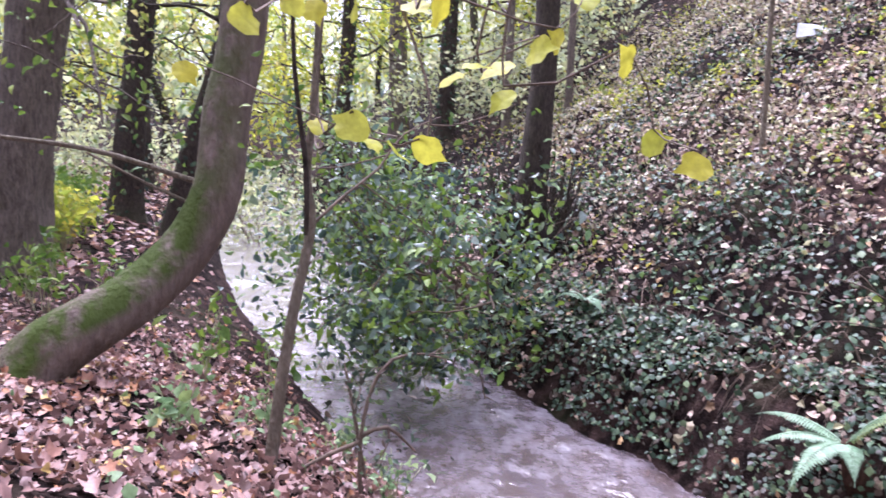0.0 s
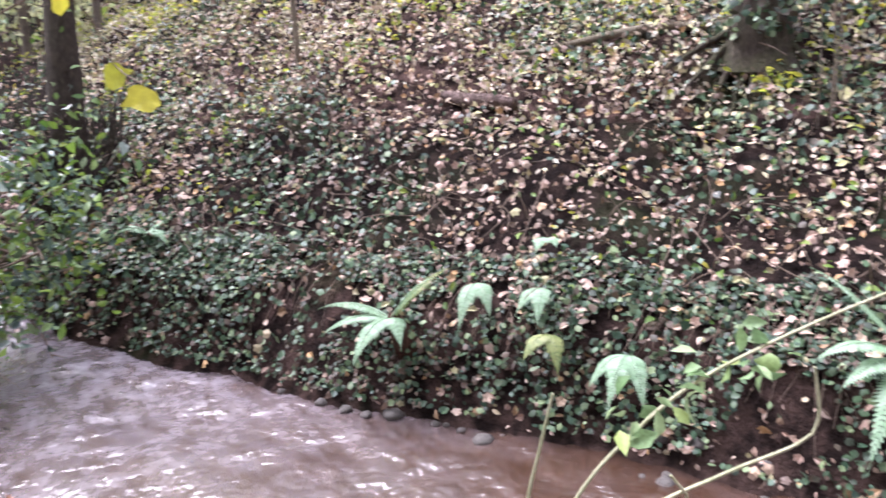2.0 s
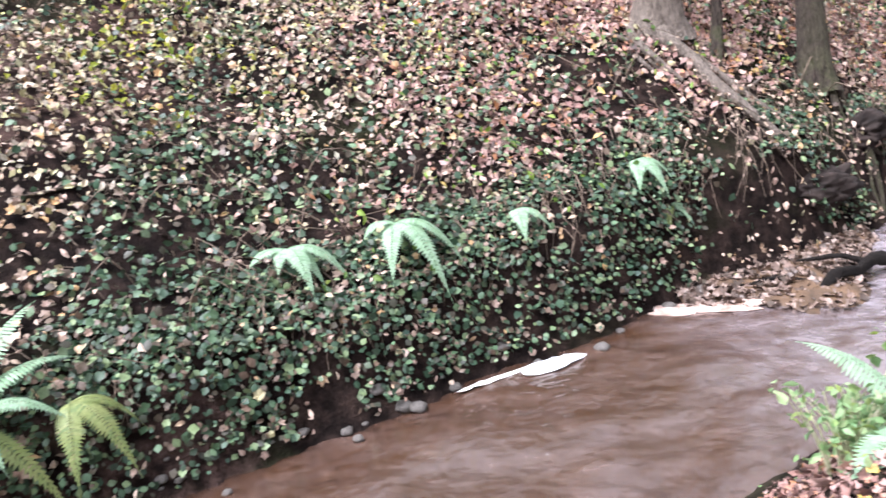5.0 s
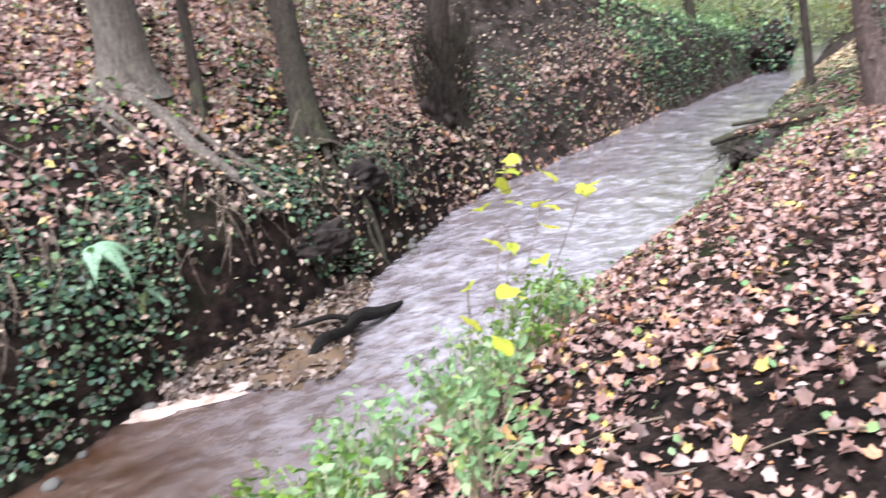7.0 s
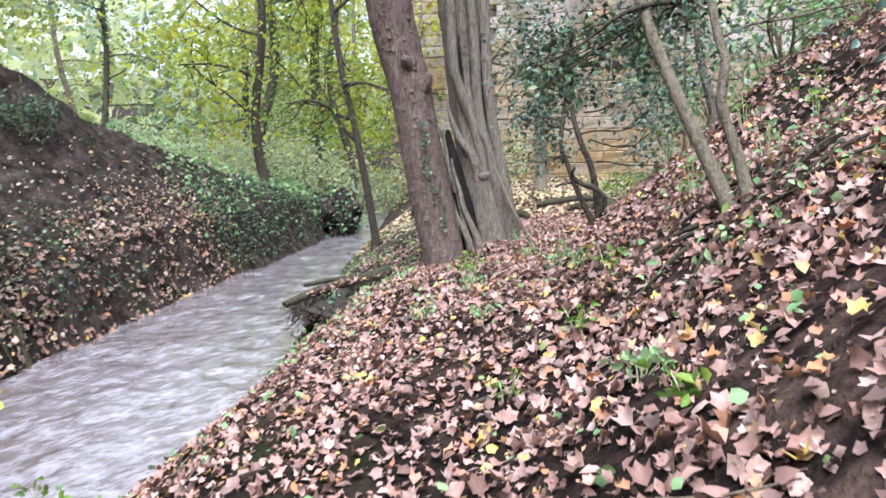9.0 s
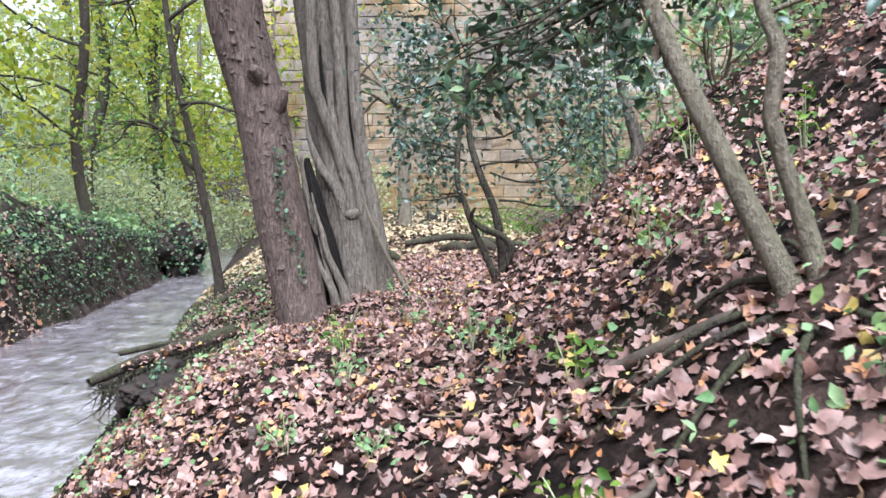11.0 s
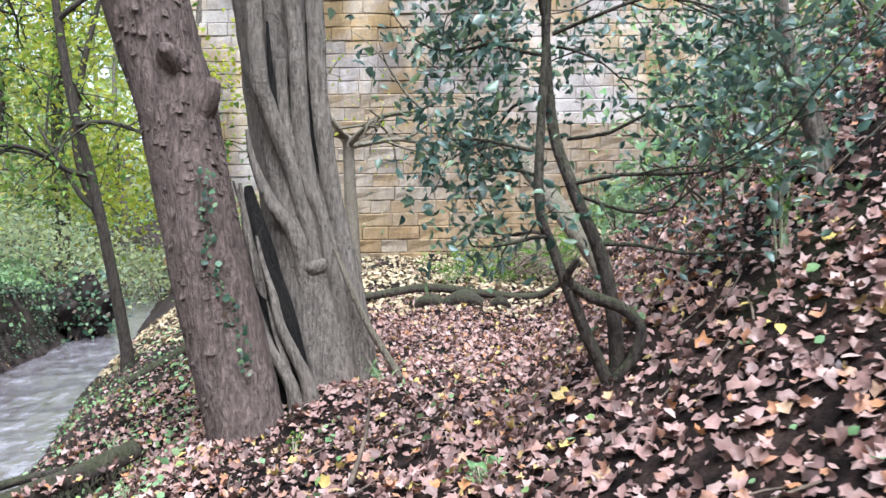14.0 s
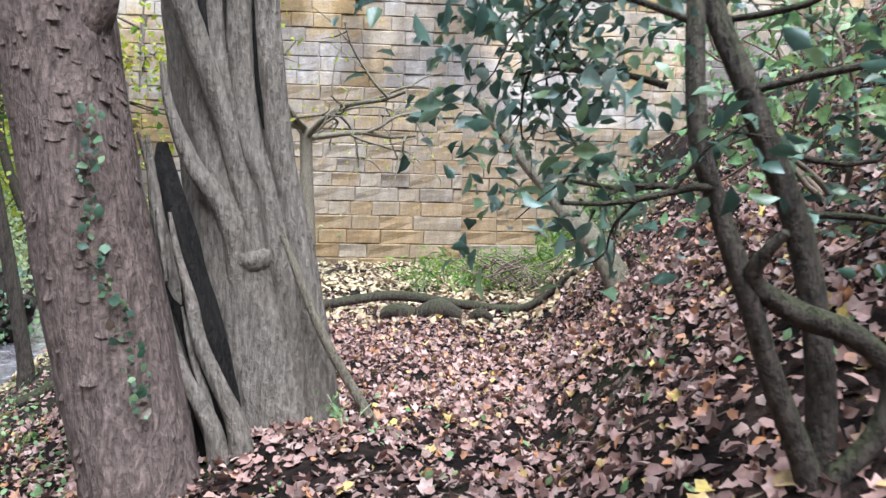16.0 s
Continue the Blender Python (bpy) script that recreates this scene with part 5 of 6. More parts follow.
# shrubs on the slope and on the bare bank
for k, (x, y, s, n_, mat, lab) in enumerate(((15.9, -12.0, 0.6, 900, IVY, "dark bush on the crest of the bare bank"), (1.6, -13.6, 0.9, 1300, GREEN, "yellow-green bramble on the slope"), (0.6, -11.5, 0.9, 1100, LIME, "yellow-green bramble on the slope"),
                                            (2.6, -15.0, 1.0, 900, WEED, "pale green bush on the slope"), (3.2, -12.8, 0.6, 420, WEED, "straggling pale bush on the slope"), (2.3, -11.2, 0.6, 420, WEED, "straggling pale bramble on the slope"), (-6.6, 14.5, 0.8, 900, GREEN, "leafy bush by the far path"), (3.6, -19.5, 0.8, 800, DUSK, "grey-green bush before the wall"), (5.4, -23.4, 0.5, 600, GREEN, "low green bush before the wall"))):
    z = ground_z(x, y)
    ob = thing("bush", (x, y, z), lab, "bush")
    gs, gl = Geo(), Geo()
    tips = []
    for q in range(7):
        a = q * 0.9
        tips += branchy(gs, (x, y, z - 0.1), (math.cos(a) * 0.8, math.sin(a) * 0.8, 0.8), s * 1.4, 0.02, 1, 700 + k * 10 + q, 0, 4)
    cloud(gl, tips, s * 0.25, n_, 0.09)
    part("stem", gs, TWIG, ob)
    part("leaves", gl, mat, ob)


# ---- logs, branches, debris ----
BRANCHES = ((((2.6, -3.65), (2.4, -3.75), (2.2, -3.83), (1.95, -4.0)), 0.022), (((3.2, -7.1), (3.02, -7.03), (2.84, -6.93), (2.5, -6.8)), 0.03), (((3.2, -6.05), (3.11, -6.11), (2.91, -6.14), (2.8, -6.3)), 0.015), (((3.6, -5.6), (3.4, -5.7), (3.1, -5.6)), 0.014), (((4.6, -12.3), (4.4, -12.6), (4.2, -12.8)), 0.015),
            (((4.9, -8.6), (4.7, -8.9), (4.65, -9.3)), 0.012), (((8.3, -13.3), (7.9, -13.6), (7.6, -14.2)), 0.03), (((6.9, 7.0), (7.1, 6.3), (7.4, 5.6)), 0.02), (((6.0, 6.9), (5.8, 7.4), (5.5, 7.8)), 0.015), (((7.8, 4.2), (8.2, 3.6), (8.5, 3.0)), 0.02))


def log(name, label, line, radii, mat=DEADWOOD, seg=10, rough=0.18, category="log", group=""):
    gl = Geo()
    tube(gl, line, radii, seg, 0.1, rough, seed=len(label))
    return solo(name, gl, mat, label, category, group)


log("overhanging_log", "dark log lying over the undercut bank", ((8.67, -10.61, 0.95), (8.44, -11.2, 1.07), (8.08, -11.72, 1.16), (7.82, -12.13, 1.26)), (0.045, 0.075, 0.09, 0.09), BARK_DARK)
log("dead_branch", "thin dark branch beside the overhanging log", ((8.75, -11.2, 1.12), (8.5, -11.5, 1.16), (8.3, -11.9, 1.15)), (0.03, 0.035, 0.03), BARK_DARK)
gt = Geo()
for k in range(80):
    s = rng.random()
    x, y = 8.6 - 0.75 * s + 0.08 * rng.normal(), -10.75 - 1.25 * s + 0.08 * rng.normal()
    z = 0.92 + 0.25 * s
    l = 0.12 + 0.5 * rng.random() ** 2
    tube(gt, ((x, y, z), (x + 0.08 * rng.normal(), y + 0.1 * rng.random(), z - l * 0.4), (x + 0.16 * rng.normal(), y + 0.1 + 0.08 * rng.normal(), z - l * 0.75), (x + 0.2 * rng.normal(), y + 0.1 * rng.normal(), z - l)), (0.011, 0.003), 4, 0.1, 0.1)
solo("root_fringe", gt, BARK_DARK, "fringe of dark roots under the undercut bank", "roots")


def clod(name, x, y, z, sx, sy, sz, mat, label, category, seed, amount=0.5):
    """A rough lump of earth or rock."""
    bm = bmesh.new()
    bmesh.ops.create_icosphere(bm, subdivisions=5, radius=1)
    shift = Vector((seed * 5.7, seed * 1.3, 0))
    for v_ in bm.verts:
        d = v_.co.copy()
        v_.co *= 1 + amount * noise.noise(d * 1.4 + shift) + amount * 0.55 * noise.noise(d * 4.1 + shift) + amount * 0.3 * noise.noise(d * 10 + shift)
        v_.co = Vector((v_.co.x * sx, v_.co.y * sy, v_.co.z * sz))
    me = bpy.data.meshes.new(name)
    bm.to_mesh(me)
    bm.free()
    me.materials.append(mat)
    me.shade_smooth()
    ob = new(name, me)
    ob.location = (x, y, z)
    return tagged(ob, label, category)


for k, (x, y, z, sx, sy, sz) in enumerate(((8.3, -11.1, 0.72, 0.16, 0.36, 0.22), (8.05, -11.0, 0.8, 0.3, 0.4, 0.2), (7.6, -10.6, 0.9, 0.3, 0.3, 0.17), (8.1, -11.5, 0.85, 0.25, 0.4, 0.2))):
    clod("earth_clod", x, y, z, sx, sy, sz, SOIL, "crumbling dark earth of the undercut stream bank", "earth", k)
# these lumps fill the root hollows, dark in place of their shade
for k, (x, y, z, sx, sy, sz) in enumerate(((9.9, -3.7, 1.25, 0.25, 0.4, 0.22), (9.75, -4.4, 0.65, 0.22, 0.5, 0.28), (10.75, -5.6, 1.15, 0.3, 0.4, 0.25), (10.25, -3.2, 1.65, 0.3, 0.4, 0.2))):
    clod("earth_clod", x, y, z, sx, sy, sz, SOIL, "dark earth lump standing for hollow shade under the roots", "earth", 20 + k)
g = Geo()
for k in range(240):
    s = rng.random()
    x, y, z = 8.60 - 0.72 * s + 0.04 * rng.normal(), -10.75 - 1.2 * s, 0.93 + 0.25 * s
    l = 0.12 + 0.45 * rng.random() ** 1.5
    tube(g, ((x, y, z), (x + 0.05 * rng.normal(), y + 0.05 * rng.normal(), z - l * 0.5), (x + 0.09 * rng.normal(), y + 0.09 * rng.normal(), z - l)), (0.012 * rng.random() + 0.004, 0.003), 4, 0.2, 0.3)
solo("root_fringe", g, BARK_DARK, "black fringe of roots hanging under the log", "roots", kind="stuff")
g = Geo()
n = 120
s = rng.random(n)
top = np.stack((8.50 - 0.6 * s + 0.10 * rng.normal(size=n) - 0.05, -10.95 - 1.1 * s + 0.1 * rng.normal(size=n), 1.06 + 0.2 * s + 0.02 * rng.random(n)), -1)
scatter(g, top, turns(n, np.array((0, 0, 1.0)), 0.4), 0.04 + 0.04 * rng.random(n), LOBED + OVAL)
solo("log_leaves", g, LITTER, "fallen leaves heaped along the overhanging log", "leaf litter", kind="stuff")
g = Geo()
n = 150
s = rng.random(n)
scatter(g, np.stack((8.12 + 0.05 * rng.normal(size=n) - 0.25 * s, -11.05 + 0.06 * rng.normal(size=n) + 0.35 * s, 1.12 - 0.6 * s), -1), turns(n, np.array((-0.4, 0.8, 0.3)), 0.5), 0.03 + 0.03 * rng.random(n), IVYLEAF)
solo("trailing_ivy", g, IVY, "ivy trailing down from the log", "ivy", kind="stuff")
log("fallen_log", "long thin fallen log across the clearing", [(x, y, ground_z(x, y) + h) for x, y, h in ((8.0, -19.6, 0.12), (6.9, -19.7, 0.2), (5.8, -19.8, 0.12), (4.9, -19.6, 0.1), (4.2, -19.2, 0.08))], (0.07, 0.075, 0.07, 0.05), BARK_DARK)
log("fallen_log", "short dark fallen log by the stream", [(x, y, ground_z(x, y) + 0.1) for x, y in ((10.5, -16.2), (9.6, -16.8), (8.9, -17.3))], (0.06, 0.08, 0.07), BARK_DARK)
log("fallen_log", "dark log in the far clearing", [(x, y, ground_z(x, y) + 0.15) for x, y in ((12.5, -21.5), (11.2, -21.8), (10.2, -22))], (0.1, 0.14, 0.12), BARK_DARK)
log("dead_tree", "pale dead trunk leaning from the slope", ((3.9, -16.3, 2.2), (4.03, -16.42, 2.52), (4.43, -16.75, 3.05), (4.85, -17.1, 3.6), (5.5, -17.5, 4.4)), (0.14, 0.13, 0.12, 0.11, 0.07), BARK_PALE)
log("leaning_stick", "thin stick leaning on the twin tree", ((6.38, -12.90, 2.83), (6.15, -12.98, 2.23), (5.98, -13.05, 1.9), (5.84, -13.09, ground_z(5.84, -13.09))), (0.02, 0.028, 0.03, 0.03), BARK_PALE, category="stick")
for k, (x, y, r) in enumerate(((6.05, -18.5, 0.28), (6.6, -18.6, 0.24), (7.6, -17.4, 0.2), (5.5, -18.7, 0.14))):
    gt = Geo()
    z = ground_z(x, y)
    tube(gt, ((x - r, y, z + 0.05), (x, y + 0.05, z + 0.14), (x + r, y, z + 0.06)), (r * 0.35, r * 0.6, r * 0.4), 10, 0.08, 0.35, seed=k)
    solo("rotten_stump", gt, BARK_DARK, "dark rotten lump of wood among leaves", "stump", "rotten wood in the clearing")
log("curved_log", "short curved brown log on the ivy slope", [(x, y, ground_z(x, y) + 0.08) for x, y in ((5.64, 9.66), (5.72, 9.2), (5.82, 8.88), (5.95, 8.6))], (0.05, 0.09, 0.09, 0.07), BARK_TWIN)
log("long_branch", "long bare branch lying on the hillside", [(x, y, ground_z(x, y) + 0.1) for x, y in ((6.4, 9.6), (6.63, 8.9), (7.4, 8.0), (8.06, 7.4), (8.9, 6.6))], (0.02, 0.04, 0.05, 0.05, 0.03), BARK_PALE, category="branch")
log("dark_driftwood", "dark driftwood beside the gravel bar", ((8.75, -5.0, 0.04), (8.55, -4.6, 0.10), (8.48, -4.3, 0.17), (8.34, -4.05, 0.11), (8.3, -3.8, 0.13), (8.1, -3.45, 0.03)), (0.02, 0.05, 0.075, 0.05, 0.06, 0.02), DRIFTWOOD_AND_SHADE, 12, 0.5)
log("dark_driftwood", "forked black driftwood stick beside the gravel bar", ((8.5, -4.3, 0.1), (8.62, -4.05, 0.2), (8.66, -3.8, 0.2), (8.8, -3.6, 0.15)), (0.04, 0.03, 0.025, 0.01), DRIFTWOOD_AND_SHADE, 8, 0.4)
log("dark_driftwood", "sunken dark branch along the gravel bar", ((8.3, -3.6, 0.06), (8.5, -3.2, 0.1), (8.45, -2.85, 0.08), (8.6, -2.5, 0.06)), (0.015, 0.03, 0.025, 0.01), DRIFTWOOD_AND_SHADE, 8, 0.4)
stump = thing("ivy_stump", foot(7.95, 6.9), "ivy-clad stump with roots over a dark hollow", "stump")
gt = Geo()
zb = ground_z(7.95, 6.9)
tube(gt, ((7.95, 6.9, zb - 0.2), (7.9, 6.85, zb + 0.4), (7.95, 6.9, zb + 1.4), (8.0, 7.0, zb + 3.2)), (0.3, 0.22, 0.2, 0.15), 14, 0.1, 0.2, 0.7)
part("trunk", gt, BARK_DARK, stump)
gt = Geo()
for k in range(9):
    a = 2.4 + 2.4 * k / 8
    line = [(7.95 + d * math.cos(a + 0.2 * d), 6.9 + d * math.sin(a + 0.2 * d), ground_z(7.95 + d * math.cos(a), 6.9 + d * math.sin(a)) + h) for d, h in ((0.15, 0.3), (0.5, 0.12), (0.9, 0.03))]
    tube(gt, line, (0.06, 0.02), 6, 0.1, 0.15)
part("root", gt, BARK_DARK, stump)
gt = Geo()
sp = np.stack((7.78 + 0.2 * rng.normal(size=1100), 6.75 + 0.2 * rng.normal(size=1100), zb + 0.1 + 2.2 * rng.random(1100)), -1)
scatter(gt, sp, turns(1100, np.array((-0.8, -0.4, 0.3)), 0.5), 0.06 + 0.06 * rng.random(1100), IVYLEAF)
part("ivy", gt, IVY, stump)
clump("bright_seedling", 7.5, 6.45, 50, 0.08, 0.3, LIME, "bright yellow-green seedling on the hillside", 77)
for k in range(5):
    gt = Geo()
    x, y = 7.45 + 0.07 * k, 5.75 + 0.12 * rng.random()
    z = ground_z(x, y)
    tube(gt, ((x, y, z - 0.05), (x + 0.02 * rng.normal(), y, z + 0.5), (x + 0.1 * rng.normal(), y + 0.05, z + 1.1 + 0.3 * rng.random())), (0.009, 0.004), 5, 0.2)
    solo("dead_stalk", gt, BARK_PALE, "upright pale dead stalk on the hillside", "stalk", "dead stalks")
b0 = foot(4.76, 12.2)
log("thin_sapling", "very thin pale sapling on the hillside", (b0, (4.75, 12.2, b0[2] + 1.5), (4.72, 12.2, b0[2] + 3.5), (4.7, 12.3, b0[2] + 6)), (0.04, 0.035, 0.03, 0.015), BARK_PALE, category="sapling")

for k, (pts, r) in enumerate(BRANCHES):
    log("fallen_branch", "dead branch lying among the fallen leaves", [(x, y, ground_z(x, y) + r * 0.9) for x, y in pts], (r * 0.7, r, r * 0.9, r * 0.4), DEADWOOD, 8, 0.2, "branch", "dead branches by the path")
# pale canes that arch over the stream
for k, (line, r0) in enumerate(((((2.55, 4.1, 0.55), (2.6, 4.09, 1.01), (2.65, 4.06, 1.28), (2.7, 4.02, 1.57)), 0.010), (((2.6, 4.0, 0.6), (2.78, 3.95, 1.05), (3.04, 3.85, 1.35), (3.32, 3.69, 1.61), (3.77, 3.4, 1.88), (4.2, 3.1, 2.1)), 0.009), (((2.6, 3.7, 0.7), (2.83, 3.63, 1.09), (3.14, 3.43, 1.3), (3.39, 3.27, 1.43), (3.43, 3.21, 1.55), (3.41, 3.23, 1.78)), 0.009),
                                (((2.8, 3.6, 0.8), (3.0, 3.5, 1.15), (2.95, 3.55, 1.3)), 0.01))):
    cane = thing("cane", line[0], "pale green arching woody cane over the stream", "cane", "canes on the near bank")
    gt = Geo()
    c_ = tube(gt, line, (r0, r0 * 0.9, r0 * 0.6), 8, 0.05, 0.06)
    part("stem", gt, CANE, cane)
    if k == 1:
        gt = Geo()
        cloud(gt, c_[len(c_) // 3:len(c_) // 3 * 2], 0.1, 34, 0.11)
        part("leaves", gt, WEED, cane)
clump("weed", 2.7, 3.6, 40, 0.09, 0.3, WEED, "pale leafy shoots on the near bank", 260)

# foam, plastic, stones and gravel at the water's edge
def blob(name, x, y, w, d, turn_deg, h, mat, label, category, seed):
    gb = Geo()
    r = np.random.default_rng(seed)
    a = np.linspace(0, 2 * np.pi, 28, endpoint=False)
    k = 1 + 0.25 * np.interp(a, np.linspace(0, 2 * np.pi, 9), np.append(q := r.normal(size=8), q[0]))
    t = radians(turn_deg)
    rings = [np.zeros((0, 3))]
    for s, zz_ in ((1.0, 0.012), (0.85, h * 0.75), (0.5, h), (0.02, h * 1.05)):
        u_, w_ = a * 0 + w * s * k * np.cos(a), d * s * k * np.sin(a)
        rings.append(np.stack((x + u_ * math.cos(t) - w_ * math.sin(t), y + u_ * math.sin(t) + w_ * math.cos(t), water_level(y) + zz_ + 0.006 * r.normal(size=28)), -1))
    i, j = np.meshgrid(np.arange(3), np.arange(28), indexing="ij")
    gb.add(np.vstack(rings), np.stack((i * 28 + j, i * 28 + (j + 1) % 28, (i + 1) * 28 + (j + 1) % 28, (i + 1) * 28 + j), -1).reshape(-1, 4))
    return solo(name, gb, mat, label, category)


blob("plastic_sheet", 7.40, -0.45, 0.30, 0.11, 105, 0.05, PLASTIC, "white crumpled plastic floating by the bank", "litter", 1)
blob("foam_raft", 8.22, -2.0, 0.58, 0.18, 70, 0.03, PINKFOAM, "raft of pinkish foam and leaf scum", "foam", 2)
blob("foam_raft", 8.15, -2.75, 0.28, 0.10, 80, 0.04, PINKFOAM, "raft of pale foam by the gravel bar", "foam", 3)
blob("foam_raft", 8.28, -1.45, 0.25, 0.05, 110, 0.025, FOAM, "thin streak of white foam at the bank", "foam", 4)
blob("foam_raft", 7.25, 0.2, 0.45, 0.03, 112, 0.025, FOAM, "thin streak of white foam at the bank", "foam", 5)
gt = Geo()
sheet = ((0, 0), (0.5, 0.1), (0.9, 0.45), (0.55, 0.5), (0.1, 0.25))
zl = ground_z(6.4, 14.8)
gt.add([(6.2 + u_ * 0.8, 14.7 + v_ * 0.6, zl + 0.08 + 0.25 * v_ + 0.05 * k) for k, (u_, v_) in enumerate(sheet)] + [(6.55, 14.85, zl + 0.3)], [(k, (k + 1) % 5, 5) for k in range(5)])
solo("litter_sheet", gt, PLASTIC, "crumpled white plastic litter on the hillside", "litter", smooth=False)


def stone_mesh(seed):
    bm = bmesh.new()
    bmesh.ops.create_icosphere(bm, subdivisions=2, radius=1)
    r = np.random.default_rng(seed)
    for v_ in bm.verts:
        v_.co *= 0.8 + 0.3 * noise.noise(v_.co * 1.3 + Vector((seed * 3.1, 0, 0)))
        v_.co.z *= 0.55
    me = bpy.data.meshes.new("stone")
    bm.to_mesh(me)
    bm.free()
    me.materials.append(STONE)
    me.shade_smooth()
    return me


stones = [stone_mesh(k) for k in range(5)]
for k in range(90):
    y = -7 + 15.5 * rng.random()
    x = edge_e(np.array(y)) - 0.28 + 0.45 * rng.random() - (0.9 * rng.random() if -5 < y < -2.4 else 0)
    s = 0.03 + 0.09 * rng.random() ** 2
    ob = new("stone", stones[k % 5])
    ob.matrix_world = pose(float(x), y, ground_z(x, y) + s * 0.15, 0, 0, 360 * rng.random()) @ Matrix.Scale(s, 4)
    tagged(ob, "dark wet rounded stone at the water's edge", "stone", "stones at the water's edge")

# leaf-covered gravel bar
by, bx = np.meshgrid(np.linspace(-5.0, -2.1, 40), np.linspace(0, 1, 20), indexing="ij")
wid = 0.25 + 1.15 * np.exp(-((by + 3.6) / 0.95) ** 2)
BX = edge_e(by) + 0.25 - (wid + 0.25) * bx
BZ = 0.14 * np.clip(1 - bx ** 3, 0, 1) - 0.05 + 0.05 * hash_noise(BX, by, 0.25, 6)
g = Geo()
ii, jj = np.meshgrid(np.arange(39), np.arange(19), indexing="ij")
g.add(np.stack((BX, by, BZ), -1), np.stack((ii * 20 + jj, (ii + 1) * 20 + jj, (ii + 1) * 20 + jj + 1, ii * 20 + jj + 1), -1).reshape(-1, 4))
solo("gravel_bar", g, MUD, "low muddy gravel bar strewn with leaves", "gravel bar", kind="structure")
n = 900
u1, u2 = rng.random(n), rng.random(n) ** 0.8
y1 = -5.0 + 2.9 * u1
w1 = 0.25 + 1.15 * np.exp(-((y1 + 3.6) / 0.95) ** 2)
x1 = edge_e(y1) + 0.25 - (w1 + 0.2) * u2
z1 = 0.14 * np.clip(1 - u2 ** 3, 0, 1) - 0.02
g = Geo()
scatter(g, np.stack((x1, y1, np.maximum(z1, 0.02)), -1), turns(n, np.array((0, 0, 1.0)), 0.35), 0.06 + 0.06 * rng.random(n), LOBED + OVAL)
solo("bar_leaves", g, WETLEAF, "wet brown leaves on the gravel bar", "leaf litter", kind="stuff")


# ---- woodland behind ----
# bushes in the haze-pale leaf colours, added to brighten the background
under = thing("undergrowth_bush", (60, -140, 0), "pale yellow-green undergrowth bush in the woodland", "bush", "undergrowth in the woodland")
gs, gl = Geo(), Geo()
tips = []
for q in range(8):
    a = q * 0.8
    tips += branchy(gs, (60, -140, -0.1), (math.cos(a) * 0.7, math.sin(a) * 0.7, 0.9), 2.0, 0.02, 1, 900 + q, 0, 4)
cloud(gl, tips, 0.45, 1100, 0.17, KITE)
part("stem", gs, TWIG, under)
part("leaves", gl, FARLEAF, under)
for k, (x, y) in enumerate(((19.5, -26.5), (21, -33), (18.6, -31), (25, -29.5), (23.5, -36), (28, -32), (17.2, -38), (21, -22.5), (26, -23), (30, -27), (31, -40), (14.3, -30.5), (13.0, -33.5), (-8, 28), (-11, 26), (-6.5, 31), (-13, 18), (2.4, 30), (-3.2, 33), (1.0, 36), (-9.5, 20), (0.3, -15.5), (-0.6, -13.0), (2.5, 22), (4.2, 25), (0.6, 25.5), (-4.6, 22), (6, 29))):
    copy_thing(under, pose(x, y, ground_z(x, y) - 0.05, 0, 0, k * 67))
for o in (*under.children_recursive, under):
    bpy.data.objects.remove(o)
protos = []
for k, (mat, bark, hgt, r0, n_, ivy) in enumerate(((LIME, BARK_GREY, 13, 0.2, 2600, 0), (MIXED, BARK_DARK, 14, 0.25, 2600, 700), (DUSK, BARK_DARK, 11, 0.18, 2600, 500), (LIME, BARK_DARK, 12, 0.16, 2400, 0))):
    ox, oy = 60 + k * 8, -120
    z0 = ground_z(ox, oy)
    line = [(ox, oy, z0 - 0.3), (ox + 0.2, oy, z0 + 2), (ox + 0.7 * (-1) ** k, oy + 0.3, z0 + 6), (ox + 0.5, oy + 0.2, z0 + hgt)]
    protos.append(trunk_tree("background_tree", ("tall yellow-green autumn tree in the woodland", "ivy-clad dark woodland tree with thinning leaves", "grey-green understorey tree in the woodland", "slim tree with bright lime-yellow leaves")[k], line, (r0, r0 * 0.85, r0 * 0.7, r0 * 0.25), bark, 8, 0.1, 0.4, 8, mat, 0.22, n_, 0.85, ivy=ivy, seed=600 + k, low=0.16, reach=2.8, group="woodland trees", shapes_of=KITE, forks=1))
spots = [(17.7, -21.4, 3), (23.3, -28.3, 1), (22.0, -30.3, 1), (19.7, -29.2, 3), (30, -36, 0), (17.5, -33, 0), (20, -37, 0), (15.5, -36.5, 3), (33, -28, 2), (36, -42, 1), (28, -44, 0), (22, -48, 3), (16.5, -45, 2), (38, -24, 1), (42, -34, 0), (33, -50, 0), (40, -52, 2),
         (-12, 22, 0), (-15, 30, 3), (-9, 34, 0), (-5, 36, 3), (-1, 40, 0), (3, 33, 2), (6, 38, 1), (-14, 40, 1), (-20, 24, 2), (8, 28, 0), (-4, 48, 2), (5, 48, 3), (-10, 50, 0), (12, 34, 3), (-18, 14, 0), (1, 27, 3),
         (-8, -17, 1), (-4, -24, 3), (-11, -9, 0), (-14, -2, 2), (17, -10, 1), (20, -4, 2), (21, 4, 0), (19, 13, 1), (15, 22, 0), (-7, 3, 0), (25, -14, 0)]
for k, (x, y, kind_) in enumerate(spots):
    copy_thing(protos[kind_], pose(x, y, ground_z(x, y) - 0.15, 3 * math.sin(k * 2.1), 3 * math.cos(k * 1.7), k * 77 % 360))
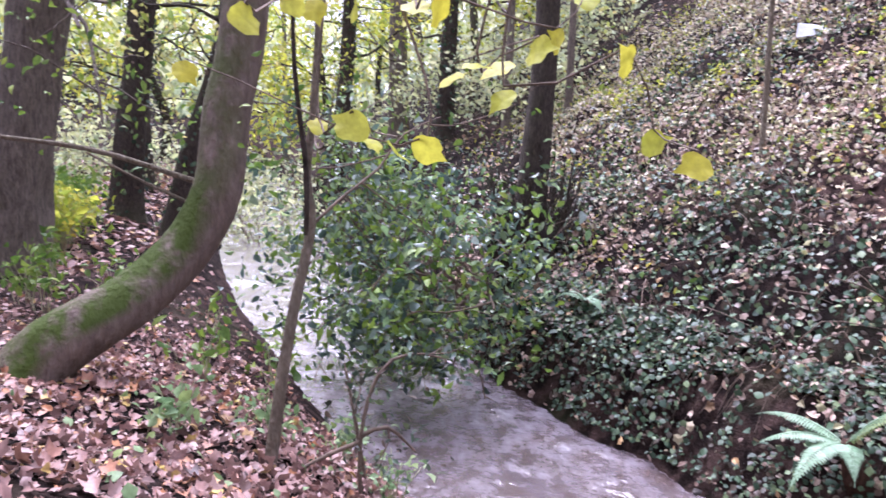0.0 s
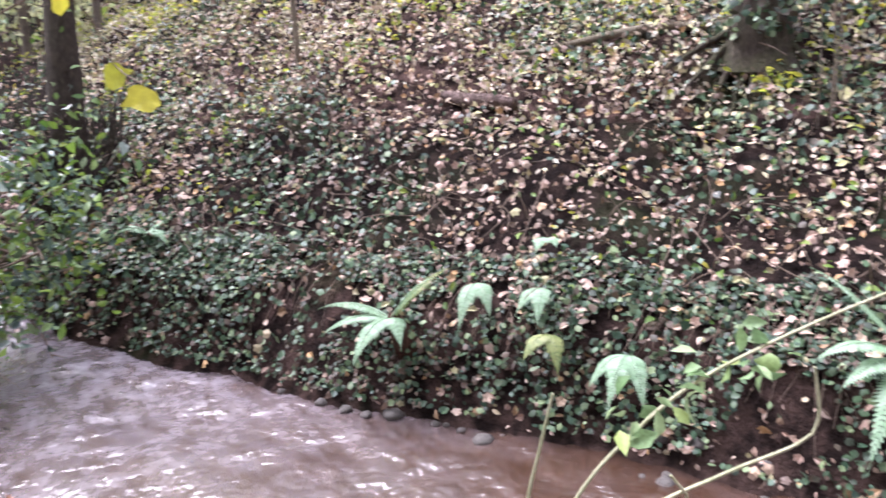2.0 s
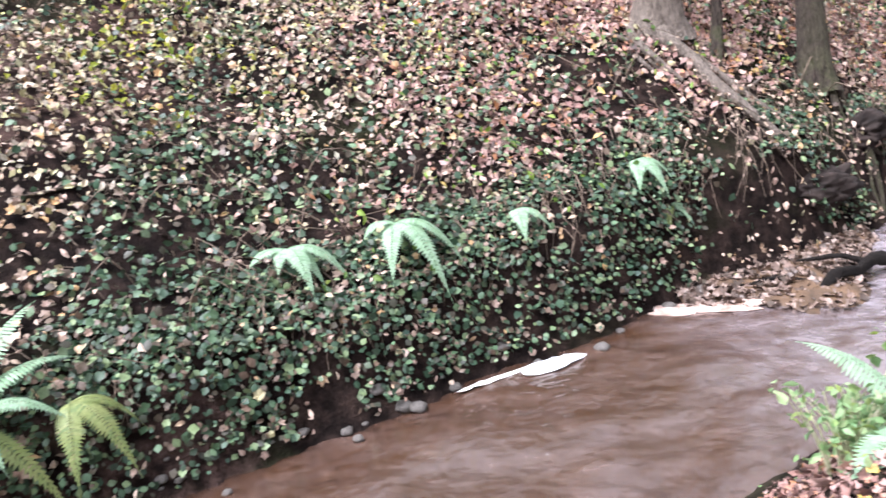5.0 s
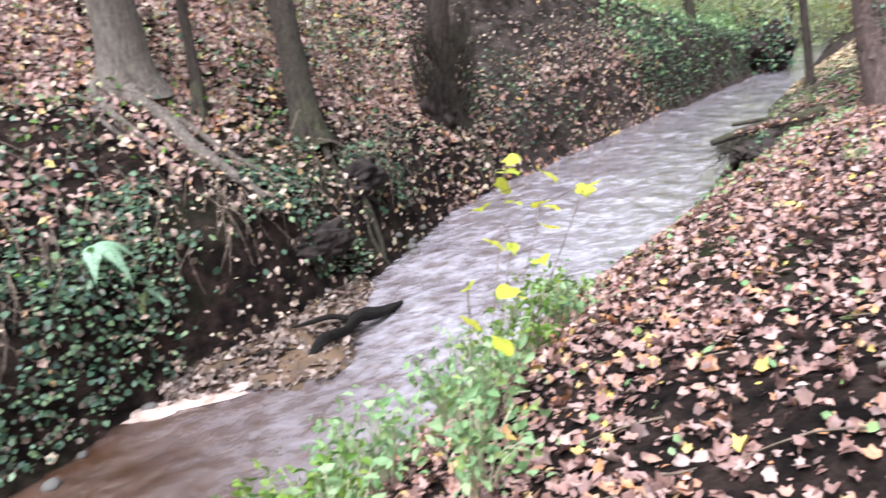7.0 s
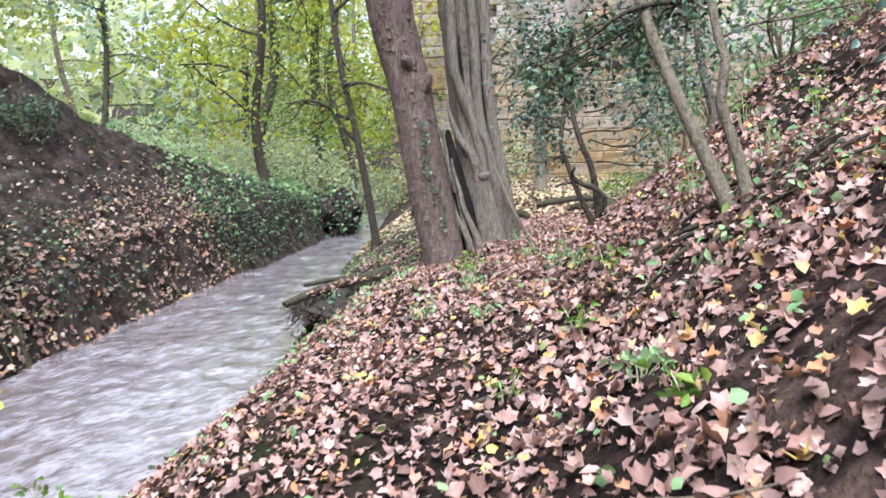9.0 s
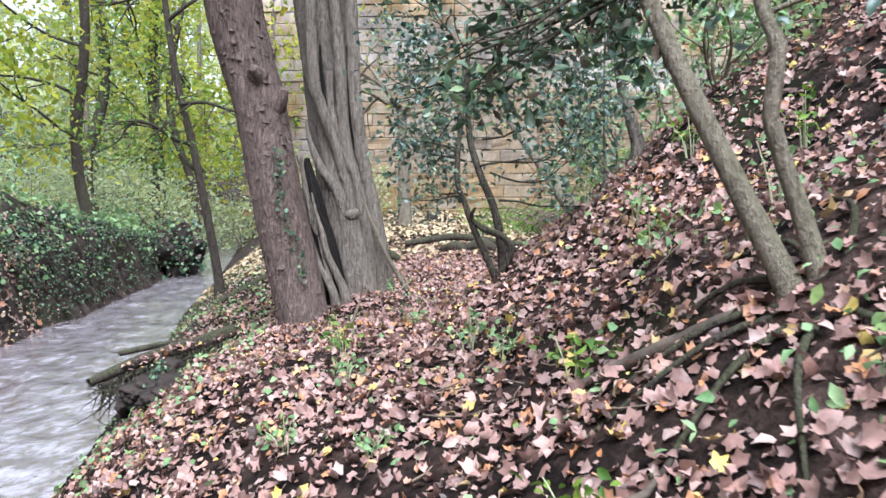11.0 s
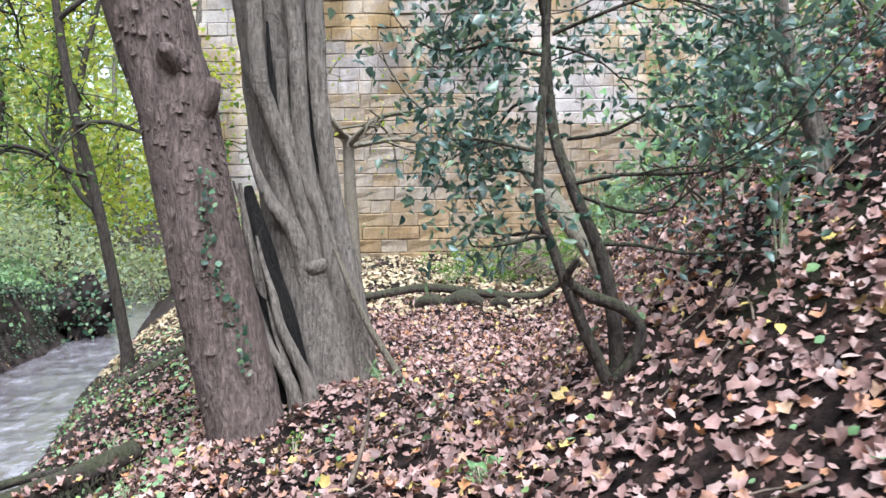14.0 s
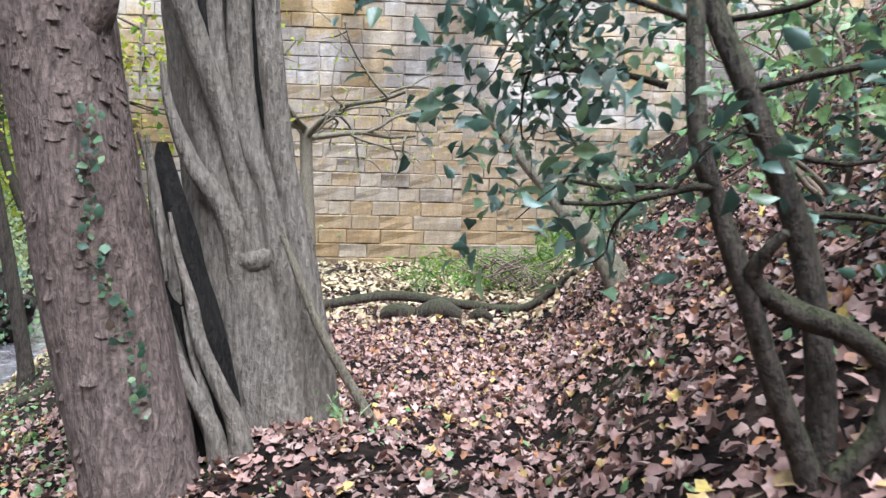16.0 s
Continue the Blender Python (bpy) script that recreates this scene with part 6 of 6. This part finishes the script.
for ob in protos:
    for o in (*ob.children_recursive, ob):
        bpy.data.objects.remove(o)
trunk_tree("wall_sapling", "forked pale young tree before the stone wall", ((10.4, -27.0, 1.2), (10.4, -27.0, 1.7), (10.45, -27.0, 3.5), (10.5, -27.0, 5.3)), (0.22, 0.2, 0.17, 0.15), BARK_PALE, 12, 0.08, 0.4, 6, LIME, 0.12, 260, 0.6, seed=33, low=0.9, reach=3.2, limb_radius=0.09)
trunk_tree("streamside_tree", "slim leaning stem by the far water's edge", ((11.4, -17.6, 0.5), (11.37, -17.57, 0.96), (11.54, -17.47, 2.36), (11.74, -17.34, 3.78), (11.97, -17.18, 5.25), (12.2, -17.0, 8)), (0.1, 0.09, 0.08, 0.07, 0.06, 0.03), BARK_DARK, 9, 0.1, 0.4, 7, GREEN, 0.11, 1100, 0.5, seed=34, low=0.3, reach=1.5)
clod("root_mass", 1.68, 12.6, 1.1, 0.5, 0.42, 0.85, SOIL, "dark mass of roots at the foot of the alder", "roots", 12, 0.7)
gt = Geo()
sp = np.array((17.0, -24.4, 0.8)) + rng.normal(size=(500, 3)) * np.array((0.5, 0.5, 0.45))
scatter(gt, sp, turns(500, np.array((-0.3, 0.8, 0.5)), 0.6), 0.09 + 0.08 * rng.random(500), IVYLEAF)
solo("trailing_ivy", gt, IVY, "ivy trailing over the dark root plate", "ivy", kind="stuff")
clod("root_mass", 13.1, -8.72, 1.35, 0.34, 0.3, 0.6, SOIL, "dark root mass under the twiggy bank tree", "roots", 15, 0.7)
clod("root_plate", 17.1, -24.6, 0.6, 0.6, 0.7, 0.75, SOIL, "dark upturned root plate at the stream bend", "root plate", 9, 0.7)
gt = Geo()
for k in range(90):
    a = rng.random() * 6.28
    x, y, z = 5.2 + 0.9 * rng.normal() * 0.5, -22.5 + 0.4 * rng.normal(), ground_z(5.2, -22.5) + 0.1 + 0.5 * rng.random()
    l = 0.4 + 0.5 * rng.random()
    tube(gt, ((x, y, z), (x + l * math.cos(a) * 0.5, y + 0.2 * math.sin(a), z + 0.15), (x + l * math.cos(a), y + 0.3 * math.sin(a), z + 0.3 * rng.random())), (0.014, 0.006), 4, 0.3)
solo("brush_pile", gt, TWIG, "pile of cut brushwood before the wall", "brushwood", kind="stuff")
g = Geo()
n = 26000
a = rng.random(n) * 2 * np.pi
d = 58 + 60 * rng.random(n)
x, y = 5 + d * np.cos(a), d * np.sin(a)
z = land(x, y) + rng.random(n) * 17 * (0.6 + 0.4 * hash_noise(x, y, 9, 4))
scatter(g, np.stack((x, y, z), -1), turns(n), 1.0 + 1.2 * rng.random(n), KITE)
# haze of the distance lies in the leaf colour here
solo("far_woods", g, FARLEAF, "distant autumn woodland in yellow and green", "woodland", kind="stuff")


# ---- leaves on the ground ----
def weight(x, y, pts, reach):
    d = np.min([np.hypot(x - px_, y - py_) for px_, py_ in pts], axis=0)
    return np.clip((reach / np.maximum(d, reach)) ** 2.0, 0, 1)


def sow(n, lo, hi, keep):
    x = lo[0] + (hi[0] - lo[0]) * rng.random(n)
    y = lo[1] + (hi[1] - lo[1]) * rng.random(n)
    m = rng.random(n) < keep(x, y)
    return x[m], y[m]


PATHSIDE = ((5.6, -15.2), (1, 2), (2, -3), (3.5, -6), (4.7, -9), (5.2, -12), (-1, 5.5))
patch = lambda x, y: 0.62 + 0.5 * hash_noise(x, y, 0.8, 11) + 0.25 * hash_noise(x, y, 0.3, 12)
wx, wy_ = sow(350000, (-6, -22), (12, 13), lambda x, y: np.where((y > -1.5) & (y < 4) & (x < 2), 0.35, 1) * (x < edge_w(y) - np.where(y < -12, 0.12, 0.35)) * weight(x, y, PATHSIDE, 2.5) * np.clip(patch(x, y) + 0.1, 0.4, 1))
g = Geo()
lie(g, wx, wy_, 0.034 + 0.05 * rng.random(len(wx)) ** 1.5, LOBED + LOBED + OVAL[:2], 0.42, 0.005, 0.035)
solo("leaf_litter", g, LITTER, "thick litter of pinkish-brown fallen leaves", "leaf litter", kind="stuff")
wx, wy_ = sow(60000, (-4, -19), (9, 9), lambda x, y: (x < edge_w(y) - 0.35) * weight(x, y, PATHSIDE, 2.2))
g = Geo()
lie(g, wx, wy_, 0.018 + 0.03 * rng.random(len(wx)), KITE, 0.4, 0.004, 0.012)
solo("leaf_fragments", g, LITTER, "crumbled leaf fragments under the litter", "leaf litter", kind="stuff")
wx, wy_ = sow(15000, (-30, -45), (14, 45), lambda x, y: (x < edge_w(y) - 0.4) * (weight(x, y, PATHSIDE, 1.0) < 0.016))
g = Geo()
lie(g, wx, wy_, 0.12 + 0.1 * rng.random(len(wx)), KITE, 0.4)
solo("leaf_litter", g, LITTER, "distant litter of fallen leaves", "leaf litter", kind="stuff", smooth=False)
wx, wy_ = sow(12500, (3, -34), (15, -18), lambda x, y: (x < edge_w(y) - 0.3) * 0.9)
g = Geo()
lie(g, wx, wy_, 0.09 + 0.10 * rng.random(len(wx)), KITE, 0.4, 0.02, 0.03)
solo("clearing_leaves", g, CARPET, "yellowed leaf carpet of the clearing before the wall", "leaf litter", kind="stuff")
wx, wy_ = sow(30000, (13, -60), (50, -16), lambda x, y: (x > edge_e(y) + 1.5) * 0.9)
g = Geo()
lie(g, wx, wy_, 0.16 + 0.14 * rng.random(len(wx)), KITE, 0.6, 0.05, 0.3)
solo("woodland_undergrowth", g, WEED, "pale green undergrowth on the far woodland floor", "ground cover", kind="stuff")
wx, wy_ = sow(5000, (-2, -14), (9, 9), lambda x, y: (x < edge_w(y) - 0.1) * weight(x, y, PATHSIDE, 3.0) * 0.6)
g = Geo()
lie(g, wx, wy_, 0.025 + 0.045 * rng.random(len(wx)), IVYLEAF, 0.6, 0.02, 0.06)
solo("ground_ivy", g, WEED, "scattered green ground ivy and seedlings", "ground cover", kind="stuff")

wx, wy_ = sow(6500, (6, -20), (12.5, -8), lambda x, y: (x < edge_w(y) - 0.05) * (x > edge_w(y) - 2.3) * np.clip(0.6 + 0.6 * hash_noise(x, y, 0.7, 71), 0, 1))
g = Geo()
lie(g, wx, wy_, 0.03 + 0.05 * rng.random(len(wx)), IVYLEAF, 0.6, 0.02, 0.07)
solo("shore_greenery", g, WEED, "low green weeds among leaves along the near shore", "ground cover", kind="stuff")
wx, wy_ = sow(6500, (-2, -16), (2.9, -6), lambda x, y: np.clip(0.3 + 1.0 * hash_noise(x, y, 0.9, 73), 0, 1))
g = Geo()
lie(g, wx, wy_, 0.03 + 0.045 * rng.random(len(wx)), OVAL, 0.6, 0.03, 0.12)
solo("slope_greenery", g, WEED, "pale green seedlings and bramble leaves on the path slope", "ground cover", kind="stuff")
FARSIDE = ((6, 8), (8, 4), (9, 0), (10, -4), (13, -9), (4, 12), (15, -15))
ivyness = lambda x, y: 0.5 + 0.5 * hash_noise(x, y, 1.5, 21) + 0.25 * hash_noise(x, y, 0.5, 22)
barren = lambda x, y: np.clip(1.1 - np.exp(-((y + 14.2) / 4.8) ** 4 - ((x - edge_e(y) - 3.5) / 2.3) ** 6) * 1.08, 0.04, 1)
ex, ey = sow(195000, (0, -26), (20, 26), lambda x, y: (x > edge_e(y) + 0.02) * weight(x, y, FARSIDE, 4.2) * np.clip(1.5 - 1.5 * ivyness(x, y), 0.08, 1) * barren(x, y) * 0.9 * np.clip(1 - (-15 - y) / 4, 0.12, 1))
g = Geo()
lie(g, ex, ey, 0.042 + 0.07 * rng.random(len(ex)) ** 1.7, OVAL + LOBED[:2], 0.5, 0.03, 0.12)
solo("hillside_leaves", g, LITTER_DULL, "dull fallen leaves on the far hillside", "leaf litter", kind="stuff", smooth=False)
ex, ey = sow(330000, (0, -27), (20, 26), lambda x, y: (x > edge_e(y) + 0.2) * weight(x, y, FARSIDE, 3.2) * np.clip(ivyness(x, y) * 1.8 - 0.35, 0.08, 1) * barren(x, y) * 0.85 * np.interp(y, (-14, -4, -1, 2), (0.6, 0.35, 0.4, 1)))
g = Geo()
lie(g, ex, ey, 0.045 + 0.06 * rng.random(len(ex)), IVYLEAF, 0.6, 0.03, 0.16)
solo("hillside_ivy", g, IVY, "dark green ivy covering the far hillside", "ground cover", kind="stuff")
ex, ey = sow(9000, (0, -10), (16, 24), lambda x, y: (x > edge_e(y) + 0.5) * weight(x, y, FARSIDE, 4) * np.clip(0.4 + 0.9 * hash_noise(x, y, 1.2, 31), 0, 1))
g = Geo()
lie(g, ex, ey, 0.05 + 0.07 * rng.random(len(ex)), OVAL, 0.5, 0.08, 0.15)
solo("hillside_seedlings", g, GREEN, "yellow-green seedlings on the far hillside", "ground cover", kind="stuff")
ex, ey = sow(5000, (1, 5), (14, 24), lambda x, y: (x > edge_e(y) + 1.0) * np.clip(0.3 + 1.1 * hash_noise(x, y, 1.4, 33), 0, 1))
g = Geo()
lie(g, ex, ey, 0.05 + 0.07 * rng.random(len(ex)), OVAL, 0.5, 0.06, 0.2)
solo("bright_seedlings", g, LIME, "bright yellow-green seedlings high on the hillside", "ground cover", kind="stuff")
ex, ey = sow(230000, (2, -10), (20, 22), lambda x, y: np.clip((x - edge_e(y) - 1.6) / 3, 0, 1) * np.clip((y + 10) / 3, 0, 1) * (x < edge_e(y) + 11) * np.clip(0.6 + 0.8 * hash_noise(x, y, 1.1, 51) + 0.4 * hash_noise(x, y, 0.4, 52), 0.1, 1))
g = Geo()
lie(g, ex, ey, 0.045 + 0.075 * rng.random(len(ex)) ** 1.3, KITE, 0.55, 0.03, 0.12)
solo("slope_debris", g, STRAW, "pale leaf debris thick on the upper slope", "leaf litter", kind="stuff")
ex, ey = sow(26000, (2, 0), (18, 22), lambda x, y: np.clip((x - edge_e(y) - 2.2) / 3, 0, 1) * (x < edge_e(y) + 11) * np.clip(0.2 + 1.1 * hash_noise(x, y, 1.3, 53), 0, 1))
g = Geo()
lie(g, ex, ey, 0.06 + 0.06 * rng.random(len(ex)), OVAL, 0.5, 0.06, 0.16)
solo("slope_seedlings", g, LIME, "yellow-green seedlings scattered over the upper slope", "ground cover", kind="stuff")
ex, ey = sow(240000, (8, -10.5), (22, 2.5), lambda x, y: (x > edge_e(y) + 1.0) * np.clip((x - edge_e(y) - 0.8) / 2, 0, 1) * np.clip(0.55 + 0.7 * hash_noise(x, y, 0.9, 35), 0.05, 1) * np.clip((9.5 + edge_e(y) - x) / 3, 0, 1) * np.clip((2.5 - y) / 6, 0, 1) * np.clip((y + 10.5) / 2.5, 0, 1))
g = Geo()
lie(g, ex, ey, 0.06 + 0.08 * rng.random(len(ex)), KITE, 0.4, 0.03, 0.06)
solo("slope_leaves", g, LITTER, "pale pinkish leaves strewn over the far slope", "leaf litter", kind="stuff")
ex, ey = sow(16000, (13, -24), (24, -9), lambda x, y: (x > edge_e(y) + 4.7) * np.clip(0.7 + 0.5 * hash_noise(x, y, 1.0, 37), 0, 1))
g = Geo()
lie(g, ex, ey, 0.07 + 0.1 * rng.random(len(ex)), OVAL, 0.6, 0.05, 0.3)
solo("ridge_greenery", g, GREEN, "bright green plants along the ridge of the far bank", "ground cover", kind="stuff")
ex, ey = sow(5200, (11, -17), (17, -7.5), lambda x, y: (x > edge_e(y) - 0.1) * np.clip((edge_e(y) + 1.3 - x) / 0.8, 0, 1))
g = Geo()
lie(g, ex, ey, 0.07 + 0.08 * rng.random(len(ex)), OVAL + LOBED[:1], 0.4, 0.02, 0.06)
solo("shore_leaves", g, LITTER, "pinkish leaves washed up along the far shore", "leaf litter", kind="stuff")
ex, ey = sow(16000, (-17, 11), (-4.2, 33), lambda x, y: (x < edge_w(y) - 0.7) * np.clip(0.8 + 0.5 * hash_noise(x, y, 2.0, 61), 0, 1))
g = Geo()
lie(g, ex, ey, 0.11 + 0.1 * rng.random(len(ex)), KITE, 0.35, 0.02, 0.05)
solo("far_path_leaves", g, LITTER, "pink carpet of leaves along the far path", "leaf litter", kind="stuff")
ex, ey = sow(4200, (12, -28), (22, -15), lambda x, y: (x > edge_e(y) + 0.25) * (x < edge_e(y) + 4))
g = Geo()
lie(g, ex, ey, 0.07 + 0.09 * rng.random(len(ex)), IVYLEAF, 0.6, 0.05, 0.25)
solo("bank_weeds", g, WEED, "pale green weeds over the low ivy bank", "ground cover", kind="stuff")
# ivy that hangs down the steep bank
n = 33000
y = np.where(rng.random(n) < 0.75, -6.5 + 19.5 * rng.random(n), -26 + 10 * rng.random(n))
d = 0.06 + 1.15 * rng.random(n) ** 0.85
x = edge_e(y) + d
keep = hash_noise(y, d * 2, 0.6, 41) + 0.6 * hash_noise(y, d, 0.2, 42) > -0.2 + 0.5 * ((y < -2.6) & (y > -6.5))
x, y = x[keep], y[keep]
nn = normals(x, y)
g = Geo()
scatter(g, np.stack((x, y, np.maximum(land(x, y), 0.12)), -1) + nn * (0.03 + 0.16 * rng.random(len(x)))[:, None] * np.array((1, 1, 0.3)), turns(len(x), nn + np.array((0, 0, 0.6)), 0.6), 0.035 + 0.05 * rng.random(len(x)), IVYLEAF)
solo("bank_ivy", g, IVY, "thick ivy hanging down the stream bank", "ground cover", kind="stuff")
g = Geo()
for k in range(320):
    y = -7 + 18 * rng.random()
    d = 0.5 + 0.6 * rng.random()
    x = float(edge_e(np.array(y))) + d
    z = float(land(x, y)) + 0.05
    tube(g, ((x, y, z), (x - 0.3 * d, y + 0.1 * rng.normal(), z - 0.15), (x - 0.55 * d, y + 0.15 * rng.normal(), max(0.05, z - 0.4 - 0.4 * rng.random()))), (0.008, 0.003), 3, 0.3)
solo("bank_roots", g, TWIG, "fine roots and dead stems hanging from the bank", "roots", kind="stuff")
g = Geo()
for k in range(700):
    if k % 2:
        x, y = 0 + 6.5 * rng.random(), -13 + 18 * rng.random()
        if x > edge_w(np.array(y)) - 0.5:
            continue
    else:
        y = -8 + 20 * rng.random()
        x = float(edge_e(np.array(y))) + 0.8 + 5 * rng.random()
    a, l = rng.random() * 6.28, 0.12 + 0.5 * rng.random() ** 2
    line = [(x + s * l * math.cos(a + 0.4 * s), y + s * l * math.sin(a + 0.4 * s)) for s in (0, 0.5, 1)]
    tube(g, [(p, q, float(land(p, q)) + 0.035) for p, q in line], (0.006, 0.003), 4, 0.3)
solo("twigs", g, TWIG, "scattered dead twigs on the woodland floor", "twigs", kind="stuff")

g = Geo()
for k in range(620):
    y = -7 + 21 * rng.random()
    x = float(edge_e(np.array(y))) + 0.7 + 6 * rng.random() ** 1.5
    z = float(land(x, y))
    a, l = 6.28 * rng.random(), 0.25 + 0.75 * rng.random() ** 2
    up_ = 0.15 + 0.55 * rng.random() ** 2
    tube(g, ((x, y, z - 0.03), (x + 0.35 * l * math.cos(a), y + 0.35 * l * math.sin(a), z + l * up_ + 0.06), (x + l * math.cos(a + 0.5), y + l * math.sin(a + 0.5), max(float(land(x + l * math.cos(a + 0.5), y + l * math.sin(a + 0.5))) + 0.04, z + l * up_ * 0.5))), (0.009, 0.004), 4, 0.2)
solo("dead_stems", g, TWIG, "dry bramble stems and vines trailing over the hillside", "stems", kind="stuff")

# single leaves that lie uppermost beside the path
ground = bpy.data.objects["ground"]
single = []
for k, tpl in enumerate(LOBED + OVAL[:2]):
    single.append(Geo().add(*tpl).mesh("leaf", LITTER))
lx, ly = sow(4000, (1.6, -12.5), (6.2, -2.0), lambda x, y: (x < edge_w(y) - 1.6) * 0.2)
lx, ly = lx[:295], ly[:295]
up = normals(lx, ly)
R3 = turns(len(lx), up, 0.3)
for k in range(len(lx)):
    leaf = new("leaf", single[k % len(single)])
    leaf.parent = ground
    m = Matrix([[*R3[k][r], 0] for r in range(3)] + [[0, 0, 0, 1]])
    leaf.matrix_basis = Matrix.Translation(Vector((lx[k], ly[k], float(land(lx[k], ly[k])))) + Vector(up[k]) * 0.045) @ m @ Matrix.Scale(0.046 + 0.03 * rng.random(), 4)
